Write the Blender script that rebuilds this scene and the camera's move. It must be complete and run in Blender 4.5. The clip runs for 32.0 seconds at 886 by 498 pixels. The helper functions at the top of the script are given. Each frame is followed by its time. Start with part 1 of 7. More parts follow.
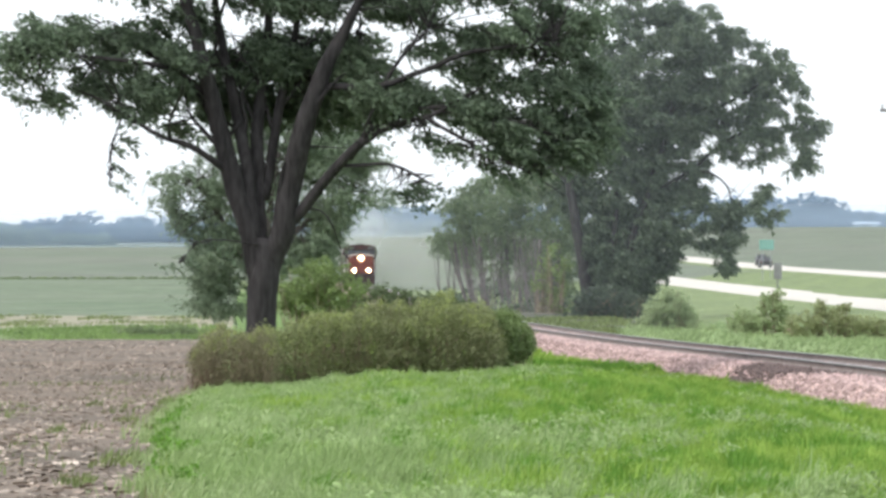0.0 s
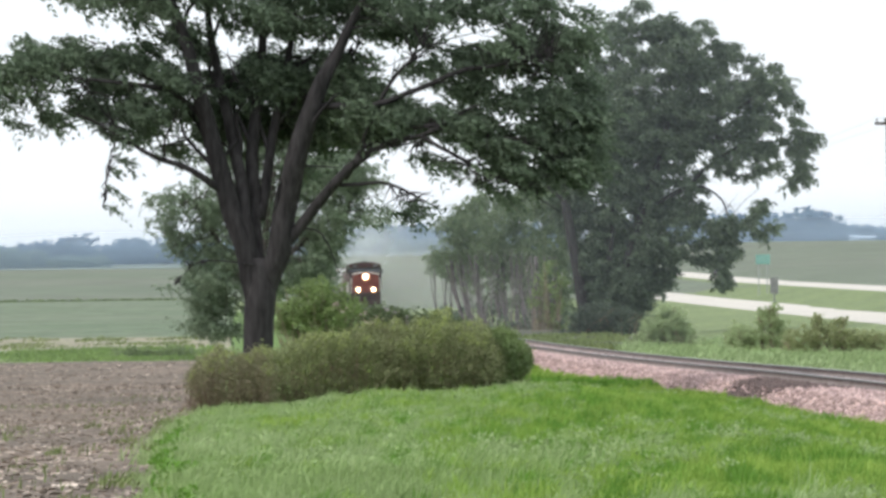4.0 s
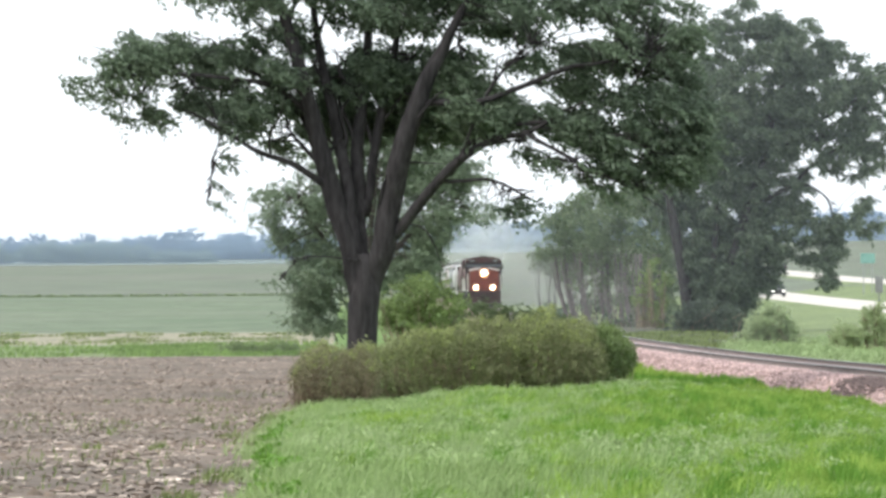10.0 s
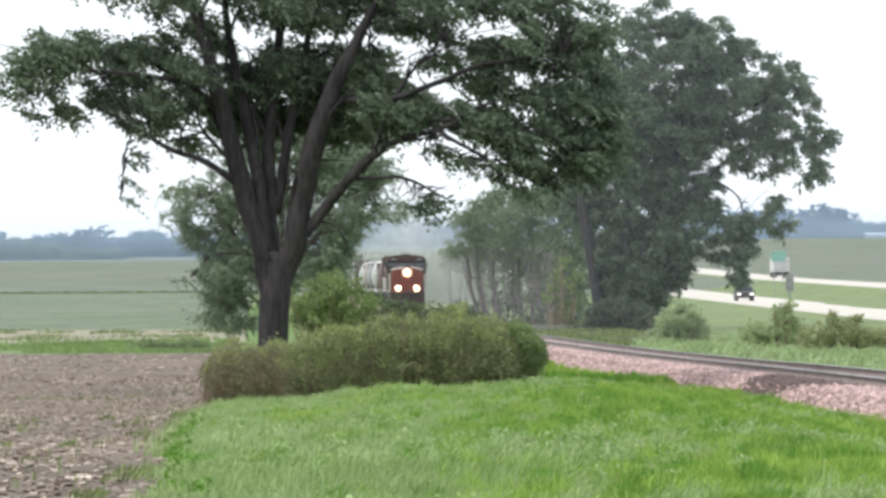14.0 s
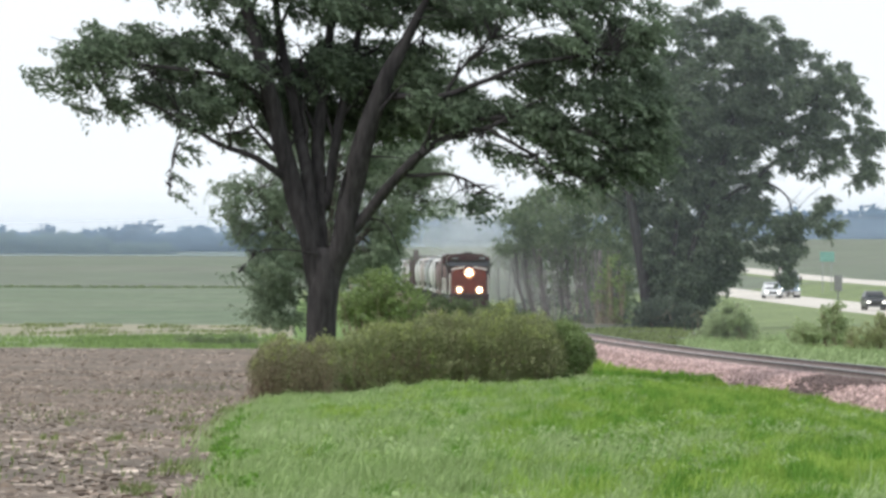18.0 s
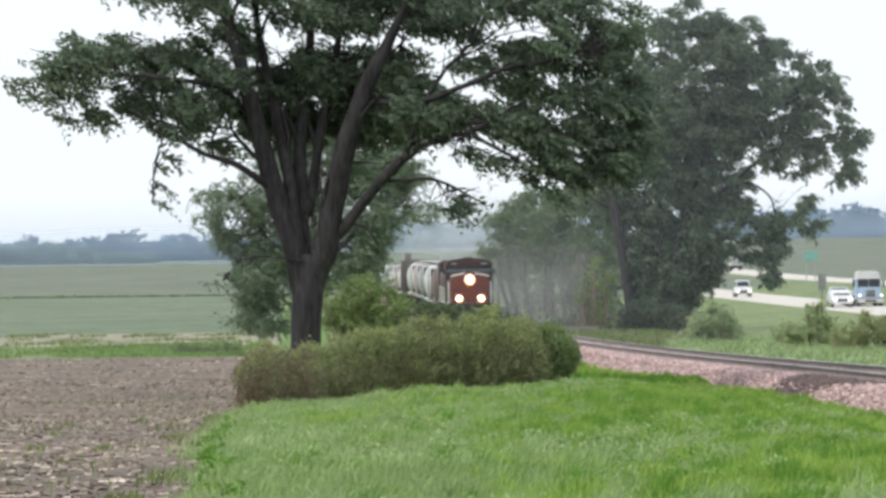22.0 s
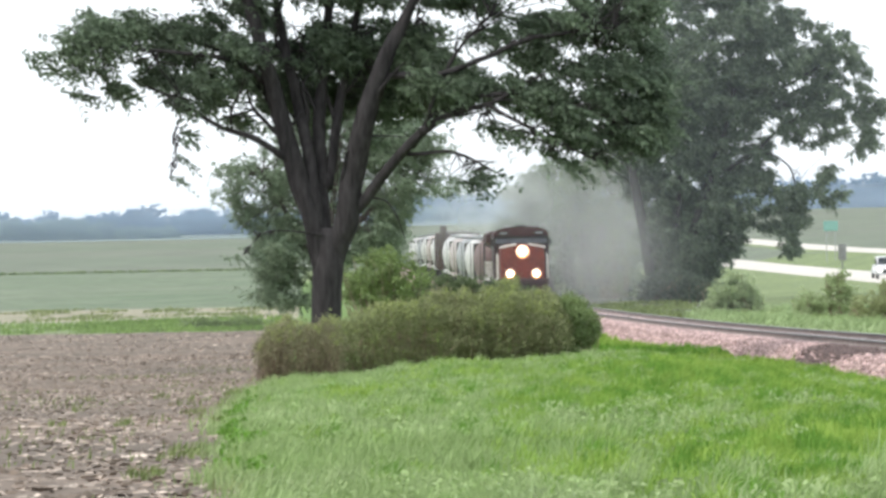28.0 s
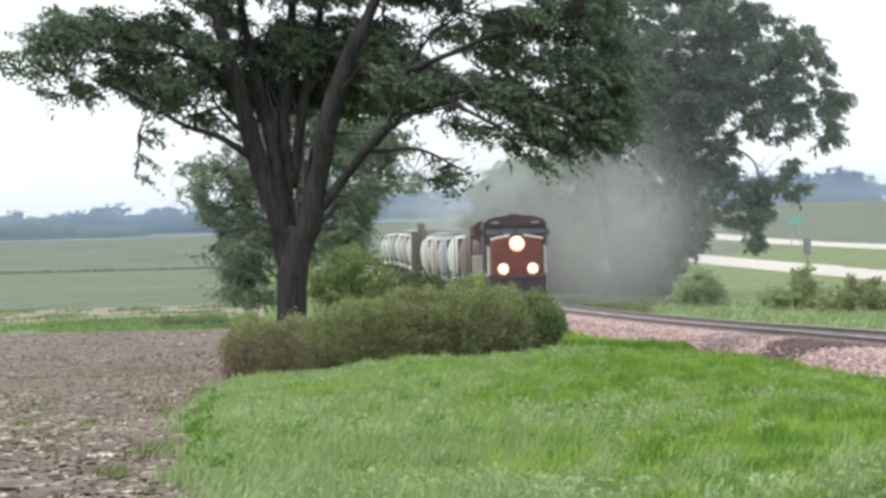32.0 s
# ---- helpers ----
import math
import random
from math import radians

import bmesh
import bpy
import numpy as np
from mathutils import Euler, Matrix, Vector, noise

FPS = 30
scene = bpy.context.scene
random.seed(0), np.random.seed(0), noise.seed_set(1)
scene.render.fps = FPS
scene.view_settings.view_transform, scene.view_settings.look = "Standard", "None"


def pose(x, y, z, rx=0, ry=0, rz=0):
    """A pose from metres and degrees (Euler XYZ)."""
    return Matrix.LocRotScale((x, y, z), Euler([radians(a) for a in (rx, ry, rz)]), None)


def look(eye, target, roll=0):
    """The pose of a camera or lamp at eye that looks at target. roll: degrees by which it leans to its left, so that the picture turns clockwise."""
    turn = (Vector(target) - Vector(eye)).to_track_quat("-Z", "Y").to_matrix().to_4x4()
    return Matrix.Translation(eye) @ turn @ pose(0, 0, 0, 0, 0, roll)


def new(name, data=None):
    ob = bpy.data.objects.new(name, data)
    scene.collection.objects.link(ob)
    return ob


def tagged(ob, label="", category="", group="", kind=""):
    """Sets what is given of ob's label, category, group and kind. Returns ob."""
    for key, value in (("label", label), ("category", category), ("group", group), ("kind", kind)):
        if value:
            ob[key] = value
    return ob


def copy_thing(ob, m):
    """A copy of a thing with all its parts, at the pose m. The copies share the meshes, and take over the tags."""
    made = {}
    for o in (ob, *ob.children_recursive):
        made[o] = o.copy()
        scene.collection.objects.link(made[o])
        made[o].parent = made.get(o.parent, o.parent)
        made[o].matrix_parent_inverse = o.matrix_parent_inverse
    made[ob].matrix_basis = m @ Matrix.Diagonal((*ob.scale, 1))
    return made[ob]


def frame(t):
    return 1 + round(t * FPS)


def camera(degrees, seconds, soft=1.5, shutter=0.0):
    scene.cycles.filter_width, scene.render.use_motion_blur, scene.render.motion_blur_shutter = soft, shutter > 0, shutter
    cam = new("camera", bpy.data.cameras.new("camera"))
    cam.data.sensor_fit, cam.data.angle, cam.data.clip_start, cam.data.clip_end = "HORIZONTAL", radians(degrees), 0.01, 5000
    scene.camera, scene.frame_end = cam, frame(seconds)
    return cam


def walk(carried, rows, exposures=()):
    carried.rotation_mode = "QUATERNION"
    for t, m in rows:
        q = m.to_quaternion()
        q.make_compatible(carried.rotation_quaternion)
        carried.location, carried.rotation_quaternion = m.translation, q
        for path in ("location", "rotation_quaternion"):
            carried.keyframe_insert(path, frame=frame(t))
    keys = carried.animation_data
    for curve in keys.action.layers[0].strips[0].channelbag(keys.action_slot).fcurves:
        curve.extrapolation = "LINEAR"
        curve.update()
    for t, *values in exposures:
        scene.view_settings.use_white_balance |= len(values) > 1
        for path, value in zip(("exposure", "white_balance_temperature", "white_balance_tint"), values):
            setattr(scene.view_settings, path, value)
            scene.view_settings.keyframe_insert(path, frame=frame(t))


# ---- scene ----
cam = camera(11.0, 32.0, soft=3.1)
EYE = (0.0, 0.0, 4.0)
# seconds, pitch, roll, yaw in degrees
LOOKS = (
    (0, -0.076, 0.080, -0.222),
    (0.5, -0.011, 0.418, -0.092),
    (1, -0.100, -0.300, 0.024),
    (1.5, -0.240, 0.078, -0.075),
    (2, -0.161, 0.112, -0.227),
    (2.5, -0.073, 0.271, -0.136),
    (4.5, 0.247, 0.765, -0.306),
    (5, 0.325, 0.557, -0.410),
    (5.5, 0.325, 0.345, -0.507),
    (6, 0.234, 0.582, -0.396),
    (6.5, 0.106, 0.404, 0.117),
    (7, -0.024, 0.097, 0.387),
    (7.5, 0.109, 0.085, 0.464),
    (8, 0.106, -0.237, 0.496),
    (8.5, 0.154, 0.051, 0.524),
    (9, 0.233, 0.262, 0.514),
    (9.5, 0.251, 0.506, 0.775),
    (10, 0.122, 0.385, 1.030),
    (10.5, -0.008, 0.358, 0.991),
    (11, 0.206, 0.246, 0.543),
    (11.5, 0.175, -0.148, 0.072),
    (12, 0.177, 0.011, -0.044),
    (12.5, 0.169, 0.336, 0.014),
    (13, 0.155, 0.007, -0.000),
    (13.5, 0.087, 0.265, -0.127),
    (15.5, 0.080, 0.287, 0.021),
    (16, -0.017, -0.025, -0.032),
    (16.5, -0.085, -0.669, -0.111),
    (17, -0.165, -0.237, 0.126),
    (17.5, -0.107, -0.580, 0.379),
    (18, 0.051, -0.189, 0.528),
    (18.5, 0.029, -0.205, 0.469),
    (19, 0.025, 0.278, 0.424),
    (19.5, 0.101, 0.224, 0.426),
    (20, 0.088, 0.510, 0.466),
    (20.5, 0.029, 0.452, 0.447),
    (21, 0.144, 0.260, 0.388),
    (21.5, 0.153, 0.529, 0.337),
    (22, 0.110, 0.670, 0.324),
    (22.5, -0.004, 0.818, 0.486),
    (23, 0.054, 0.767, 0.687),
    (23.5, 0.033, 0.618, 0.797),
    (24, -0.171, 0.543, 0.853),
    (24.5, -0.180, 0.099, 0.901),
    (26.5, -0.164, 1.050, 0.856),
    (27, -0.174, 0.950, 0.624),
    (27.5, -0.109, 0.722, 0.523),
    (28, -0.225, 1.094, 0.572),
    (28.5, -0.223, 1.164, 0.510),
    (29, -0.350, 1.066, 0.245),
    (29.5, -0.398, 0.840, 0.006),
    (30, -0.053, 0.571, 0.020),
    (30.5, -0.184, 0.890, 0.185),
    (31, -0.120, 0.832, 0.204),
    (31.5, -0.115, 0.994, 0.071),
    (32, -0.274, 1.474, 0.135),
)
# seconds and stops: the camera's own exposure wavers a little
STOPS = ((0, 0.25), (1, 0.07), (2, 0.05), (5, 0), (6, 0.05), (7, 0.11), (9, 0.13), (10, 0.31), (11, 0.36), (13, 0.3), (16, -0.08), (17, -0.1),
         (20, 0.18), (21, 0.02), (22, -0.04), (23, 0), (24, 0.1), (27, 0.28), (28, 0.28), (29, 0.22), (30, 0.2), (31, 0.15), (32, 0.06))
walk(cam, [(t, pose(*EYE, 90 + p, r, y)) for t, p, r, y in LOOKS], STOPS)

# ---- light ----
SUN_ELEVATION, SUN_TURN = 52.0, 118.0
world = bpy.data.worlds.new("overcast_sky")
scene.world = world
world.use_nodes = True
wn, wl = world.node_tree.nodes, world.node_tree.links
sky = wn.new("ShaderNodeTexSky")
sky.sky_type = "NISHITA"
sky.sun_disc = False
sky.sun_elevation = radians(SUN_ELEVATION)
sky.sun_rotation = radians(-SUN_TURN)
sky.air_density, sky.dust_density, sky.ozone_density = 1.0, 6.0, 1.0
veil = wn.new("ShaderNodeMixRGB")
veil.inputs[0].default_value = 0.82
veil.inputs[2].default_value = (10.0, 10.6, 11.2, 1)
wl.new(sky.outputs[0], veil.inputs[1])
wl.new(veil.outputs[0], wn["Background"].inputs[0])
wn["Background"].inputs[1].default_value = 0.124
sun = new("sun", bpy.data.lights.new("sun", "SUN"))
sun.data.energy, sun.data.angle, sun.data.color = 1.4, radians(14), (1.0, 0.96, 0.9)
sun.matrix_world = look((-70 * math.sin(radians(SUN_TURN)), 70 * math.cos(radians(SUN_TURN)), 90), (0, 0, 0))

# ---- materials ----


def mat(name, color, rough=0.9, vary=0.25, scale=1.0, bump=0.3, tint=None, metal=0.0, fine=None, island=0.0, shine=0.3, translucent=0.0, stretch=None):
    """A principled material with noise at two scales, a second tint and a little relief."""
    m = bpy.data.materials.new(name)
    m.use_nodes = True
    n, l = m.node_tree.nodes, m.node_tree.links
    b = n["Principled BSDF"]
    co = n.new("ShaderNodeTexCoord")
    big, small = n.new("ShaderNodeTexNoise"), n.new("ShaderNodeTexNoise")
    big.inputs["Scale"].default_value, small.inputs["Scale"].default_value = scale, fine or scale * 9
    big.inputs["Detail"].default_value, small.inputs["Detail"].default_value = 4, 5
    where = co.outputs["Object"]
    if stretch:
        mp = n.new("ShaderNodeMapping")
        mp.inputs["Scale"].default_value = stretch
        l.new(where, mp.inputs["Vector"])
        where = mp.outputs[0]
    l.new(where, big.inputs["Vector"])
    l.new(where, small.inputs["Vector"])
    second = tint or tuple(c * 0.6 for c in color)
    ramp = n.new("ShaderNodeMapRange")
    ramp.inputs["From Min"].default_value, ramp.inputs["From Max"].default_value = 0.35, 0.65
    l.new(big.outputs[0], ramp.inputs["Value"])
    mix = n.new("ShaderNodeMixRGB")
    mix.inputs[1].default_value, mix.inputs[2].default_value = (*color, 1), (*second, 1)
    l.new(ramp.outputs[0], mix.inputs[0])
    hsv = n.new("ShaderNodeHueSaturation")
    l.new(mix.outputs[0], hsv.inputs["Color"])
    val = n.new("ShaderNodeMapRange")
    val.inputs["From Min"].default_value, val.inputs["From Max"].default_value = 0.3, 0.7
    val.inputs["To Min"].default_value, val.inputs["To Max"].default_value = 1 - vary, 1 + vary
    l.new(small.outputs[0], val.inputs["Value"])
    last = val.outputs[0]
    if island:
        geo = n.new("ShaderNodeNewGeometry")
        r2 = n.new("ShaderNodeMapRange")
        r2.inputs["To Min"].default_value, r2.inputs["To Max"].default_value = 1 - island, 1 + island
        l.new(geo.outputs["Random Per Island"], r2.inputs["Value"])
        mul = n.new("ShaderNodeMath")
        mul.operation = "MULTIPLY"
        l.new(last, mul.inputs[0])
        l.new(r2.outputs[0], mul.inputs[1])
        last = mul.outputs[0]
    l.new(last, hsv.inputs["Value"])
    l.new(hsv.outputs[0], b.inputs["Base Color"])
    b.inputs["Roughness"].default_value, b.inputs["Metallic"].default_value = rough, metal
    b.inputs["Specular IOR Level"].default_value = shine
    if bump:
        bu = n.new("ShaderNodeBump")
        bu.inputs["Strength"].default_value, bu.inputs["Distance"].default_value = bump, 0.05
        l.new(small.outputs[0], bu.inputs["Height"])
        l.new(bu.outputs[0], b.inputs["Normal"])
    if translucent:
        tr, sh = n.new("ShaderNodeBsdfTranslucent"), n.new("ShaderNodeMixShader")
        l.new(hsv.outputs[0], tr.inputs["Color"])
        sh.inputs[0].default_value = translucent
        l.new(b.outputs[0], sh.inputs[1])
        l.new(tr.outputs[0], sh.inputs[2])
        l.new(sh.outputs[0], n["Material Output"].inputs["Surface"])
    return m


def glow(name, color, strength):
    m = bpy.data.materials.new(name)
    m.use_nodes = True
    b = m.node_tree.nodes["Principled BSDF"]
    b.inputs["Base Color"].default_value = (0.9, 0.88, 0.8, 1)
    b.inputs["Emission Color"].default_value = (*color, 1)
    b.inputs["Emission Strength"].default_value = strength
    return m


def leaf_mat(name, color, tint, island=0.45):
    return mat(name, color, 0.55, 0.15, 0.35, 0.0, tint, island=island, fine=6.0, translucent=0.48, shine=0.35)


GRASS_SOIL = mat("grassy_soil", (0.14, 0.235, 0.05), 0.95, 0.3, 0.35, 0.5, (0.10, 0.17, 0.038), fine=6)
GRASS = mat("long_grass_blade", (0.31, 0.44, 0.092), 0.6, 0.2, 0.22, 0, (0.24, 0.375, 0.072), island=0.12, fine=1.5, translucent=0.3)
# for green weeds, and for grass with shade put into its colour
DARK_GRASS = mat("dark_lush_shade_grass", (0.15, 0.30, 0.045), 0.6, 0.2, 0.4, 0, (0.13, 0.265, 0.04), island=0.15, fine=1.5, translucent=0.3)
PALE_GRASS = mat("pale_windblown_grass", (0.365, 0.462, 0.222), 0.5, 0.2, 0.3, 0, (0.285, 0.39, 0.155), island=0.18, fine=1.5, translucent=0.3)
GREEN_STRIP = mat("fresh_strip_grass", (0.25, 0.36, 0.11), 0.7, 0.25, 0.12, 0, (0.17, 0.26, 0.075), island=0.2, fine=1.0, translucent=0.25)
STRIP_GRASS = mat("dull_strip_grass", (0.24, 0.29, 0.11), 0.7, 0.25, 0.3, 0, (0.15, 0.2, 0.07), island=0.35, fine=1.0, translucent=0.25)
VERGE = mat("roadside_grass", (0.185, 0.235, 0.095), 0.95, 0.25, 0.05, 0.4, (0.15, 0.195, 0.082), fine=1.2)
VERGE_BLADE = mat("muted_verge_grass", (0.38, 0.48, 0.25), 0.6, 0.2, 0.2, 0, (0.30, 0.40, 0.185), island=0.15, fine=1.0, translucent=0.3)
SOIL = mat("ploughed_soil", (0.198, 0.154, 0.121), 0.95, 0.5, 0.16, 0.6, (0.135, 0.11, 0.087), fine=5)
STUBBLE = mat("pale_stubble_ground", (0.34, 0.30, 0.225), 0.95, 0.4, 0.3, 0.5, (0.21, 0.215, 0.13), fine=1.0)
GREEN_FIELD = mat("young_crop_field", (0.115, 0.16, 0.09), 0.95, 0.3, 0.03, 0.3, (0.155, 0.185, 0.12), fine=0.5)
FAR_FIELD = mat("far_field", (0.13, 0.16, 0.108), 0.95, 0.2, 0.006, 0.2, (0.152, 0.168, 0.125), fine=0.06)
RESIDUE = mat("corn_residue", (0.50, 0.425, 0.36), 0.9, 0.25, 2, 0, (0.2, 0.155, 0.125), island=0.65)
BALLAST = mat("pink_quartzite_ballast", (0.46, 0.32, 0.30), 0.9, 0.45, 1.2, 1.0, (0.36, 0.25, 0.24), fine=14)
STONE = mat("ballast_stone", (0.56, 0.41, 0.385), 0.85, 0.2, 1.5, 0.2, (0.41, 0.295, 0.285), island=0.45)
DARK_BALLAST = mat("dark_ballast", (0.17, 0.125, 0.12), 0.95, 0.35, 1.5, 0.8, (0.13, 0.10, 0.095), fine=10)
TIE = mat("weathered_tie_wood", (0.27, 0.235, 0.215), 0.9, 0.3, 3, 0.5, (0.19, 0.16, 0.145))
# dusty earth darkened to carry the shade below the trees
DIRT = mat("dusty_shaded_dirt", (0.105, 0.095, 0.08), 0.95, 0.5, 0.22, 0.8, (0.07, 0.085, 0.045), fine=3)
RAIL = mat("dusty_rail_side", (0.30, 0.255, 0.245), 0.8, 0.25, 2, 0.3, (0.23, 0.19, 0.18))
RAIL_HEAD = mat("shadow_dark_rail_head", (0.06, 0.05, 0.048), 0.55, 0.25, 2, 0.2, (0.045, 0.038, 0.036))
RAIL_TOP = mat("worn_bright_rail_top", (0.55, 0.54, 0.53), 0.3, 0.1, 3, 0.05, (0.48, 0.47, 0.46), metal=0.9)
CONCRETE = mat("pale_concrete_road", (0.62, 0.58, 0.52), 0.9, 0.1, 0.08, 0.2, (0.56, 0.52, 0.47), fine=0.9)
BARK = mat("grey_brown_bark", (0.050, 0.046, 0.047), 0.95, 0.5, 2.2, 1.0, (0.032, 0.030, 0.031), fine=9, stretch=(1, 1, 0.22))
# grey bark made paler, with haze put into the colour
PALE_BARK = mat("haze_paled_bark", (0.215, 0.195, 0.195), 0.95, 0.3, 1.5, 0.6, (0.15, 0.135, 0.135), fine=8)
FAR_BARK = mat("grey_bark", (0.115, 0.103, 0.095), 0.95, 0.3, 1.5, 0.6, (0.075, 0.068, 0.062), fine=8)
LEAF_MAIN = leaf_mat("dark_green_leaf", (0.125, 0.172, 0.118), (0.165, 0.225, 0.142), 0.4)
LEAF_BACK = leaf_mat("fresh_green_leaf", (0.26, 0.325, 0.225), (0.21, 0.275, 0.185), 0.35)
LEAF_RIGHT = leaf_mat("grey_green_leaf", (0.122, 0.162, 0.112), (0.17, 0.22, 0.145), 0.5)
# grey-green leaf darkened, so the shade below the tree sits in its colour
LEAF_SHADED = leaf_mat("shade_darkened_leaf", (0.085, 0.108, 0.082), (0.115, 0.145, 0.105), 0.3)
LEAF_MID = leaf_mat("muted_green_leaf", (0.165, 0.222, 0.125), (0.2, 0.255, 0.15), 0.35)
LEAF_BUSH = leaf_mat("hedge_leaf", (0.30, 0.35, 0.16), (0.265, 0.28, 0.155), 0.32)
LEAF_NEW = leaf_mat("new_growth_leaf", (0.37, 0.43, 0.16), (0.31, 0.355, 0.14), 0.25)
LEAF_TWIGGY = leaf_mat("dry_olive_leaf", (0.265, 0.275, 0.15), (0.265, 0.235, 0.155), 0.3)
LEAF_SCRUB = leaf_mat("dull_scrub_leaf", (0.15, 0.195, 0.10), (0.12, 0.16, 0.085), 0.3)
LEAF_DARK = leaf_mat("deep_green_leaf", (0.24, 0.315, 0.13), (0.19, 0.255, 0.11), 0.3)
LEAF_OLIVE = leaf_mat("olive_shrub_leaf", (0.37, 0.41, 0.215), (0.305, 0.34, 0.175), 0.2)
LEAF_SHRUB = leaf_mat("roadside_shrub_leaf", (0.42, 0.50, 0.28), (0.35, 0.43, 0.23), 0.2)
LEAF_BRIGHT = leaf_mat("bright_shrub_leaf", (0.235, 0.315, 0.12), (0.175, 0.24, 0.095), 0.35)
TWIG = mat("dry_twig", (0.34, 0.27, 0.20), 0.9, 0.3, 3, 0, (0.22, 0.17, 0.125), island=0.3)
# distant leaves tinted blue and grey: aerial haze put into their colour
FAR_LEAF = leaf_mat("haze_blue_leaf", (0.17, 0.26, 0.36), (0.15, 0.23, 0.33), 0.15)
FAR_LEAF_NEAR = leaf_mat("haze_grey_leaf", (0.24, 0.31, 0.25), (0.21, 0.275, 0.23), 0.15)

# ---- the lie of the land ----
SLOPE, OFFSET = 0.03953, 12.681
E_Y = [-50, 96, 113, 135, 168, 200, 242, 255, 279, 303, 340, 364, 400, 424, 459, 495, 900]
E_Z = [2.83, 1.56, 1.31, 1.03, 0.68, 0.38, 0.08, -0.1, -0.36, -0.5, -0.5, -0.44, -0.28, -0.26, -0.42, -0.62, -1.2]


def rail_z(y):
    """Height of the rail's top, smoothed along the line."""
    return sum(float(np.interp(y + d, E_Y, E_Z)) for d in (-16, -8, 0, 8, 16)) / 5


def rail_x(y):
    return OFFSET - SLOPE * y


EDGE_Y, EDGE_U = [20, 34, 42, 50, 67, 90], [-0.25, -0.5, -0.7, -0.85, -0.8, -0.6]


def field_edge(y):
    """How far across the field ends and the grass begins."""
    return float(np.interp(y, EDGE_Y, EDGE_U))


def ground(x, y):
    """Height of the ground."""
    u = x + SLOPE * y
    left = np.interp(y, [-60, 27, 45, 60, 100, 150, 230, 320, 600, 850, 1500, 2300, 5000], [2.4, 2.35, 2.0, 1.72, 0.85, 0.15, -0.8, -1.0, -1.3, -1.5, 1.6, 4.5, 4.5])
    right = np.interp(y, [-60, 30, 100, 200, 350, 400, 470, 560, 900, 1300, 2000, 5000], [2.2, 1.8, 0.2, -0.4, -1.3, -1.75, -2.7, -2.85, -2.4, 0.5, 9.5, 9.5])
    # the highway's two banks, the median between them and the rise beyond
    inner, outer = 33.7 - 0.0104 * y, 42.7 - 0.0104 * y
    far = 39.5 + 0.01 * y
    road = np.interp(y, [-60, 30, 100, 200, 260, 314, 363, 420, 490, 560, 640, 720, 936, 1440, 2000, 5000], [2.2, 1.8, 0.2, -0.5, -0.68, -0.78, -0.86, -0.98, -1.07, -1.15, -1.13, -1.12, -0.4, 6.5, 9.5, 9.5])
    bank = np.interp(y, [-60, 100, 300, 450, 502, 600, 680, 840, 1037, 1440, 2000, 5000], [2.2, 0.8, 0.5, 0.38, 0.32, 0.2, 0.12, 0.3, 0.8, 6.8, 9.5, 9.5])
    rise = np.interp(y, [-60, 100, 300, 450, 648, 936, 1440, 2000, 5000], [2.2, 1.2, 0.9, 0.7, 0.69, 2.53, 8.96, 9.5, 9.5])
    cut = np.clip((x - outer - 0.5) / max(far - outer - 1, 2), 0, 1)
    road = road + (bank - road) * cut * cut * (3 - 2 * cut)
    road = road + (rise - bank) * np.clip((x - far - 10) / 25, 0, 1)
    side = np.clip((x - inner + 15) / 13, 0, 1)
    side = side * side * (3 - 2 * side)
    right = right * (1 - side) + road * side
    w = np.clip((u - OFFSET + 4) / 8, 0, 1)
    z = left * (1 - w) + right * w
    foot = rail_z(y) - (0.64 if u < OFFSET else 0.62)
    near = np.clip((7.5 - abs(u - OFFSET)) / 4.5, 0, 1)
    near = near * near * (3 - 2 * near)
    z = z * (1 - near) + foot * near
    z += 0.34 * math.exp(-((u - 5.6) / 2.6) ** 2 - ((y - 90) / 24) ** 2)
    z += (0.2 * math.exp(-((u - 2.4) / 1.0) ** 2) - 0.14 * math.exp(-((u - 4.6) / 0.8) ** 2)) * math.exp(-((y - 88) / 10) ** 2)
    if y < 260 and -30 < u < 40:
        z += 0.05 * noise.noise((x * 0.25, y * 0.12, 0.3)) + 0.1 * noise.noise((x * 0.09, y * 0.05, 4.0))
    return float(z)


# ---- builders ----


def link(name, data, parent=None, label=""):
    ob = new(name, data)
    ob.parent = parent
    if label:
        tagged(ob, label)
    return ob


def part(name, bm, material, parent=None, label="", smooth=False):
    me = bpy.data.meshes.new(name)
    bm.normal_update()
    bm.to_mesh(me)
    bm.free()
    me.materials.append(material)
    if smooth:
        me.polygons.foreach_set("use_smooth", [True] * len(me.polygons))
    return link(name, me, parent, label)


def raw(name, verts, faces, material, parent=None, label=""):
    """A mesh from arrays, all faces with the same number of corners."""
    verts, faces = np.asarray(verts, np.float32), np.asarray(faces, np.int32)
    me = bpy.data.meshes.new(name)
    k = faces.shape[1]
    me.vertices.add(len(verts))
    me.vertices.foreach_set("co", verts.ravel())
    me.loops.add(faces.size)
    me.loops.foreach_set("vertex_index", faces.ravel())
    me.polygons.add(len(faces))
    me.polygons.foreach_set("loop_start", np.arange(0, faces.size, k, dtype=np.int32))
    me.update(calc_edges=True)
    me.materials.append(material)
    return link(name, me, parent, label)


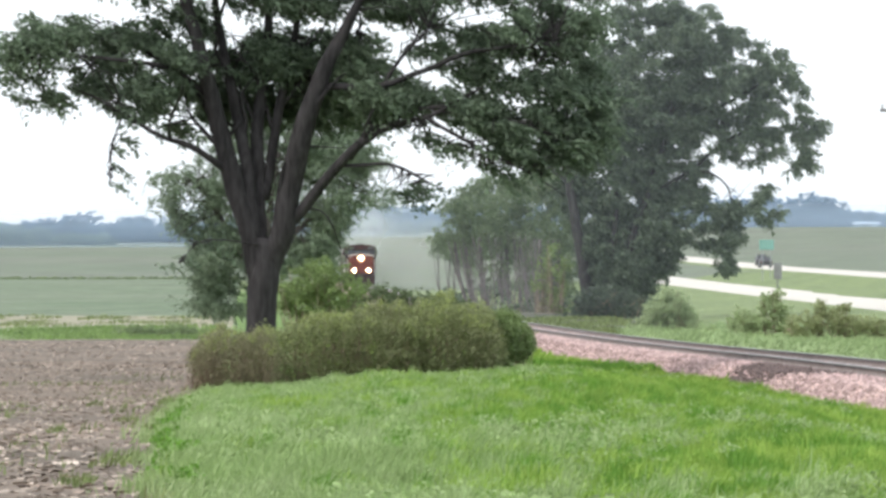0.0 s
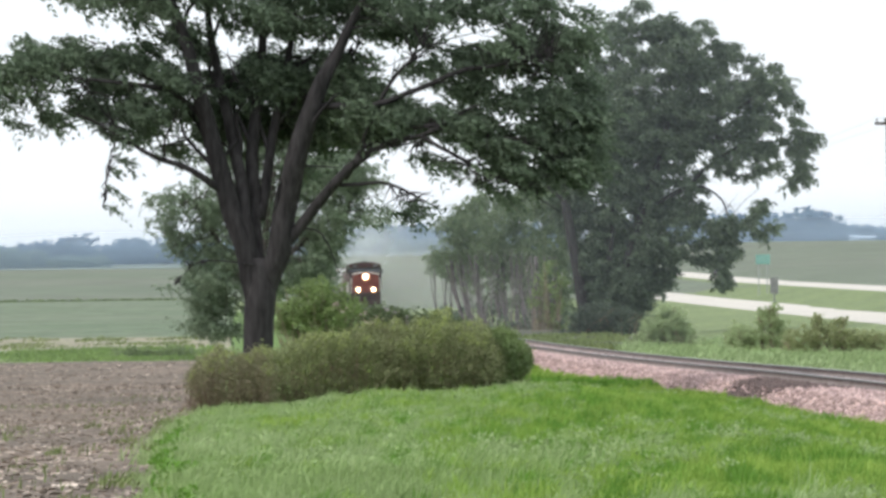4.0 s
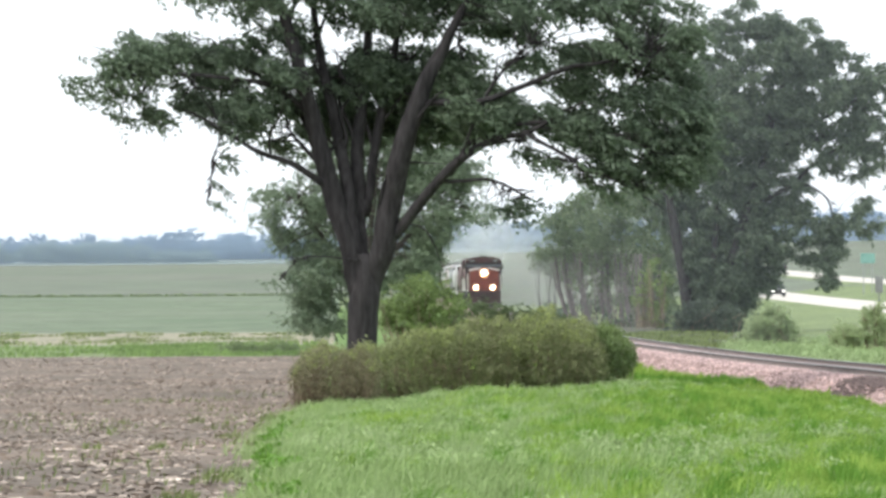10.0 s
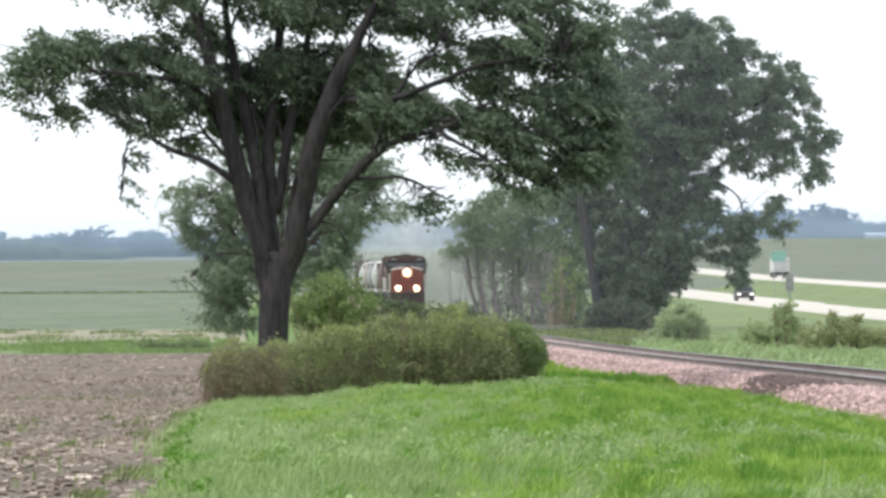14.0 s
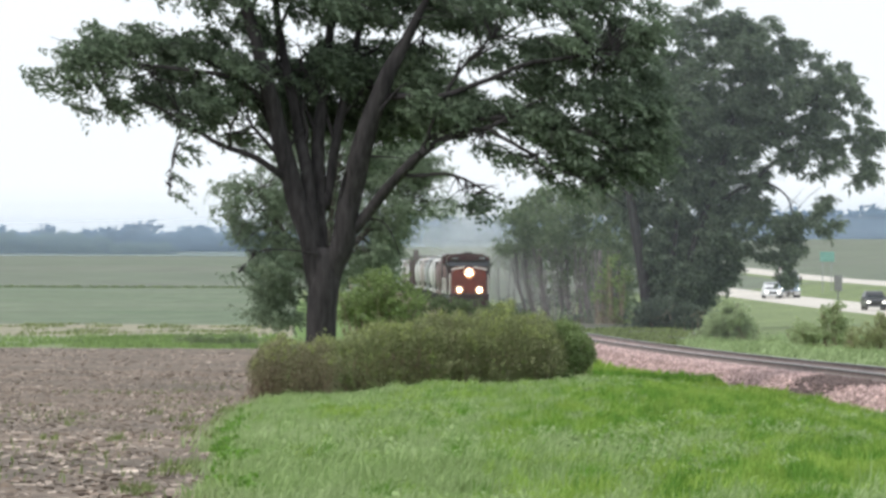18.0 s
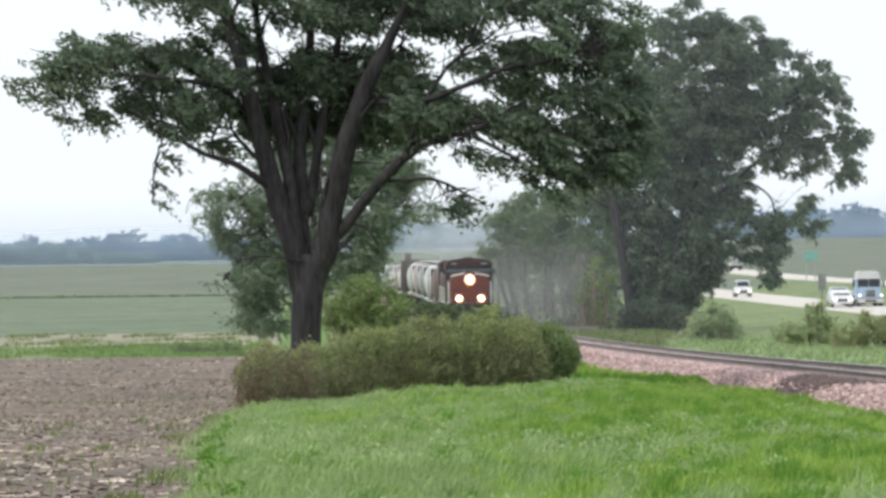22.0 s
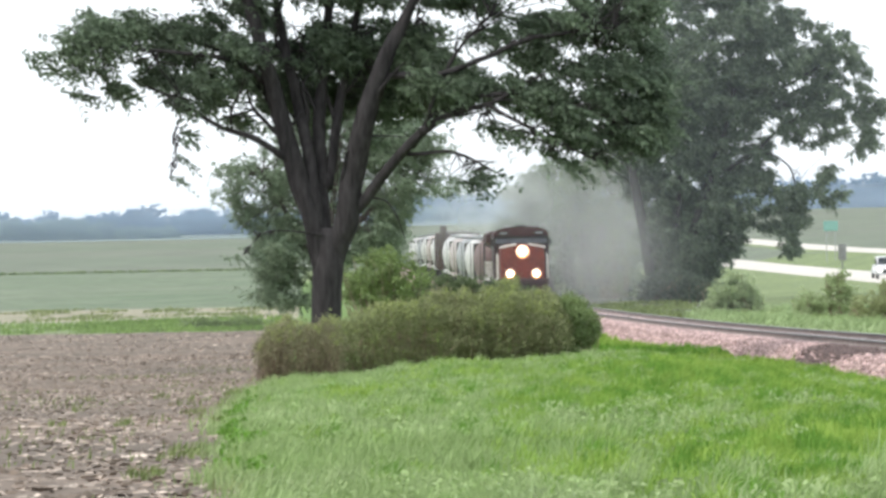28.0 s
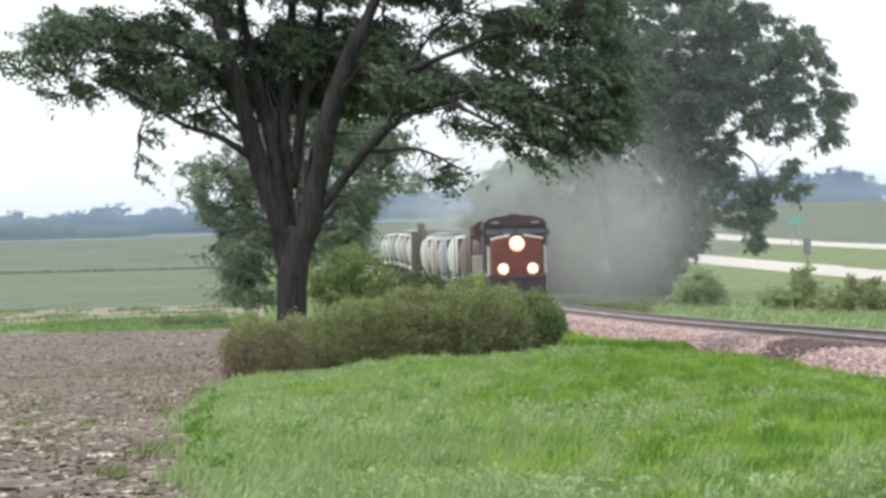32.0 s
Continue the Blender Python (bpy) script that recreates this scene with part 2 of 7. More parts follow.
def box(bm, x0, x1, y0, y1, z0, z1, bevel=0.0):
    v = bmesh.ops.create_cube(bm, size=1.0)["verts"]
    bmesh.ops.scale(bm, vec=(x1 - x0, y1 - y0, z1 - z0), verts=v)
    bmesh.ops.translate(bm, vec=((x0 + x1) / 2, (y0 + y1) / 2, (z0 + z1) / 2), verts=v)
    if bevel:
        e = list({e for q in v for e in q.link_edges})
        bmesh.ops.bevel(bm, geom=e, offset=bevel, segments=2, affect="EDGES", profile=0.6)
    return bm


def boxed(*a, **k):
    return box(bmesh.new(), *a, **k)


def tube(bm, pts, radii, sides=8):
    """A tapered tube along a polyline."""
    rings = []
    pts = [Vector(p) for p in pts]
    for i, p in enumerate(pts):
        d = (pts[min(i + 1, len(pts) - 1)] - pts[max(i - 1, 0)]).normalized()
        a = d.cross(Vector((0.31, 0.95, 0.12))).normalized()
        b = d.cross(a)
        r = radii[i]
        rings.append([bm.verts.new(p + (a * math.cos(q) + b * math.sin(q)) * r) for q in (2 * math.pi * k / sides for k in range(sides))])
    for r0, r1 in zip(rings, rings[1:]):
        for k in range(sides):
            bm.faces.new((r0[k], r0[(k + 1) % sides], r1[(k + 1) % sides], r1[k]))
    bm.faces.new(rings[0][::-1])
    bm.faces.new(rings[-1])
    return bm


def smooth_line(pts, radii, steps=4, wobble=0.0, seed=0):
    """Catmull-Rom through the points, with a little natural wobble."""
    pts = [Vector(p) for p in pts]
    full = [pts[0] * 2 - pts[1]] + pts + [pts[-1] * 2 - pts[-2]]
    out, rad = [], []
    for i in range(len(pts) - 1):
        p0, p1, p2, p3 = full[i:i + 4]
        for s in range(steps + (i == len(pts) - 2)):
            t = s / steps
            q = 0.5 * (2 * p1 + (p2 - p0) * t + (2 * p0 - 5 * p1 + 4 * p2 - p3) * t * t + (3 * p1 - p0 - 3 * p2 + p3) * t ** 3)
            if wobble and 0 < i + t:
                q += Vector((noise.noise((q.z * 0.9, seed, 1.0)), noise.noise((q.z, seed, 5.0)), noise.noise((q.x, seed, 9.0)))) * wobble
            out.append(q)
            rad.append(radii[i] * (1 - t) + radii[i + 1] * t)
    return out, rad


def cylinder(bm, a, b, r, sides=12, r2=None):
    return tube(bm, [a, b], [r, r if r2 is None else r2], sides)


def leaf_arrays(rng, blobs, size, spread, per, droop=0.35, wind=0.6, shell=0.45):
    """Leaves on short drooping sprays inside ellipsoids. blobs: x, y, z, rx, ry, rz, sprays."""
    centres = []
    for x, y, z, rx, ry, rz, n in blobs:
        n = int(n)
        d = rng.normal(size=(n, 3))
        d /= np.linalg.norm(d, axis=1)[:, None]
        r = rng.random(n)[:, None] ** shell
        centres.append(np.array([x, y, z]) + d * r * np.array([rx, ry, rz]))
    c = np.concatenate(centres)
    n = len(c)
    way = rng.normal(size=(n, 3)) * np.array([1, 0.8, 0.45]) + np.array([wind, 0, -droop])
    way /= np.linalg.norm(way, axis=1)[:, None]
    reach = spread * rng.uniform(1.2, 3.6, n)
    way, reach, c = np.repeat(way, per, 0), np.repeat(reach, per)[:, None], np.repeat(c, per, 0)
    n *= per
    p = c + way * reach * rng.uniform(-0.4, 1.0, n)[:, None] + rng.normal(size=(n, 3)) * spread * 0.4
    a = way * 0.9 + rng.normal(size=(n, 3)) * 0.6
    a[:, 2] -= droop * 0.4
    a /= np.linalg.norm(a, axis=1)[:, None]
    b = np.cross(a, rng.normal(size=(n, 3)))
    b /= np.linalg.norm(b, axis=1)[:, None] + 1e-9
    s = (size * rng.uniform(0.6, 1.4, n))[:, None]
    v = np.stack([p - a * s * 0.5, p + b * s * 0.27 - a * s * 0.08, p + a * s * 0.5 + np.array([0, 0, -0.12]) * s, p - b * s * 0.27 - a * s * 0.08], 1).reshape(-1, 3)
    f = np.arange(4 * n).reshape(-1, 4)
    return v, f


def frond_arrays(rng, blobs, leaf, reach, droop=0.3, wind=1.0, dense=0.35, crowd=12, loose=1.0):
    """Pinnate leaves blown to one side, in separate tufts with air between them."""
    centres = []
    for x, y, z, rx, ry, rz, n in blobs:
        k = max(1, int(n * dense))
        d = rng.normal(size=(k, 3))
        d /= np.linalg.norm(d, axis=1)[:, None]
        d = d * (rng.random(k)[:, None] ** 0.42) * np.array([rx, ry, rz])
        m = rng.integers(crowd // 2, crowd * 3 // 2 + 1, k) // (4 if rx < 0.2 else 1) + 1
        d = np.repeat(d, m, 0)
        tuft = rng.normal(size=d.shape) * np.array([0.5, 0.4, 0.2]) * reach * loose * (0.4 if rx < 0.2 else 1)
        centres.append(np.array([x, y, z]) + d + tuft)
    c = np.concatenate(centres)
    n = len(c)
    way = rng.normal(size=(n, 3)) * np.array([0.75, 0.7, 0.4]) * loose + np.array([wind, 0, -droop])
    way /= np.linalg.norm(way, axis=1)[:, None]
    side = np.cross(way, rng.normal(size=(n, 3)) * np.array([0.4, 0.7, 0.3]) + np.array([0, -0.5, 0.8]))
    side /= np.linalg.norm(side, axis=1)[:, None]
    long = reach * rng.uniform(0.6, 1.5, n)
    quads = []
    for i in range(6):
        for sgn in (-1, 1):
            t = (i + 0.7) / 6.5
            p = c + way * (long * t)[:, None] + np.array([0, 0, -0.35]) * (long * t * t)[:, None]
            a = way * rng.uniform(0.5, 1.0, n)[:, None] + side * (sgn * rng.uniform(0.4, 1.0, n))[:, None] + rng.normal(size=(n, 3)) * 0.3
            a[:, 2] -= 0.25
            a /= np.linalg.norm(a, axis=1)[:, None]
            b = np.cross(a, rng.normal(size=(n, 3)))
            b /= np.linalg.norm(b, axis=1)[:, None] + 1e-9
            q = (leaf * rng.uniform(0.65, 1.35, n) * (1.1 - 0.35 * abs(t - 0.45)))[:, None]
            quads.append(np.stack([p, p + a * q * 0.45 + b * q * 0.22, p + a * q, p + a * q * 0.45 - b * q * 0.22], 1))
    v = np.stack(quads, 1).reshape(-1, 3)
    return v, np.arange(len(v)).reshape(-1, 4)


def foliage(name, blobs, size, spread, per, material, parent, seed, label="", droop=0.35, wind=0.6, shell=0.45, dense=0, crowd=12, loose=1.0):
    rng = np.random.default_rng(seed)
    if dense:
        v, f = frond_arrays(rng, blobs, size, spread, droop, wind, dense, crowd, loose)
    else:
        v, f = leaf_arrays(rng, blobs, size, spread, per, droop, wind, shell)
    return raw(name, v, f, material, parent, label)


def twigs(bm, rng, start, blob, count, r=0.02):
    """Thin branches from a limb out into a mass of leaves."""
    x, y, z, rx, ry, rz = blob[:6]
    s = Vector(start)
    for _ in range(count):
        e = Vector((x + rng.uniform(-rx, rx) * 0.9, y + rng.uniform(-ry, ry) * 0.9, z + rng.uniform(-rz, rz) * 0.9))
        m = s.lerp(e, 0.5) + Vector((rng.uniform(-0.1, 0.1), rng.uniform(-0.1, 0.1), 0.12)) * (e - s).length * 0.5
        tube(bm, [s, m, e], [r * 1.6, r, r * 0.35], 5)

# ---- ground ----
U_LINES = [-4000, -2500, -1500, -900, -500, -300, -180, -110, -70, -48, -34, -26, -20, -16, -13, -10.5, -8.5, -7, -5.5, -4.5, -3.5, -2.6, -1.8, -1]
U_LINES += [0.6 * i for i in range(0, 34)] + [21, 23, 25, 28, 32, 36, 41, 46, 52, 58, 64, 68, 72, 76, 82, 88, 96, 110, 130, 170, 240, 340, 500, 800, 1300, 2000, 3000, 4500]
Y_LINES = [-80, -40, -15, 0, 12] + [20 + 2.5 * i for i in range(48)] + [140 + 6 * i for i in range(14)] + [226, 240, 252, 266, 280, 293, 305, 318, 335, 355, 380, 410, 440, 458]
Y_LINES += [490, 520, 560, 600, 650, 690, 740, 800, 900, 1000, 1150, 1300, 1500, 1700, 1900, 2100, 2300, 2600, 3200, 4000, 4900]


def make_ground():
    nu = len(U_LINES)
    rows = [(field_edge(y) if u == -1 else u, y) for y in Y_LINES for u in U_LINES]
    v = [(u - SLOPE * y, y, ground(u - SLOPE * y, y)) for u, y in rows]
    f, idx = [], []
    for j, y in enumerate(Y_LINES[:-1]):
        for i, u in enumerate(U_LINES[:-1]):
            f.append((j * nu + i, j * nu + i + 1, (j + 1) * nu + i + 1, (j + 1) * nu + i))
            if u < -1.0:
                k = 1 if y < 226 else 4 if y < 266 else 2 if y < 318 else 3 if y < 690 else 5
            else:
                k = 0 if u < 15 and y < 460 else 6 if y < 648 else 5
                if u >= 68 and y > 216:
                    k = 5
            idx.append(k)
    ob = raw("ground", v, f, GRASS_SOIL)
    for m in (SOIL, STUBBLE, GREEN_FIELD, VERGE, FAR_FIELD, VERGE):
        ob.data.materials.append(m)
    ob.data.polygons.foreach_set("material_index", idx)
    ob.data.polygons.foreach_set("use_smooth", [True] * len(idx))
    tagged(ob, "rolling farmland with a brown stubble field and green verges", "ground", kind="structure")


make_ground()


def strip(name, material, ys, section, parent=None, label=""):
    """A surface swept along the railway. section: offset across and height against the rail's top."""
    v, f, n = [], [], len(section)
    for y in ys:
        zr = rail_z(y)
        v += [(rail_x(y) + du, y, zr + dz) for du, dz in section]
    for j in range(len(ys) - 1):
        for i in range(n - 1):
            f.append((j * n + i, j * n + i + 1, (j + 1) * n + i + 1, (j + 1) * n + i))
    return raw(name, v, f, material, parent, label)


YS = [-40 + 4 * i for i in range(12)] + [8 + 3 * i for i in range(110)] + [340 + 8 * i for i in range(45)]


def make_track():
    bed = strip("ballast_bed", BALLAST, YS, [(-3.6, -1.5), (-2.95, -1.02), (-2.3, -0.62), (-1.75, -0.25), (-1.3, -0.19), (-0.88, -0.178), (-0.6, -0.2), (0, -0.2), (0.6, -0.2), (0.88, -0.178), (1.3, -0.19), (1.75, -0.27), (2.95, -1.0), (3.6, -1.5)])
    tagged(bed, "bed of crushed pinkish quartzite ballast under the track", "ballast bed", kind="structure")
    track = new("railway_track")
    tagged(track, "single railway track of steel rails on wooden ties", "railway track", kind="structure")
    head = [(-0.075, -0.18), (-0.075, -0.165), (-0.012, -0.14), (-0.012, -0.05), (-0.037, -0.04), (-0.037, -0.004), (0.037, -0.004), (0.037, -0.04), (0.012, -0.05), (0.012, -0.14), (0.075, -0.165), (0.075, -0.18)]
    for side in (-0.755, 0.755):
        rail = strip("rail", RAIL, YS, [(side + a, b) for a, b in head], track)
        # head sides coloured dark: the rail's shadow line put into the material
        strip("rail_head", RAIL_HEAD, YS, [(side - 0.04, -0.05), (side - 0.04, -0.003), (side + 0.04, -0.003), (side + 0.04, -0.05)], rail, "head of the rail, coloured dark for its shadow line")
        strip("running_band", RAIL_TOP, YS, [(side - 0.036, -0.004), (side - 0.03, 0.0), (side + 0.03, 0.0), (side + 0.036, -0.004)], rail, "worn bright running surface")
    bm = boxed(-1.29, 1.29, -0.115, 0.115, -0.18, 0.0, bevel=0.012)
    first = part("tie", bm, TIE, track)
    for i in range(290):
        y = 76 + 0.53 * i
        ob = first if i == 0 else link("tie", first.data, track)
        ob.matrix_basis = pose(rail_x(y) + random.uniform(-0.03, 0.03), y, rail_z(y) - 0.185, 0, 0, 2.26 + random.uniform(-0.8, 0.8))
    v, f = [], []
    for i in range(290, 900):
        y = 76 + 0.53 * i
        x, z, b = rail_x(y), rail_z(y) - 0.185, len(v)
        v += [(x - 1.29, y - 0.11, z), (x + 1.29, y - 0.11, z), (x + 1.29, y + 0.11, z), (x - 1.29, y + 0.11, z), (x - 1.29, y - 0.11, z - 0.16), (x + 1.29, y - 0.11, z - 0.16)]
        f += [(b, b + 1, b + 2, b + 3), (b + 4, b + 5, b + 1, b)]
    tagged(raw("distant_ties", v, f, TIE, track), kind="stuff")
    # a darker stretch of the shoulder
    rng = np.random.default_rng(5)
    n = 26000
    y = 76 + 142 * rng.random(n) ** 1.6
    du = np.where(rng.random(n) < 0.8, rng.uniform(-3.1, -0.9, n), rng.uniform(-0.66, 0.66, n))
    dz = np.interp(du, [-3.6, -2.95, -2.3, -1.75, -1.3, -0.88, -0.6, 0.6, 0.88, 1.3, 1.75, 2.95], [-1.5, -1.02, -0.62, -0.25, -0.19, -0.178, -0.2, -0.2, -0.178, -0.19, -0.27, -1.0])
    zr = np.array([rail_z(q) for q in np.linspace(80, 240, 200)])
    z = np.interp(y, np.linspace(80, 240, 200), zr) + dz + 0.012
    p = np.stack([OFFSET - SLOPE * y + du, y, z], 1)
    dark = (np.abs(y - 97.8 + (du + 2.05) * 2.0) < 3.0 + 5.0 * np.maximum(du + 2.05, 0) + 0.6 * rng.normal(size=n)) & (du < -0.85)
    for name, pick, m in (("ballast_stones", ~dark, STONE), ("dark_stones", dark, DARK_BALLAST)):
        q = p[pick]
        s = (rng.uniform(0.025, 0.06, len(q)))[:, None]
        o = np.array([(1, 0, 0), (0, 1, 0), (-1, 0, 0), (0, -1, 0), (0, 0, 0.8), (0, 0, -0.8)], float)
        rot = rng.normal(size=(len(q), 6, 3)) * 0.25
        vv = (q[:, None, :] + (o[None] + rot) * s[:, None, :]).reshape(-1, 3)
        t = np.array([(0, 1, 4), (1, 2, 4), (2, 3, 4), (3, 0, 4), (1, 0, 5), (2, 1, 5), (3, 2, 5), (0, 3, 5)])
        ff = (np.arange(len(q))[:, None, None] * 6 + t[None]).reshape(-1, 3)
        tagged(raw(name, vv, ff, m), "loose angular pink ballast stones" if m is STONE else "dark ballast stones on the shoulder", "ballast", kind="stuff")
    vv = []
    for k in (-1, -0.5, 0, 0.5, 1):
        for du in (-2.95, -2.5, -2.0, -1.6, -1.3):
            q = 97.8 - (du + 2.05) * 2.0 + k * (2.8 + 5.0 * max(du + 2.05, 0))
            vv.append((rail_x(q) + du, q, rail_z(q) + float(np.interp(du, [-2.95, -2.3, -1.75, -1.3], [-1.02, -0.62, -0.25, -0.19])) + 0.008))
    ff = [(j * 5 + i, j * 5 + i + 1, j * 5 + i + 6, j * 5 + i + 5) for j in range(4) for i in range(4)]
    tagged(raw("dark_patch", vv, ff, DARK_BALLAST), "dark patch in the ballast shoulder", "ballast", kind="structure")


make_track()


def make_dirt():
    """Bare dusty ground between the ballast and the trees, tree shade put into its colour."""
    ys = [192 + 6 * i for i in range(45)]
    v = []
    for j, y in enumerate(ys):
        wide = 9.0 * min(1.0, 0.1 + j * 0.1) + 1.2 * noise.noise((y * 0.11, 2.0, 7.0))
        for k in range(7):
            u = OFFSET + 2.7 + wide * k / 6
            v.append((u - SLOPE * y, y, ground(u - SLOPE * y, y) + 0.06 - 0.05 * (k in (0, 6))))
    f = [(j * 7 + k, j * 7 + k + 1, j * 7 + k + 8, j * 7 + k + 7) for j in range(len(ys) - 1) for k in range(6)]
    tagged(raw("dirt_strip", v, f, DIRT), "bare dusty strip of earth beside the railway, darkened for shade", "dirt", kind="structure")


make_dirt()


def make_road(name, line, width, label):
    v, f = [], []
    for x, y in line:
        for k in range(-1, 6):
            xx = x + width * (min(max(k, 0), 4) / 4 - 0.5)
            z = ground(x, y) + 0.2
            if 0 <= k < 5:
                v.append((xx, y, z))
            else:
                xs = xx + (3.3 if k > 0 else -3.3)
                v.append((xs, y, min(z - 0.4, ground(xs, y) - 0.3)))
    for j in range(len(line) - 1):
        for k in range(6):
            f.append((j * 7 + k, j * 7 + k + 1, j * 7 + k + 8, j * 7 + k + 7))
    ob = raw(name, v, f, CONCRETE)
    ob.data.materials.append(VERGE)
    ob.data.polygons.foreach_set("material_index", [1 if i % 6 in (0, 5) else 0 for i in range(len(f))])
    tagged(ob, label, "road", kind="structure")


def near_lane(y):
    return 38.2 - 0.0104 * y


def far_lane(y):
    return 44 + 0.01 * y


make_road("road_near", [(near_lane(y), y) for y in range(-40, 1160, 22)], 9.0, "pale concrete carriageway of a divided highway")
make_road("road_far", [(far_lane(y), y) for y in range(72, 1880, 22)], 9.0, "second pale concrete carriageway beyond the grass median")


# ---- trees ----
def tree(name, base, trunk, limbs, blobs, leaf, bark, size, spread, per, seed, label, category="tree", fan=5, group=1, crown="foliage", wind=0.6, dense=0, forks=0, crowd=12, loose=1.0):
    """trunk, limbs: lists of (points, radii) against the base. blobs: masses of leaves, x y z rx ry rz clumps."""
    rng = random.Random(seed)
    ob = new(name)
    ob.matrix_basis = pose(*base)
    tagged(ob, label, category)
    for i, (pts, radii) in enumerate(trunk):
        p, r = smooth_line(pts, radii, 4, 0.05, seed)
        part("trunk", tube(bmesh.new(), p, r, 12), bark, ob, smooth=True)
    ends = []
    for pts, radii in limbs:
        p, r = smooth_line(pts, radii, 4, 0.1, seed + 3)
        part("limb", tube(bmesh.new(), p, r, 8), bark, ob, smooth=True)
        ends += p[3:]
        # side branches that fork off the limb
        for k in range(forks if r[0] > 0.09 else 0):
            j = rng.randrange(len(p) // 3, len(p) - 1)
            a, w = p[j], min(r[j] * 0.5, 0.07)
            go = (p[j + 1] - p[j]).normalized() + Vector((rng.uniform(-0.9, 0.9), rng.uniform(-0.6, 0.6), rng.uniform(-0.1, 0.6)))
            ln = rng.uniform(0.9, 2.4)
            go.normalize()
            q = [a, a + go * ln * 0.35, a + go * ln * 0.7 + Vector((rng.uniform(-0.2, 0.35), 0, rng.uniform(-0.05, 0.25))), a + go * ln + Vector((rng.uniform(-0.2, 0.6), 0, rng.uniform(-0.2, 0.3)))]
            q, w = smooth_line(q, [w, w * 0.75, w * 0.5, w * 0.15], 3, 0.06, seed + k)
            part("branch", tube(bmesh.new(), q, w, 6), bark, ob, smooth=True)
            ends += q[3:]
    for i in range(0, len(blobs), group):
        some = blobs[i:i + group]
        fo = foliage(crown, some, size, spread, per, leaf, ob, seed * 100 + i, wind=wind, dense=dense, crowd=crowd, loose=loose)
        if fan and ends:
            bm = bmesh.new()
            for b in some:
                c = Vector(b[:3])
                near = [q for q in sorted(ends, key=lambda q: (q - c).length)[:3] if (q - c).length < 1.5 * max(b[3], b[5]) + 0.3]
                for q in near:
                    twigs(bm, rng, q, b, fan, 0.014 if dense else 0.02)
            tagged(part("twig_spray", bm, bark, fo), kind="stuff")
    return ob


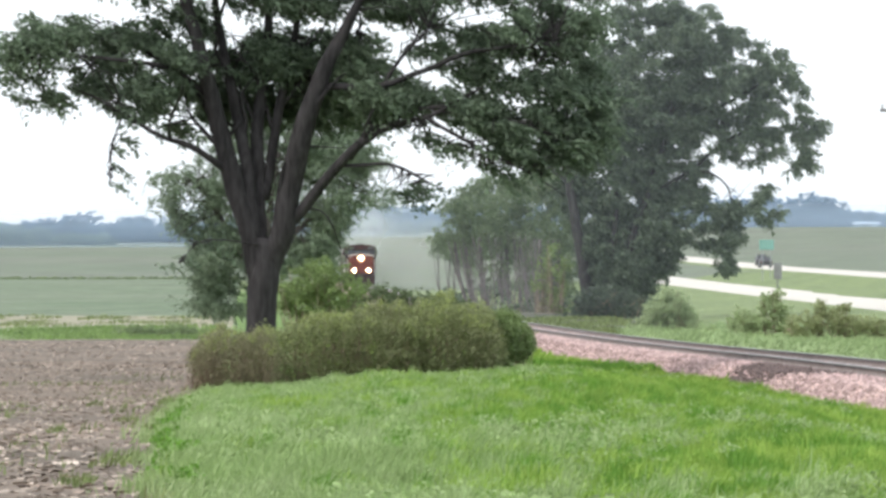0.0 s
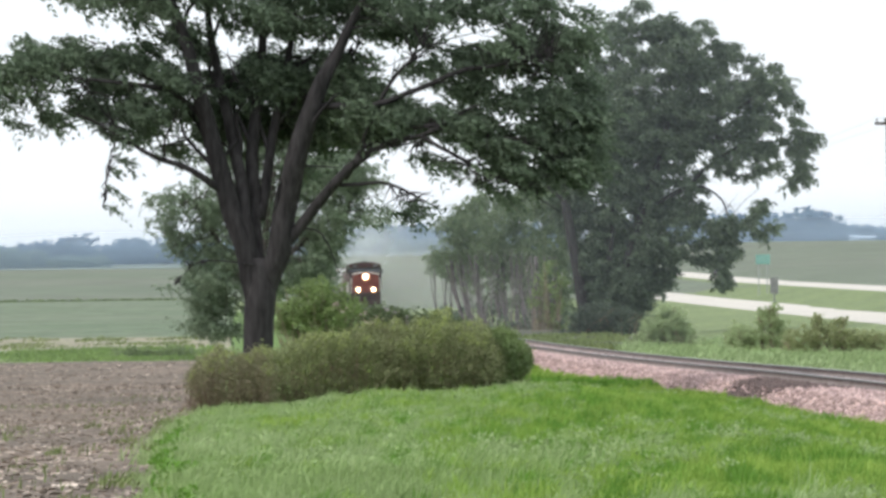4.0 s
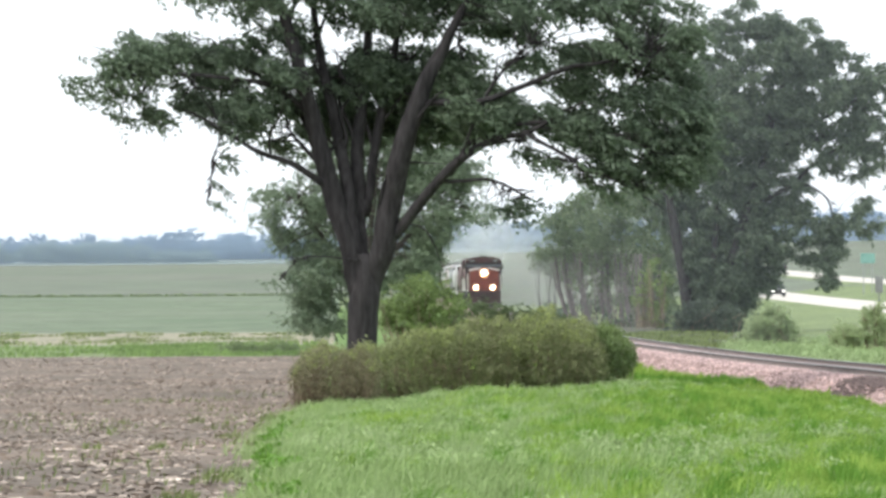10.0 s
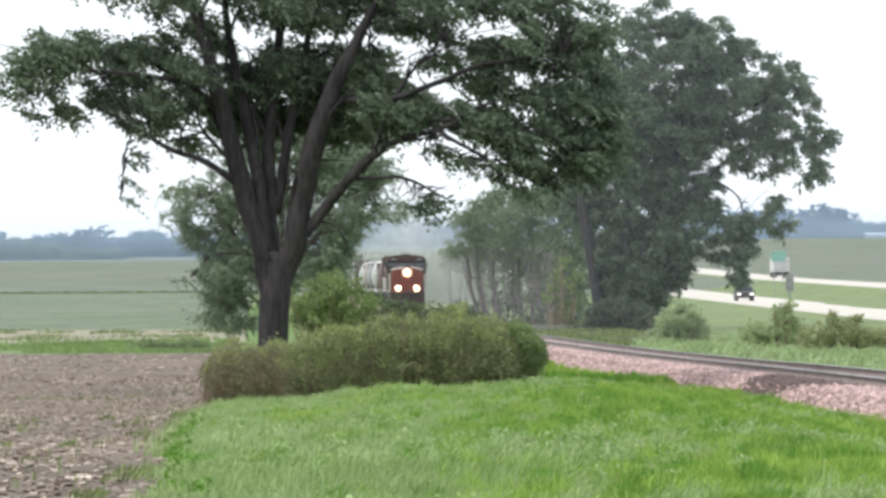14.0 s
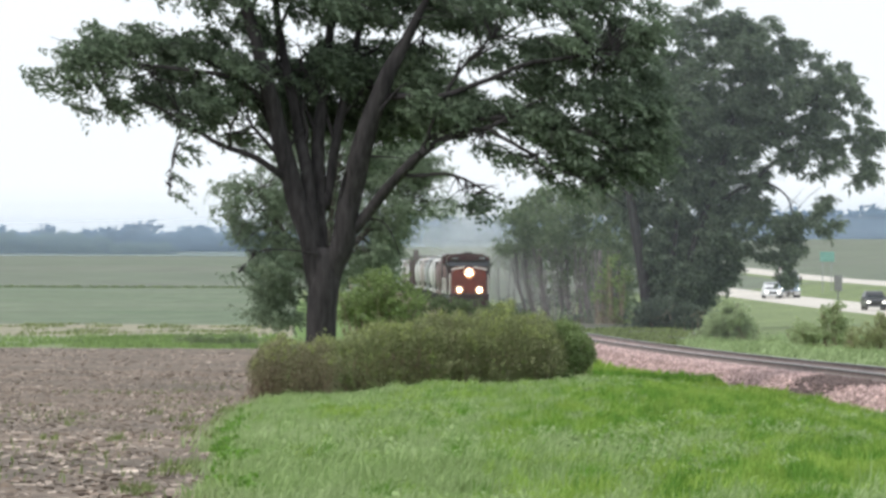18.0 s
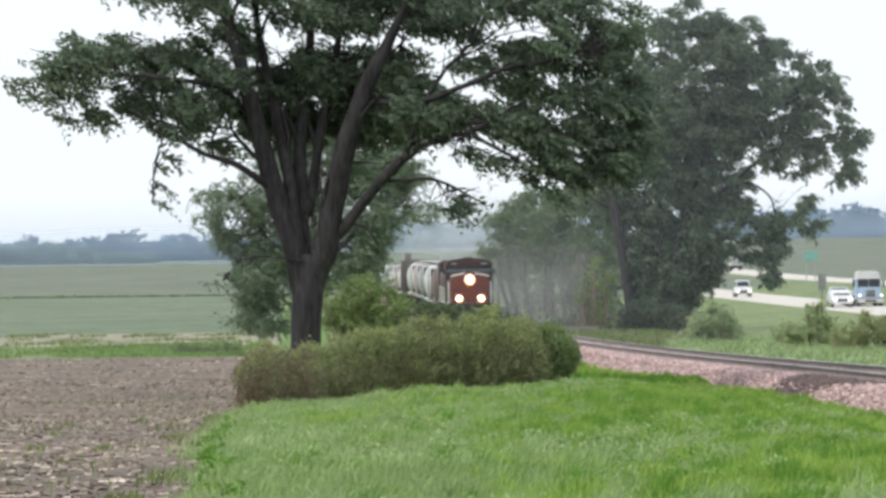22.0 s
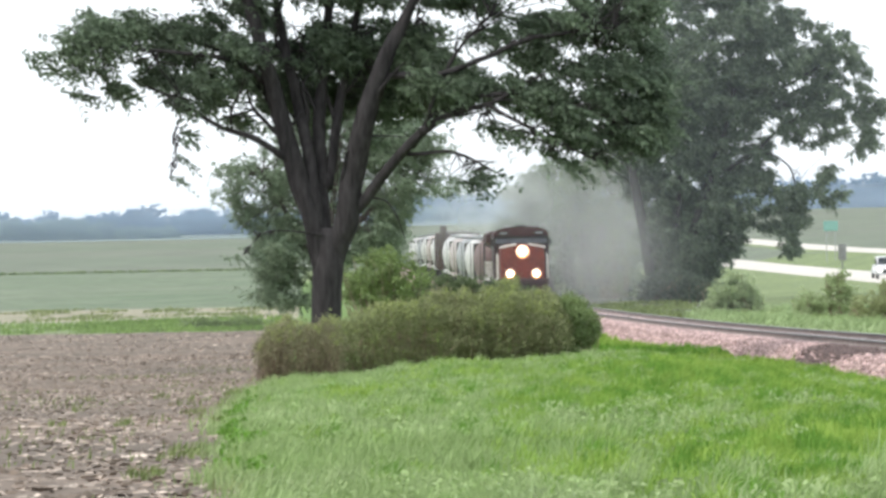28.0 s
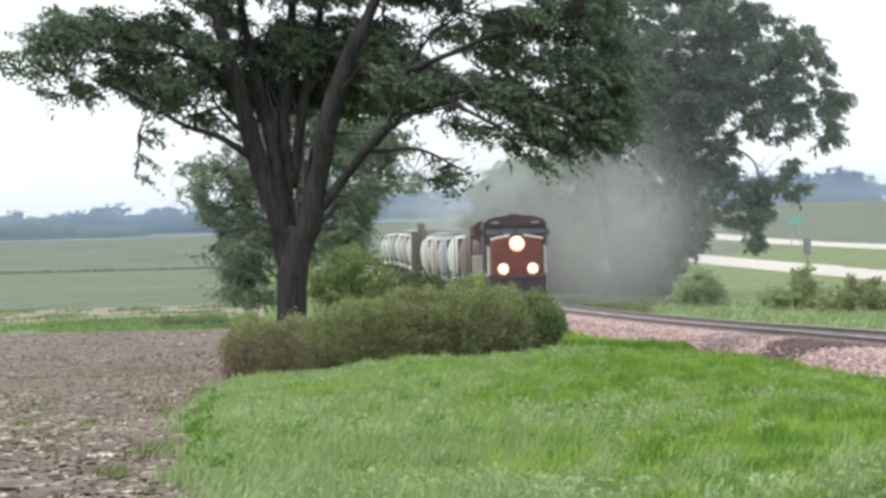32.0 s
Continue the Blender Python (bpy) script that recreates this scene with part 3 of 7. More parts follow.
main_tree = tree(
    "roadside_tree", (-3.86, 108, 0.72),
    [(((-0, 0, 0.08), (0, 0, 1.28), (0.06, 0, 2.47), (0.09, 0, 3.4)), (0.48, 0.36, 0.37, 0.28))],
    [
        (((-0.03, 0, 2.0), (-0.12, 0, 2.87), (-0.33, 0, 3.81), (-0.67, 0, 4.74), (-0.98, 0, 6.08), (-1.35, -0.3, 7.54), (-1.77, -0.4, 9), (-2.06, -0.6, 9.92)), (0.2, 0.26, 0.27, 0.26, 0.23, 0.19, 0.13, 0.07)),
        (((-0.08, 0, 3.14), (-0.23, 0, 4.2), (-0.45, 0.4, 5.68), (-0.74, 0.6, 7.15), (-1.05, 0.9, 8.51), (-1.2, 1, 10.39)), (0.16, 0.17, 0.16, 0.14, 0.1, 0.06)),
        (((0.01, 0, 3.13), (-0.06, 0.3, 4.33), (-0.1, 0.6, 5.8), (0.06, 0.8, 7.41), (0.25, 1, 9.82)), (0.18, 0.18, 0.17, 0.14, 0.08)),
        (((0.07, 0.3, 4.33), (0.31, 0.7, 5.8), (0.54, 0.9, 7.13), (0.97, 1.2, 9.28)), (0.14, 0.13, 0.11, 0.06)),
        (((0.08, 0, 1.9), (0.27, 0, 2.86), (0.53, -0.2, 3.59), (0.7, -0.3, 4.71), (1.04, -0.6, 5.95), (1.47, -0.8, 7.12), (2.06, -0.9, 8.41), (2.69, -1.1, 9.63)), (0.2, 0.29, 0.3, 0.29, 0.26, 0.21, 0.13, 0.06)),
        (((0.7, -0.2, 3.78), (1.11, -0.4, 4.19), (1.84, -1, 5.09), (2.46, -1.3, 5.7), (3.12, -1.6, 6), (3.91, -2, 6.16), (5.23, -2.4, 6.9)), (0.16, 0.14, 0.12, 0.11, 0.08, 0.06, 0.02)),
        (((1.98, -1, 5.08), (2.9, -1.3, 5.13), (3.74, -1.6, 4.74), (4.26, -1.8, 4.53)), (0.05, 0.04, 0.03, 0.01)),
        (((2.11, -1, 5.25), (2.6, -1.2, 6.09), (3.02, -1.4, 7.12), (3.96, -1.5, 8.27)), (0.08, 0.07, 0.05, 0.02)),
        (((-0.7, 0, 4.88), (-1.4, -0.4, 5.42), (-2.29, -0.8, 5.8), (-3.15, -1.1, 6.3), (-4.06, -1.4, 6.78)), (0.11, 0.08, 0.06, 0.04, 0.02)),
        (((-0.92, 0, 5.81), (-1.46, 0.3, 6.76), (-2.32, 0.6, 7.6), (-3.53, 0.9, 8.31)), (0.1, 0.07, 0.05, 0.02)),
        (((-1.25, 0, 6.75), (-2.13, -0.6, 7.41), (-3.68, -1, 7.57), (-5.35, -1.4, 7.86)), (0.07, 0.06, 0.04, 0.02)),
        (((1.01, -0.4, 4.1), (1.54, -0.5, 3.89), (1.92, -0.6, 3.09)), (0.03, 0.02, 0.01)),
        (((0.92, -0.4, 5.56), (1.52, -0.6, 5.47), (1.98, -0.8, 5.48)), (0.04, 0.02, 0.01)),
        (((3.91, -2, 6.16), (4.93, -2.4, 5.54), (5.95, -2.6, 5.03), (7.09, -2.9, 4.34)), (0.05, 0.04, 0.03, 0.01)),
        (((1.56, -0.8, 6.92), (3.15, -1.6, 6.98), (4.99, -2.2, 7.69), (6.8, -2.6, 7.88)), (0.09, 0.07, 0.05, 0.02)),
        (((2.59, -1.3, 5.95), (4.18, -2, 6.42), (5.85, -2.5, 6.1), (7.51, -2.8, 5.4)), (0.07, 0.05, 0.04, 0.01)),
        (((-3.15, -1.1, 6.24), (-3.39, -1.2, 5.59), (-3.47, -1.2, 4.8)), (0.02, 0.01, 0)),
        (((-0.05, -0.3, 3.25), (-0.55, -0.4, 3.3), (-1.22, -0.5, 3.36), (-1.56, -0.5, 3.16), (-1.86, -0.5, 2.8)), (0.03, 0.02, 0.014, 0.01, 0.004)),
    ],
    [
        (-1.6, -0.5, 3.3, 0.14, 0.15, 0.1, 4),
        (-1.25, -0.5, 3.3, 0.14, 0.15, 0.08, 3),
        (-1.85, -0.5, 2.86, 0.1, 0.1, 0.06, 3),
        (-5.64, -1, 7.88, 0.8, 1.2, 0.5, 24),
        (-4.93, 0, 8.3, 1.02, 1.5, 0.5, 31),
        (-5.14, -1, 6.95, 0.52, 0.8, 0.31, 8),
        (-3.98, -0.6, 7.33, 0.91, 1.2, 0.5, 28),
        (-2.82, -0.3, 6.91, 0.91, 1.2, 0.45, 35),
        (-3.4, 0.3, 8.3, 0.77, 1.8, 0.42, 28),
        (-2.3, 0.3, 7.7, 0.69, 1.6, 0.34, 20),
        (-3.32, -1, 6.38, 0.57, 0.6, 0.28, 7),
        (-3.3, -1.1, 5.82, 0.12, 0.2, 0.12, 3),
        (-3.38, -1.2, 5.46, 0.11, 0.2, 0.16, 3),
        (-3.47, -1.2, 5.06, 0.11, 0.2, 0.17, 3),
        (-3.56, -1.2, 4.7, 0.09, 0.2, 0.12, 3),
        (-1.9, 1.1, 8.5, 0.77, 2, 0.5, 16),
        (-1.13, 1.7, 7.3, 0.91, 1.5, 0.55, 20),
        (-2.29, 0.4, 6.1, 0.69, 0.8, 0.34, 6),
        (0.75, 1.6, 7.91, 1.26, 2, 0.78, 62),
        (1.81, 1.3, 7.34, 0.69, 1.4, 0.55, 24),
        (2.54, 0.7, 6.9, 0.63, 1.2, 0.39, 15),
        (1.52, 1.3, 6.29, 0.46, 1, 0.39, 9),
        (2.5, 0.7, 7.96, 0.63, 1.3, 0.45, 12),
        (-1.15, 1.9, 6.77, 0.46, 1, 0.55, 12),
        (-1.79, 1.3, 6.77, 0.52, 1, 0.5, 11),
        (0.71, 1.9, 6.46, 0.8, 1.2, 0.45, 10),
        (1.97, 0.7, 7.71, 0.69, 2, 0.67, 28),
        (2.61, -0.6, 6.76, 1.02, 1.5, 0.5, 39),
        (4.9, -1, 7.45, 0.69, 2, 0.42, 19),
        (4.95, -1, 8.3, 0.6, 1.5, 0.5, 21),
        (6.3, -1.8, 8.58, 1.29, 1.8, 0.42, 12),
        (7.2, -2, 8.79, 0.77, 1.4, 0.42, 7),
        (7.1, -2.2, 7.81, 0.6, 1.3, 0.42, 6),
        (-6.36, -1.2, 7.37, 0.52, 0.8, 0.39, 10),
        (-5.72, -1.2, 6.63, 0.52, 0.6, 0.18, 4),
        (3, -1.2, 6.6, 0.8, 1.2, 0.34, 26),
        (1.79, 1.5, 6.82, 0.69, 1.2, 0.45, 21),
        (-0.37, 2.3, 6.76, 0.57, 1.2, 0.61, 24),
        (0.5, 2.4, 6.88, 0.52, 1.2, 0.67, 25),
        (-1, 1.9, 7.8, 0.43, 1.2, 0.34, 9),
        (7.29, -2.2, 6.33, 0.69, 1.2, 0.55, 20),
        (5.97, -2.3, 5.39, 0.69, 0.8, 0.2, 10),
        (6.74, -2.5, 5.3, 0.69, 0.6, 0.16, 8),
        (3.9, -1.9, 5.71, 0.46, 0.6, 0.16, 3),
        (4.48, -2.2, 5.47, 0.46, 0.6, 0.13, 3),
        (5.24, -2.4, 4.89, 0.46, 0.4, 0.1, 2),
        (4.44, -1.6, 6.49, 1.14, 1.5, 0.42, 39),
        (5.99, -2, 6.11, 1.37, 1.5, 0.51, 53),
        (5.19, -2.2, 5.54, 0.8, 1, 0.27, 9),
        (7.01, -2.4, 5.62, 0.85, 1.2, 0.42, 26),
        (6.67, -2, 7, 1.37, 1.6, 0.5, 37),
        (6.9, -2.2, 7.5, 0.77, 1.3, 0.42, 16),
        (5.92, -1.6, 8.08, 1.6, 1.8, 0.5, 33),
        (7, -2, 8.4, 0.77, 1.2, 0.25, 7),
        (3.74, -1.6, 4.72, 0.48, 0.4, 0.2, 3),
        (3.15, -1.5, 4.56, 0.33, 0.3, 0.16, 3),
        (6.47, -2.6, 4.98, 0.46, 0.4, 0.11, 2),
        (4.92, -2.4, 5.15, 0.4, 0.4, 0.16, 3),
        (-2.9, 0, 9.71, 2.06, 2.5, 0.67, 67),
        (0.3, 0.6, 9.3, 1.12, 2.5, 0.59, 50),
        (-1.5, 0.6, 9.8, 0.86, 2.2, 0.42, 24),
        (2.14, 0.6, 9.45, 1.71, 2.5, 0.67, 83),
        (4.64, -1, 9.19, 1.71, 2.5, 0.55, 40),
        (6.5, -1.5, 9.2, 1.2, 2, 0.34, 11),
        (1.38, 0.6, 10.93, 2.97, 3, 0.78, 126),
        (-1.94, 0.6, 10.75, 1.82, 3, 0.67, 58),
        (4.81, -1, 10.37, 2.06, 3, 0.67, 33),
        (1.41, 0.6, 12.12, 2.73, 3, 0.78, 65),
        (-0.32, 1.9, 7.95, 1.02, 1.8, 0.67, 44),
        (1.25, 2.1, 6.98, 0.91, 1.5, 0.55, 24),
        (3.18, -0.6, 8.73, 0.8, 1.6, 0.28, 11),
        (3.49, -0.8, 7.92, 0.69, 1.4, 0.34, 5),
        (2.49, 0.5, 7.29, 0.57, 1.2, 0.34, 8),
        (2.05, 1.1, 6.27, 0.69, 1, 0.34, 5),
        (-0.11, 2.6, 6.77, 0.69, 1, 0.61, 20),
        (0.68, 2.5, 5.87, 0.57, 1, 0.45, 6),
        (-0.92, 2.3, 6.11, 0.46, 1, 0.45, 5),
    ],
    LEAF_MAIN, BARK, 0.15, 0.55, 0, 11, "large multi-stemmed deciduous tree with dark wind-blown leaves", wind=1.3, dense=0.46, forks=3, fan=3, crowd=14, loose=0.62)

back_tree = tree("deciduous_tree", (-5.55, 150, 0.1),
     [(((0, 0, -0.4), (0.1, 0, 1.5), (0.2, 0, 3.2)), (0.32, 0.25, 0.2))],
     [(((0.2, 0, 2.5), (-1.0, 0.3, 4.5), (-1.8, 0.2, 6.0)), (0.14, 0.1, 0.05)), (((0.2, 0, 2.8), (1.5, 0.2, 4.5), (3.2, 0.1, 5.6)), (0.14, 0.1, 0.05)), (((0.2, 0, 3), (0.5, 0, 5), (0.8, 0, 7)), (0.15, 0.1, 0.06))],
     [
        (-2.86, -0.6, 3.19, 0.37, 0.4, 0.17, 3),
        (-2.1, 0, 5.42, 1.01, 1.5, 1.29, 32),
        (-2.75, 0, 5.43, 0.41, 1, 1.11, 7),
        (-1.28, 0.5, 5.95, 0.83, 1.5, 1.29, 45),
        (-0.39, 1, 5.38, 1.11, 1.8, 1.66, 71),
        (-0.98, 0.8, 3.73, 1.11, 1.5, 1.11, 32),
        (2.51, 0.2, 5.85, 1.11, 1.7, 1.47, 54),
        (2.64, 0.2, 7.32, 0.92, 1.3, 0.64, 21),
        (2.1, 0.4, 4.01, 0.6, 1.5, 1, 34),
        (-2.64, 0, 5.98, 0.74, 1, 0.55, 12),
        (-1.6, 0, 3.57, 0.8, 1.6, 1, 21),
        (-1.7, 0.3, 2.28, 0.5, 1.2, 0.6, 8),
        (-1.13, 0.6, 4.66, 1.11, 1.8, 1.47, 30),
        (-1.19, 0.6, 2.62, 0.92, 1.5, 0.92, 16),
        (2.28, 0, 7.15, 1.11, 1.6, 0.92, 31),
        (2.99, 0, 6.21, 1.29, 1.7, 1.01, 39),
        (3.71, -0.2, 5.63, 0.83, 1.2, 0.64, 16),
        (2.03, 0.4, 5.13, 1.11, 1.7, 1.11, 37),
        (2.3, 0.3, 4.5, 0.7, 1.3, 0.7, 20),
        (1.62, 0.6, 3.84, 0.92, 1.5, 0.92, 25),
        (3.55, 0.1, 6.75, 0.74, 1.1, 0.74, 16),
        (0.38, 1, 6.29, 1.47, 2, 1.47, 65),
        (-0.7, 0.7, 7.24, 1.29, 1.6, 1.11, 34),
        (4.07, -0.2, 5.25, 0.37, 0.6, 0.37, 3),
        (1.55, 0.5, 8.1, 1.11, 1.5, 0.74, 20),
        (0.05, 1, 7.97, 1.47, 1.8, 0.92, 37),
        (0.71, 1, 4.98, 1.11, 2, 1.11, 29),
        (-2.3, 0, 4.6, 0.7, 1.2, 1, 25),
        (-1.7, 0.3, 2.9, 0.7, 1.2, 0.8, 28),
        (-1.5, 0.3, 1.9, 0.7, 1.2, 0.6, 25),
        (-0.7, 0.6, 2.2, 0.9, 1.2, 0.8, 28),
        (-0.9, 0.6, 3.6, 1, 1.2, 0.9, 31),
        (0.6, 1, 3.2, 1, 1.2, 1, 45),
        (1.9, 0.3, 3.4, 0.7, 1.2, 0.7, 35),
        (1.6, 0.3, 6.9, 0.9, 1.2, 0.7, 40),
        (3.1, 0.2, 6.6, 0.8, 1, 0.6, 30),
     ],
     LEAF_BACK, FAR_BARK, 0.105, 0.34, 0, 21, "leafy fresh green tree standing behind the larger roadside tree", fan=2, dense=0.62, wind=0.5, crowd=12)

tall_tree = tree("tall_tree", (11.49, 308, -1.15),
     [
        (((-0.46, 0, -1.32), (-0.84, 0, 3.04), (-1.59, 0, 7.6), (-1.98, 0, 10.26)), (0.45, 0.4, 0.34, 0.28)),
        (((1.51, 0, -1.18), (2.02, 0, 3.72), (3.46, 0, 8.61), (4.49, 0, 11.61)), (0.4, 0.34, 0.28, 0.2)),
        (((0.18, 0, -1.34), (0.87, 0, 3.38), (1.37, 0, 7.9)), (0.3, 0.25, 0.18)),
     ],
     [
        (((-1.98, 0, 10.26), (-2.28, 0, 13.29), (-1.43, 0, 17.05)), (0.26, 0.2, 0.1)),
        (((-1.82, 0, 9.12), (-3.86, 0, 10.69), (-5.35, 0, 11.48)), (0.15, 0.1, 0.05)),
        (((4.49, 0, 11.61), (5.33, 0, 14.99), (6.56, 0, 18.74)), (0.2, 0.15, 0.06)),
        (((3.46, 0, 8.61), (5.95, 0, 9.68), (8.27, 0, 11.7), (10.57, 0, 12.96)), (0.16, 0.13, 0.1, 0.05)),
        (((5.95, 0, 9.68), (7.47, 0, 9.83), (8.95, 0, 8.46), (9.05, 0, 5.06)), (0.1, 0.08, 0.06, 0.03)),
        (((4.49, 0, 11.61), (7.57, 0, 13.8), (10.64, 0, 15.61)), (0.14, 0.1, 0.05)),
        (((1.37, 0, 7.9), (0.73, 0, 12.46), (1.97, 0, 16.59)), (0.17, 0.12, 0.06)),
     ],
     [
        (1.62, 1, 20.08, 1.7, 1.6, 1.445, 30),
        (2.95, 1, 21.21, 1.7, 1.6, 1.445, 30),
        (1.42, 1, 17.99, 1.6, 1.6, 1.36, 24),
        (4.85, 1, 20.82, 1.4, 1.6, 1.19, 18),
        (8.82, 1, 19.66, 1, 1.6, 0.85, 10),
        (1.98, 1, 15.71, 1.5, 1.6, 1.275, 20),
        (10.0, 0, 18.3, 0.9, 1.3, 0.8, 12),
        (10.9, 0, 17.2, 1.0, 1.4, 0.9, 14),
        (9.6, 0, 16.9, 1.1, 1.4, 0.9, 13),
        (13.2, -1, 15.5, 0.8, 1.1, 0.9, 10),
        (8.4, 0, 19.2, 1.02, 1.5, 0.93, 16),
        (5.4, 0, 20.6, 2.6, 2.2, 0.9, 44),
        (8.2, 0, 17.7, 1.12, 1.5, 0.93, 13),
        (14.2, -1, 12.7, 0.65, 1, 1.21, 11),
        (13.9, -1, 10.7, 0.56, 1, 0.74, 7),
        (11.8, -1, 17.5, 1.02, 1.4, 0.56, 11),
        (6.58, 0, 19.49, 3.03, 2.5, 1.32, 61),
        (0.2, 1, 7.02, 1.5, 2, 2.27, 70),
        (-1.9, 1.5, 8.6, 1.3, 1.8, 1.8, 31),
        (-1.01, 1, 9.87, 1.7, 1.8, 1.89, 48),
        (0.19, 1, 4.91, 1.51, 1.8, 2.27, 52),
        (6.6, -0.6, 5.3, 1, 1.2, 1, 12),
        (4.4, 0, 5.15, 1.2, 1.8, 2, 34),
        (2.6, 0, 3.31, 1.2, 1.8, 1.89, 70),
        (1.1, 0.5, 2.23, 1.5, 2, 2.4, 170),
        (8.6, -1, 5.7, 0.9, 1, 1.2, 22),
        (1.9, 1, 12.45, 2.65, 2.6, 3.4, 97),
        (5, 1, 15.03, 3.03, 3, 3.03, 70),
        (0.44, 0.5, 15.51, 2.27, 2.4, 3.03, 73),
        (5.95, 0.5, 8.55, 1.51, 2, 2.65, 68),
        (10.4, -0.6, 8.9, 1.12, 1.3, 1.21, 13),
        (2.85, 1, 4.84, 2.27, 2.2, 2.65, 122),
        (3.9, 0, 18.43, 3.03, 2.5, 1.89, 88),
        (1.59, 0, 16.6, 3.03, 2.5, 2.27, 105),
        (3.04, 0, 14.29, 3.4, 3, 2.27, 119),
        (7.26, 0, 16.45, 3.03, 3, 2.08, 95),
        (-0.02, 0, 12.86, 2.27, 2.2, 2.65, 65),
        (9.88, 0, 15.63, 1.76, 2, 1.58, 32),
        (12.1, -1, 16.48, 1.48, 1.6, 1.4, 24),
        (11.32, -0.5, 14.06, 1.76, 1.8, 1.58, 32),
        (13.15, -1, 13.24, 1.58, 1.5, 1.58, 29),
        (13.86, -1, 11.53, 0.99, 1, 1.05, 9),
        (12.33, -1, 10.82, 1.58, 1.3, 1.05, 11),
        (8.68, 0, 13.01, 2.46, 2.2, 1.58, 46),
        (5.71, 1, 12.73, 2.65, 2.4, 2.08, 85),
        (3.74, 1, 10.13, 2.65, 2.4, 2.27, 92),
        (8.25, 0, 10.75, 1.93, 1.5, 1.23, 10),
        (4.2, 0, 7.06, 1.7, 2, 2.08, 45),
        (6.98, -0.6, 6.81, 1.51, 1.3, 1.13, 20),
        (9, -1, 7.4, 1.6, 1.3, 0.9, 30),
        (11.4, -1, 7.2, 0.8, 0.8, 0.55, 9),
        (8.35, -1.2, 4.7, 0.55, 0.7, 1.5, 24),
        (8.45, -1.2, 3.4, 0.35, 0.5, 0.8, 9),
        (2.9, 1, 6.73, 1.89, 2, 3.03, 112),
        (1.06, 1, 9.06, 2.27, 2, 3.03, 103),
        (0.93, 1, 4.13, 2.1, 2.2, 3.03, 200),
        (2, 0, 3.32, 1.2, 1.5, 2.27, 80),
        (0.5, 1, 2.27, 1.3, 2, 2.5, 110),
        (1.57, 0, 1.09, 2.27, 1.8, 1.7, 75),
        (-1.92, 0, 12.53, 1.89, 1.8, 2.65, 46),
        (0.6, 1.5, 4.2, 1.3, 1.5, 3.03, 80),
        (-1.47, 0, 15.54, 2.27, 2, 1.89, 46),
        (0.5, -0.5, -0.8, 1.4, 1.5, 0.98, 40),
        (1.6, -0.5, -0.4, 1.2, 1.5, 1.1, 45),
        (5.39, 1, 15.4, 3.4, 3, 2.65, 110),
        (10.21, 0.5, 12.23, 2.46, 2.4, 2.11, 48),
        (2.29, 1.5, 11.7, 3.03, 2.6, 3.03, 126),
     ],
     LEAF_RIGHT, BARK, 0.29, 0.62, 0, 31, "tall spreading grey-green tree beside the railway with drooping boughs", fan=2, dense=0.44, crowd=13, wind=0.6, loose=0.7)

tree("trackside_tree", (4.53, 372, -1.45), [
        (((-0.01, 0, -1.55), (-0.92, 0, 2.23), (-1.43, 0, 5.9)), (0.24, 0.19, 0.12)),
        (((-0.56, 0, -1.53), (-1.65, 0, 2.24), (-2.27, 0, 5.92)), (0.2, 0.16, 0.1)),
        (((0.36, 0, -1.55), (-1.05, 0, 2.23), (-1.86, 0, 5.91)), (0.12, 0.1, 0.06)),
        (((-0.19, 0, -1.54), (-1.78, 0, 2.25), (-2.7, 0, 5.93)), (0.1, 0.08, 0.05)),
        (((-0.33, 0, -1.54), (-0.92, 0, 2.23), (-1.23, 0, 5.89)), (0.1, 0.08, 0.05)),
        (((-0.88, 0, -1.52), (-1.65, 0, 2.24), (-2.07, 0, 5.91)), (0.08, 0.07, 0.04)),
], [], [
        (-1.84, -2, 7.95, 1.74, 2, 1.46, 28),
        (-2.33, -2, 6.37, 1.37, 1.5, 1.01, 12),
        (-0.66, 0, 8.62, 1.83, 2, 1.55, 31),
        (-0.97, 0, 5.43, 1.55, 2, 1.28, 15),
], LEAF_MID, PALE_BARK, 0.22, 0.7, 0, 41, "slender grey-trunked tree leaning beside the railway track", fan=0, group=2, dense=0.9, crowd=12, wind=0.4)
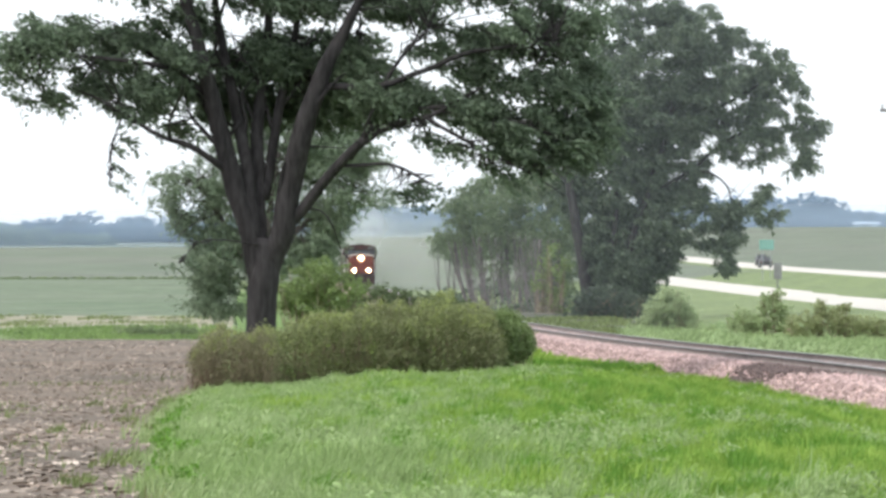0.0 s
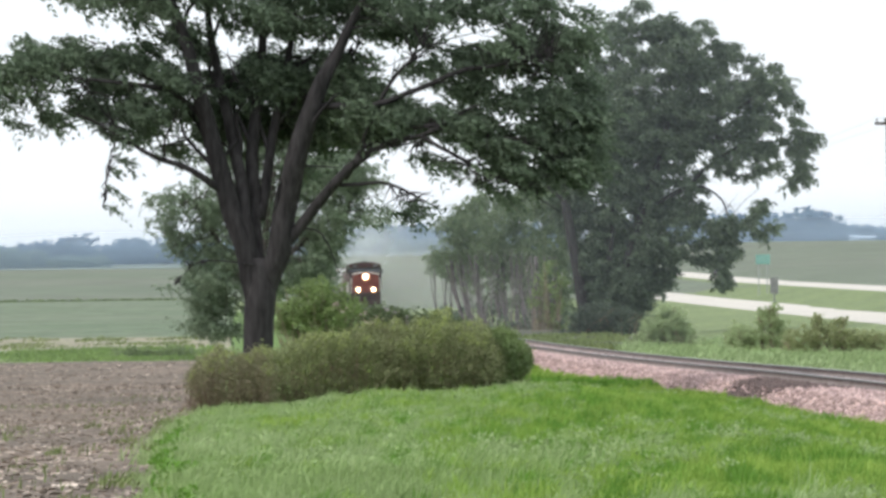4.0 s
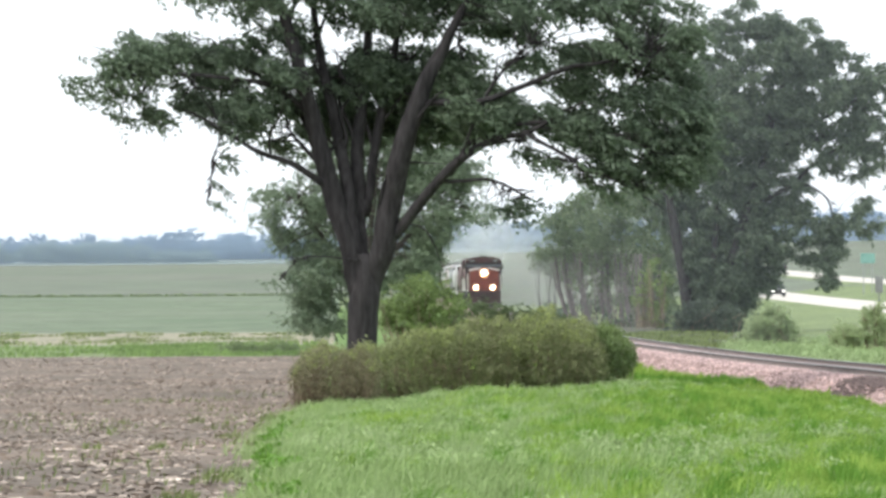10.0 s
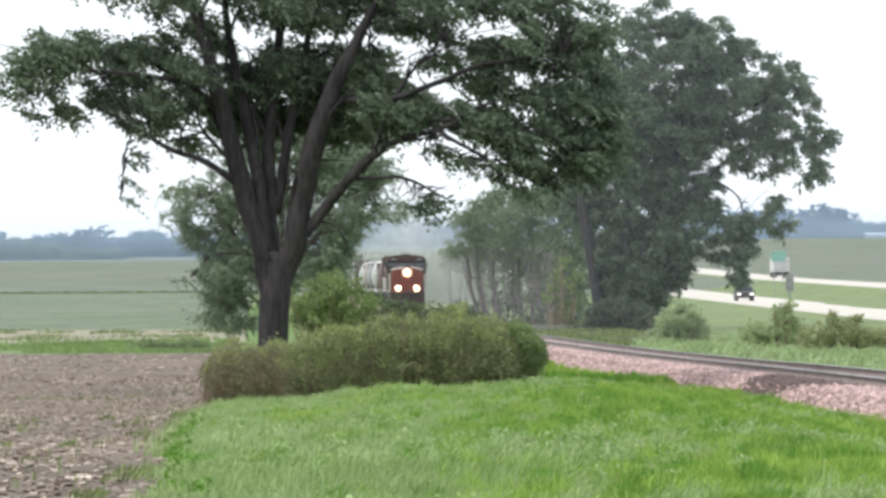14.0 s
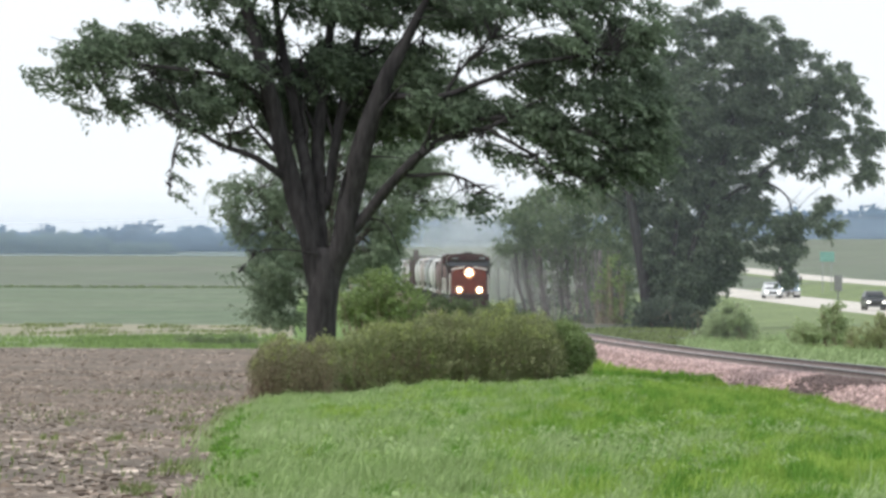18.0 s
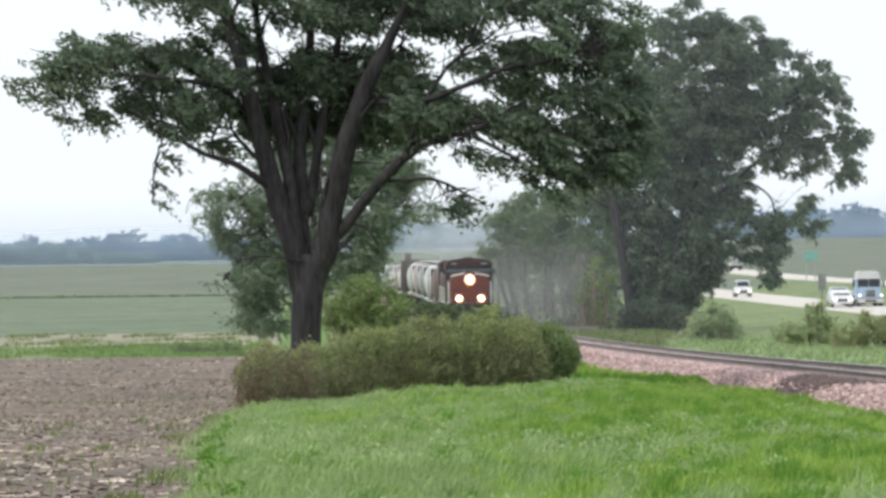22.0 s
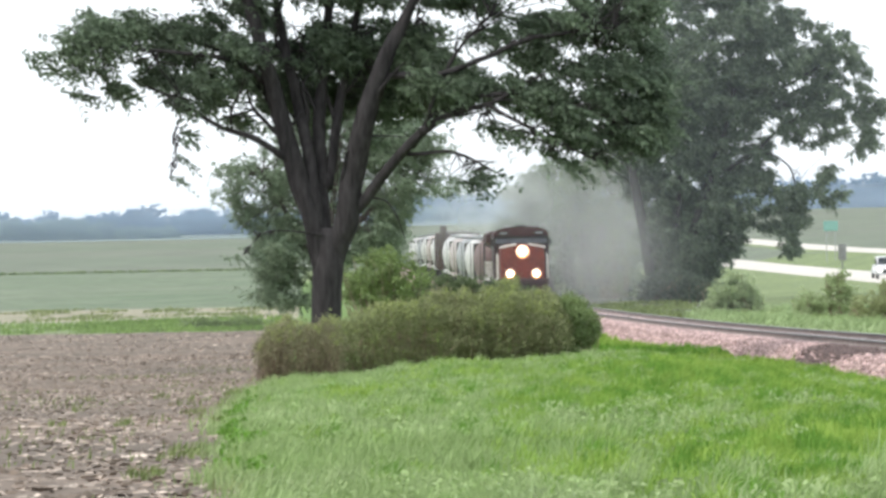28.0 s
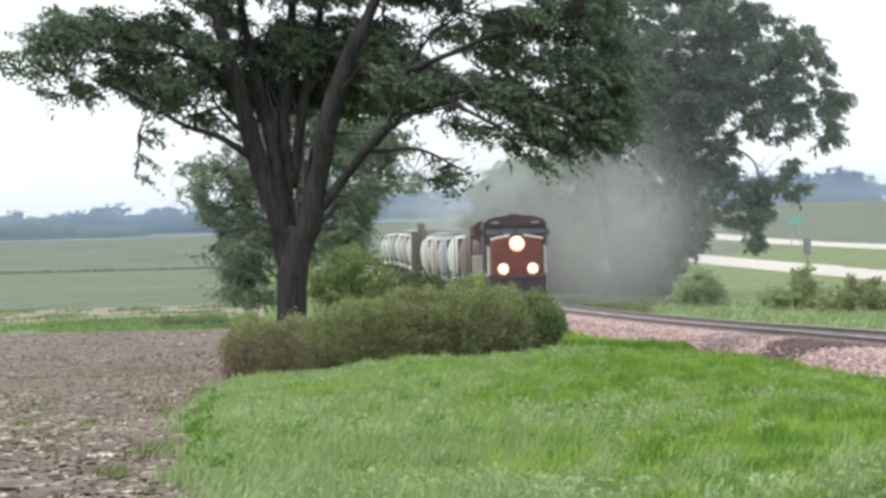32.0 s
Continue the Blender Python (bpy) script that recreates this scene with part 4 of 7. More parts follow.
tree("trackside_tree", (6.26, 366, -1.41), [
        (((-0.91, 0, -1.5), (-1.62, 0, 2.21), (-2.01, 0, 5.82)), (0.2, 0.16, 0.1)),
        (((-0.01, 0, -1.52), (-0.18, 0, 2.17), (-0.25, 0, 5.77)), (0.16, 0.13, 0.08)),
        (((0.67, 0, -1.54), (0.31, 0, 2.16), (0.13, 0, 5.76)), (0.2, 0.16, 0.1)),
        (((-0.55, 0, -1.51), (-1.76, 0, 2.21), (-2.45, 0, 5.83)), (0.1, 0.08, 0.05)),
        (((0.35, 0, -1.53), (-0.32, 0, 2.18), (-0.68, 0, 5.78)), (0.08, 0.06, 0.04)),
        (((1.03, 0, -1.55), (0.18, 0, 2.16), (-0.3, 0, 5.77)), (0.1, 0.08, 0.05)),
        (((-1.22, 0, -1.49), (-1.62, 0, 2.21), (-1.83, 0, 5.81)), (0.08, 0.07, 0.04)),
        (((-0.32, 0, -1.51), (-0.18, 0, 2.17), (-0.06, 0, 5.77)), (0.07, 0.05, 0.03)),
        (((0.35, 0, -1.53), (0.31, 0, 2.16), (0.32, 0, 5.76)), (0.08, 0.07, 0.04)),
], [], [
        (-1.53, 0, 9.4, 2.02, 2.5, 1.53, 34),
        (-0.47, 0, 6.68, 2.02, 2.4, 1.8, 40),
        (0.62, 1, 4.85, 2.02, 2.2, 1.35, 24),
        (-0.78, 0, 3.54, 1.53, 2, 1.08, 9),
], LEAF_MID, PALE_BARK, 0.22, 0.7, 0, 42, "slender grey-trunked tree leaning beside the railway track", fan=0, group=2, dense=0.9, crowd=12, wind=0.4)
tree("trackside_tree", (8.58, 360, -1.37), [
        (((-1.11, 0, -1.48), (-1.2, 0, 2.15), (-1.21, 0, 5.69)), (0.15, 0.12, 0.07)),
        (((-0.45, 0, -1.5), (-0.71, 0, 2.14), (-0.83, 0, 5.68)), (0.18, 0.14, 0.09)),
        (((0.21, 0, -1.51), (0.08, 0, 2.12), (0.04, 0, 5.66)), (0.15, 0.12, 0.07)),
        (((-0.76, 0, -1.49), (-1.33, 0, 2.15), (-1.64, 0, 5.7)), (0.07, 0.06, 0.04)),
        (((-0.1, 0, -1.51), (-0.84, 0, 2.14), (-1.26, 0, 5.69)), (0.09, 0.07, 0.04)),
        (((0.57, 0, -1.52), (-0.05, 0, 2.12), (-0.38, 0, 5.67)), (0.07, 0.06, 0.04)),
        (((-1.42, 0, -1.47), (-1.2, 0, 2.15), (-1.03, 0, 5.68)), (0.06, 0.05, 0.03)),
        (((-0.76, 0, -1.49), (-0.71, 0, 2.14), (-0.65, 0, 5.67)), (0.08, 0.06, 0.04)),
        (((-0.1, 0, -1.51), (0.08, 0, 2.12), (0.23, 0, 5.65)), (0.06, 0.05, 0.03)),
], [], [
        (-1.75, 0, 8.36, 2.43, 2.6, 1.99, 53),
        (0.18, 0, 5.65, 1.99, 2.4, 2.21, 48),
        (-0.56, 0, 3.02, 1.59, 2, 1.24, 11),
        (-0.15, 0, 10.08, 1.77, 2, 1.33, 26),
], LEAF_MID, PALE_BARK, 0.22, 0.7, 0, 43, "slender grey-trunked tree leaning beside the railway track", fan=0, group=2, dense=0.9, crowd=12, wind=0.4)
tree("trackside_tree", (10.34, 352, -1.31), [
        (((-1.17, 0, -1.43), (-1.47, 0, 2.13), (-1.62, 0, 5.59)), (0.2, 0.16, 0.1)),
        (((-0.44, 0, -1.45), (-0.52, 0, 2.1), (-0.54, 0, 5.56)), (0.16, 0.13, 0.08)),
        (((0.21, 0, -1.46), (-0.05, 0, 2.09), (-0.17, 0, 5.55)), (0.2, 0.16, 0.1)),
        (((-0.83, 0, -1.44), (-1.6, 0, 2.13), (-2.03, 0, 5.6)), (0.1, 0.08, 0.05)),
        (((-0.09, 0, -1.46), (-0.65, 0, 2.1), (-0.95, 0, 5.57)), (0.08, 0.06, 0.04)),
        (((0.55, 0, -1.47), (-0.18, 0, 2.09), (-0.58, 0, 5.56)), (0.1, 0.08, 0.05)),
        (((-1.48, 0, -1.42), (-1.47, 0, 2.13), (-1.44, 0, 5.58)), (0.08, 0.07, 0.04)),
        (((-0.74, 0, -1.44), (-0.52, 0, 2.1), (-0.36, 0, 5.56)), (0.07, 0.05, 0.03)),
        (((-0.09, 0, -1.46), (-0.05, 0, 2.09), (0.02, 0, 5.55)), (0.08, 0.07, 0.04)),
], [], [
        (-1.22, 0, 10.33, 1.73, 2, 1.73, 26),
        (0.03, 0, 8.57, 1.95, 2, 2.59, 56),
        (-0.04, 1, 4.68, 1.73, 2, 2.16, 41),
        (-0.54, 1, 2.09, 1.47, 2, 1.47, 19),
], LEAF_MID, PALE_BARK, 0.22, 0.7, 0, 44, "slender grey-trunked tree leaning beside the railway track", fan=0, group=2, dense=0.9, crowd=12, wind=0.4)
tree("trackside_tree", (2.39, 440, -1.9), [
        (((-0.66, 0, -2.28), (-1.08, 0, 2.17), (-1.3, 0, 6.5)), (0.1, 0.07, 0.03)),
        (((-0.01, 0, -2.29), (-0.11, 0, 2.14), (-0.13, 0, 6.47)), (0.1, 0.07, 0.03)),
        (((0.64, 0, -2.31), (0.43, 0, 2.13), (0.34, 0, 6.45)), (0.1, 0.07, 0.03)),
        (((-0.23, 0, -2.29), (-1.25, 0, 2.17), (-1.82, 0, 6.51)), (0.06, 0.045, 0.02)),
        (((0.42, 0, -2.31), (-0.27, 0, 2.15), (-0.65, 0, 6.48)), (0.06, 0.045, 0.02)),
        (((1.07, 0, -2.32), (0.27, 0, 2.13), (-0.17, 0, 6.47)), (0.06, 0.045, 0.02)),
        (((-1.04, 0, -2.27), (-1.08, 0, 2.17), (-1.07, 0, 6.49)), (0.05, 0.035, 0.015)),
        (((-0.39, 0, -2.28), (-0.11, 0, 2.14), (0.1, 0, 6.46)), (0.05, 0.035, 0.015)),
        (((0.26, 0, -2.3), (0.43, 0, 2.13), (0.57, 0, 6.45)), (0.05, 0.035, 0.015)),
], [], [
        (-0.61, 0, 5.94, 1.19, 3, 1.19, 16),
        (0.72, 0, 5.09, 1.62, 3, 1.3, 26),
        (2.36, 0, 5.86, 1.62, 3, 2.16, 44),
], LEAF_MID, PALE_BARK, 0.22, 0.7, 0, 45, "slender grey-trunked tree leaning beside the railway track", fan=0, group=2, dense=0.9, crowd=12, wind=0.4)


def shrub(name, base, blobs, leaf, size, spread, per, seed, label, stems=10, category="shrub", dry=0):
    rng = random.Random(seed)
    ob = new(name)
    ob.matrix_basis = pose(*base)
    tagged(ob, label, category)
    bm = bmesh.new()
    for b in blobs:
        for _ in range(stems):
            s = Vector((b[0] + rng.uniform(-b[3], b[3]) * 0.6, b[1] + rng.uniform(-b[4], b[4]) * 0.6, -0.15))
            e = Vector((b[0] + rng.uniform(-b[3], b[3]), b[1] + rng.uniform(-b[4], b[4]), b[2] + rng.uniform(-0.3, 0.75) * b[5]))
            tube(bm, [s, s.lerp(e, 0.55) + Vector((rng.uniform(-0.1, 0.1), rng.uniform(-0.1, 0.1), 0.1)), e], [0.022, 0.015, 0.005], 5)
        for _ in range(dry):
            s = Vector((b[0] + rng.uniform(-b[3], b[3]) * 1.05, b[1] - rng.uniform(0.5, 1.05) * b[4], rng.uniform(0.0, 0.5) * b[2]))
            e = s + Vector((rng.uniform(-0.25, 0.25), rng.uniform(-0.2, 0.1), rng.uniform(0.25, 0.7)))
            tube(bm, [s, e], [0.009, 0.003], 3)
    part("stem_clump", bm, TWIG, ob, "bare grey-brown stems")
    foliage("foliage", blobs, size, spread, per, leaf, ob, seed, droop=-0.1, wind=0.25, shell=0.46)
    return ob


def hedge(x, y, xs, tops, feet, half, count, leaf, seed, label, thin=0.0, size=0.06, stems=260):
    """A bush grown into a hedge: a rounded body of small leaves over brown stems. xs, tops, feet: its outline, in world metres."""
    rng = np.random.default_rng(seed)
    g = ground(x, y)
    ob = new("hedge_bush")
    ob.matrix_basis = pose(x, y, g)
    tagged(ob, label, "hedge")

    def body(n, power):
        px = rng.uniform(xs[0], xs[-1], n)
        top, foot = np.interp(px, xs, tops), np.interp(px, xs, feet)
        a, r = rng.uniform(0, 2 * math.pi, n), rng.random(n) ** power
        lump = np.array([noise.noise((p * 1.5, q * 1.1, seed)) + 0.8 * noise.noise((p * 4.5, q * 2.6, seed + 4)) for p, q in zip(px, a)])
        r = r * (1 + 0.34 * lump)
        mid, hh = (top + foot) / 2, (top - foot) / 2
        pz = mid + hh * np.sign(np.sin(a)) * np.abs(np.sin(a)) ** 0.8 * r
        py = half * np.cos(a) * r * np.clip(hh / 0.5, 0.3, 1)
        return px - x, py, pz - g, (pz - foot) / (2 * hh + 1e-6), lump

    count //= 3
    px, py, pz, up, lump = body(count, 0.34)
    keep = rng.random(count) > thin * (1.15 - up) * (1 - 0.9 * lump)
    p = np.stack([px, py, pz], 1)[keep]
    n = len(p)
    p = np.repeat(p, 9, 0) + rng.normal(size=(9 * n, 3)) * 0.07
    n *= 9
    a = rng.normal(size=(n, 3)) + np.array([0.3, -0.25, 0.35])
    a /= np.linalg.norm(a, axis=1)[:, None]
    b = np.cross(a, rng.normal(size=(n, 3)))
    b /= np.linalg.norm(b, axis=1)[:, None] + 1e-9
    q = (size * rng.uniform(0.6, 1.4, n))[:, None]
    v = np.stack([p - a * q * 0.5, p + b * q * 0.28, p + a * q * 0.5, p - b * q * 0.28], 1).reshape(-1, 3)
    raw("foliage", v, np.arange(4 * n).reshape(-1, 4), leaf, ob)
    # fresh shoots along the crest
    px, py, pz, up, lump = body(count, 0.05)
    keep = (up > 0.72) & (lump + 0.3 * rng.normal(size=count) > 0.3)
    c = np.stack([px, py, pz], 1)[keep]
    n = len(c)
    way = rng.normal(size=(n, 3)) * 0.4 + np.array([0.35, -0.1, 0.9])
    way *= (rng.uniform(0.03, 0.12, n) / np.linalg.norm(way, axis=1))[:, None]
    t = np.tile(np.linspace(-0.2, 1, 6), n)[:, None]
    p = np.repeat(c, 6, 0) + np.repeat(way, 6, 0) * t + rng.normal(size=(6 * n, 3)) * 0.018
    n *= 6
    a = rng.normal(size=(n, 3)) + np.array([0.4, -0.2, 0.3])
    a /= np.linalg.norm(a, axis=1)[:, None]
    b = np.cross(a, rng.normal(size=(n, 3)))
    b /= np.linalg.norm(b, axis=1)[:, None] + 1e-9
    q = (size * rng.uniform(0.5, 1.2, n))[:, None]
    v = np.stack([p - a * q * 0.5, p + b * q * 0.28, p + a * q * 0.5, p - b * q * 0.28], 1).reshape(-1, 3)
    tagged(raw("new_growth", v, np.arange(4 * n).reshape(-1, 4), LEAF_NEW if leaf is not LEAF_DARK else leaf, ob, "yellow-green shoots along the crest"), kind="stuff")
    bm = bmesh.new()
    ex, ey, ez, up, _ = body(stems, 0.2)
    for k in range(stems):
        e = Vector((ex[k], ey[k] - 0.05, ez[k]))
        if up[k] < 0.15:
            continue
        f = Vector((ex[k] * 0.9 + rng.normal() * 0.15, ey[k] * 0.35, -0.1))
        m = f.lerp(e, 0.55) + Vector((rng.normal() * 0.06, -0.1 * up[k], 0.05))
        tube(bm, [f, m, e + Vector((rng.normal() * 0.12, -0.04, rng.normal() * 0.08))], [0.012, 0.007, 0.002], 4)
    part("stem_clump", bm, TWIG, ob, "bare grey-brown stems")
    return ob


hedge(-4.1, 97.0, [-4.9, -4.72, -4.5, -4.1, -3.65, -3.3, -3.15], [1.6, 1.95, 2.1, 2.14, 2.12, 2.05, 1.7], [1.4, 0.95, 0.75, 0.65, 0.6, 0.7, 0.8], 1.0, 6500, LEAF_TWIGGY, 51,
      "thin twiggy brown-green bush at the field edge", thin=0.75, stems=420)
hedge(-2.0, 99.0, [-3.85, -3.65, -3.06, -2.45, -1.84, -1.23, -0.62, -0.3, -0.15], [1.7, 2.1, 2.22, 2.36, 2.48, 2.56, 2.64, 2.5, 2.1], [0.7, 0.65, 0.75, 0.95, 1.05, 1.1, 1.1, 1.1, 1.2], 1.15, 16000, LEAF_BUSH, 52,
      "long olive-green hedge bush with bare lower stems", thin=0.62, stems=420)
hedge(0.4, 99.4, [-0.95, -0.8, -0.62, 0.0, 0.6, 1.2, 1.55, 1.72], [2.0, 2.42, 2.6, 2.69, 2.71, 2.62, 2.4, 1.95], [1.1, 1.05, 1.05, 1.0, 0.95, 1.05, 1.15, 1.3], 1.3, 14000, LEAF_BUSH, 53,
      "rounded dense green hedge bush on the grass bank", thin=0.5, stems=260)
hedge(1.75, 100.0, [0.95, 1.2, 1.55, 1.82, 2.05, 2.19, 2.27], [2.0, 2.4, 2.5, 2.46, 2.3, 2.1, 1.85], [1.1, 1.1, 1.2, 1.3, 1.45, 1.6, 1.75], 1.0, 7500, LEAF_DARK, 54,
      "dark green leafy bush closing the end of the hedge", size=0.075, stems=90)
shrub("round_shrub", (-2.98, 135, 0.2), [
        (-0.07, 0, 2.88, 1.03, 1.2, 0.46, 43),
        (-0.41, 0, 2.42, 0.99, 1.2, 0.46, 42),
        (0.42, 0, 2.4, 0.91, 1.2, 0.5, 41),
        (-0.91, 0, 2.18, 0.66, 1, 0.5, 30),
        (-0.09, 0, 1.91, 1.33, 1.2, 0.5, 59),
], LEAF_BRIGHT, 0.11, 0.14, 34, 54, "bright green rounded shrub beside the tree trunk", stems=12)
shrub("low_scrub", (-1.28, 140, 0.2), [
        (-0.51, 0, 2.15, 0.69, 1, 0.36, 30),
        (0.18, 0, 2.1, 0.6, 1, 0.32, 26),
        (0.86, 0, 2.02, 0.55, 0.8, 0.28, 22),
        (1.55, 0, 1.98, 0.52, 0.8, 0.25, 18),
        (2.2, 0, 1.92, 0.5, 0.8, 0.22, 14),
        (-0.7, 0, 1.64, 1.03, 1.2, 0.38, 40),
        (0.5, 0, 1.6, 0.86, 1, 0.34, 34),
        (1.7, 0, 1.55, 0.86, 1, 0.3, 30),
], LEAF_SCRUB, 0.1, 0.12, 34, 55, "low dark green scrub between tree and track", stems=10)
shrub("track_shrub", (11.85, 225, -0.6), [
        (-0.75, 0, 0.85, 0.85, 1.3, 0.8, 60),
        (-0.1, 0, 1.35, 0.95, 1.3, 0.85, 75),
        (0.75, 0, 1.15, 0.85, 1.2, 0.8, 60),
        (0.2, 0, 2.05, 0.55, 0.9, 0.3, 18),
        (1.15, 0, 0.55, 0.6, 1.2, 0.6, 35),
        (-1.3, 0, 0.35, 0.6, 1.2, 0.5, 28),
], LEAF_SHRUB, 0.12, 0.14, 44, 56, "dense green shrub beyond the railway track", stems=8)
shrub("track_shrub", (15.9, 215, -0.55), [
        (-1.2, 0, 0.8, 0.65, 1.2, 0.6, 42),
        (-0.5, 0, 0.75, 0.6, 1.2, 0.6, 36),
        (0.25, 0, 1.3, 0.6, 1.0, 0.7, 40),
        (0.5, 0, 2.1, 0.28, 0.6, 0.45, 12),
        (0.85, 0, 0.9, 0.55, 1.0, 0.65, 36),
        (-0.05, 0, 2.0, 0.15, 0.5, 0.25, 5),
], LEAF_SHRUB, 0.12, 0.14, 40, 57, "ragged green shrub with upright shoots in rough grass", stems=10)
shrub("track_shrub", (17.9, 205, -0.5), [
        (-1.3, 0, 0.75, 0.6, 1.2, 0.5, 36),
        (-0.5, 0, 1.05, 0.6, 1.2, 0.6, 40),
        (-0.3, 0, 1.75, 0.2, 0.5, 0.3, 8),
        (0.3, 0, 0.95, 0.7, 1.3, 0.6, 42),
        (0.75, 0, 1.7, 0.22, 0.5, 0.25, 7),
        (1.2, 0, 0.8, 0.8, 1.3, 0.55, 42),
        (2.1, 0, 0.7, 0.8, 1.1, 0.5, 36),
], LEAF_OLIVE, 0.12, 0.14, 40, 58, "low spreading olive shrub in the rough grass verge", stems=10)
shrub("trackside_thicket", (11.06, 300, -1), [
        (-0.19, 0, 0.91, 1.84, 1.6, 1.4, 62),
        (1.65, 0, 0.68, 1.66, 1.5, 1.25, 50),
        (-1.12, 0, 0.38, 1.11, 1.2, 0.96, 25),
], LEAF_SHADED, 0.2, 0.26, 34, 59, "thicket round the feet of the trees, coloured dark for shade", stems=14)
shrub("trackside_thicket", (7.85, 345, -1.27), [
        (-3, 0, -0.3, 1.69, 2, 0.93, 32),
        (-0.87, 0, -0.14, 1.91, 2, 1.1, 42),
        (1.25, 0, 0.02, 1.69, 2, 1.27, 43),
        (-5.12, 0, -0.46, 1.27, 2, 0.68, 17),
], LEAF_RIGHT, 0.22, 0.28, 30, 60, "dusty undergrowth below the leaning trees", stems=14)
shrub("trackside_thicket", (9.68, 335, -1.21), [
        (0.03, 0, 2.14, 0.66, 1.2, 0.82, 16),
        (-0.41, 0.3, 0.71, 0.58, 1.4, 0.99, 17),
        (0.47, -0.3, 0.28, 0.58, 1.2, 0.82, 14),
        (-1, 0.2, 3.4, 0.49, 1, 0.74, 11),
        (-0.52, 0, 4.71, 0.41, 0.8, 0.58, 7),
        (0.32, 0, 3.58, 0.41, 0.9, 0.66, 8),
        (-1.44, 0.2, 2.18, 0.41, 0.9, 0.66, 8),
], LEAF_BRIGHT, 0.2, 0.26, 30, 68, "lighter green sapling among the leaning trees", stems=10)
shrub("trackside_thicket", (6.45, 388, -1.55), [
        (-3.81, 0, 0.79, 1.67, 2, 1.0, 20),
        (-1.66, 0, 1.21, 1.91, 2, 1.1, 24),
        (0.74, 0, 1.63, 2.14, 2, 1.2, 28),
        (3.13, 0, 2.04, 2.14, 2, 1.6, 40),
        (4.76, 0, 0.57, 1.91, 2, 1.5, 34),
], LEAF_RIGHT, 0.26, 0.3, 30, 67, "grey-green brush filling the ground behind the leaning trees", stems=10)


def brush(x0, x1, y0, y1, count, seed):
    """Bare saplings crowded between the trees."""
    rng = random.Random(seed)
    ob = new("sapling_brush")
    x, y = (x0 + x1) / 2, (y0 + y1) / 2
    g = ground(x, y)
    ob.matrix_basis = pose(x, y, g)
    tagged(ob, "crowd of thin bare grey saplings between the leaning trees", "brush")
    for _ in range(count):
        a, b = rng.uniform(x0, x1), rng.uniform(y0, y1)
        foot = Vector((a - x, b - y, ground(a, b) - g - 0.1))
        h, lean, r = rng.uniform(2.6, 6.5), rng.uniform(-0.28, 0.06), rng.uniform(0.025, 0.06)
        mid = foot + Vector((lean * h * 0.5 + rng.uniform(-0.12, 0.12), 0, h * 0.5))
        tip = foot + Vector((lean * h + rng.uniform(-0.2, 0.2), 0, h))
        bm = tube(bmesh.new(), [foot, mid, tip], [r, r * 0.75, r * 0.3], 5)
        for _ in range(3):
            s = mid.lerp(tip, rng.uniform(0.0, 0.8))
            tube(bm, [s, s + Vector((rng.uniform(-0.6, 0.6), 0, rng.uniform(0.4, 1.0)))], [r * 0.4, r * 0.12], 4)
        part("sapling", bm, PALE_BARK, ob)


brush(3.8, 9.4, 340, 366, 62, 77)
for x, label in ((-14.5, "low dark clump of scrub at the end of the stubble field"), (-12.3, "smaller dark clump of scrub in the grass strip")):
    shrub("field_scrub", (x, 232, -0.85), [
        (-0.5, 0, 0.35, 0.75, 1, 0.34, 26),
        (0.35, 0, 0.4, 0.8, 1, 0.36, 30),
        (0.9, 0, 0.3, 0.5, 1, 0.28, 14),
    ][: 3 if x < -13 else 2], LEAF_DARK, 0.13, 0.13, 30, 69, label, stems=6)


# ---- distance ----
def far_woods(name, rows, leaf, seed, label):
    """A distant belt of trees: x, y, height, half width of each crown."""
    rng = np.random.default_rng(seed)
    blobs = []
    for x, y, h, r in rows:
        z = ground(x, y)
        blobs += [(x, y, z + h * 0.55, r, r, h * 0.42, 70), (x + r * 0.5, y, z + h * 0.2, r, r, h * 0.26, 80)]
    v, f = leaf_arrays(rng, blobs, min(2.2, rows[0][2] * 0.25), min(0.9, rows[0][2] * 0.1), 8, 0.1, 0.1)
    tagged(raw(name, v, f, leaf), label, "woods", kind="stuff")


def belt(x0, x1, y, h, step, seed, jitter=0.3):
    rng = random.Random(seed)
    out, x = [], x0
    while x < x1:
        hh = h(x) * rng.uniform(1 - jitter, 1 + jitter * 0.5)
        out.append((x, y + rng.uniform(-25, 25), hh, hh * rng.uniform(0.55, 0.85)))
        x += step * rng.uniform(0.7, 1.3)
    return out


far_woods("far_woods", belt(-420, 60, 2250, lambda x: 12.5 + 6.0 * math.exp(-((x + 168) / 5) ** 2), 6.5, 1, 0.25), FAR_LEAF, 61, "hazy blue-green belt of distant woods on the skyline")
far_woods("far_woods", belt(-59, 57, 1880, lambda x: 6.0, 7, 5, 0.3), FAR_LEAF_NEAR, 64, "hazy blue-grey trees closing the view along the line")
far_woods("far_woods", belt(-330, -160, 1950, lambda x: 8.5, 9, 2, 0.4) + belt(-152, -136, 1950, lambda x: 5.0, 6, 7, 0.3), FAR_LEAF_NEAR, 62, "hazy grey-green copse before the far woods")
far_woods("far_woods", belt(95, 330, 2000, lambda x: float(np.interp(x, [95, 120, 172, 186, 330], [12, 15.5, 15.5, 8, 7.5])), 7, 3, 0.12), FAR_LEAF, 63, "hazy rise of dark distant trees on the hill")

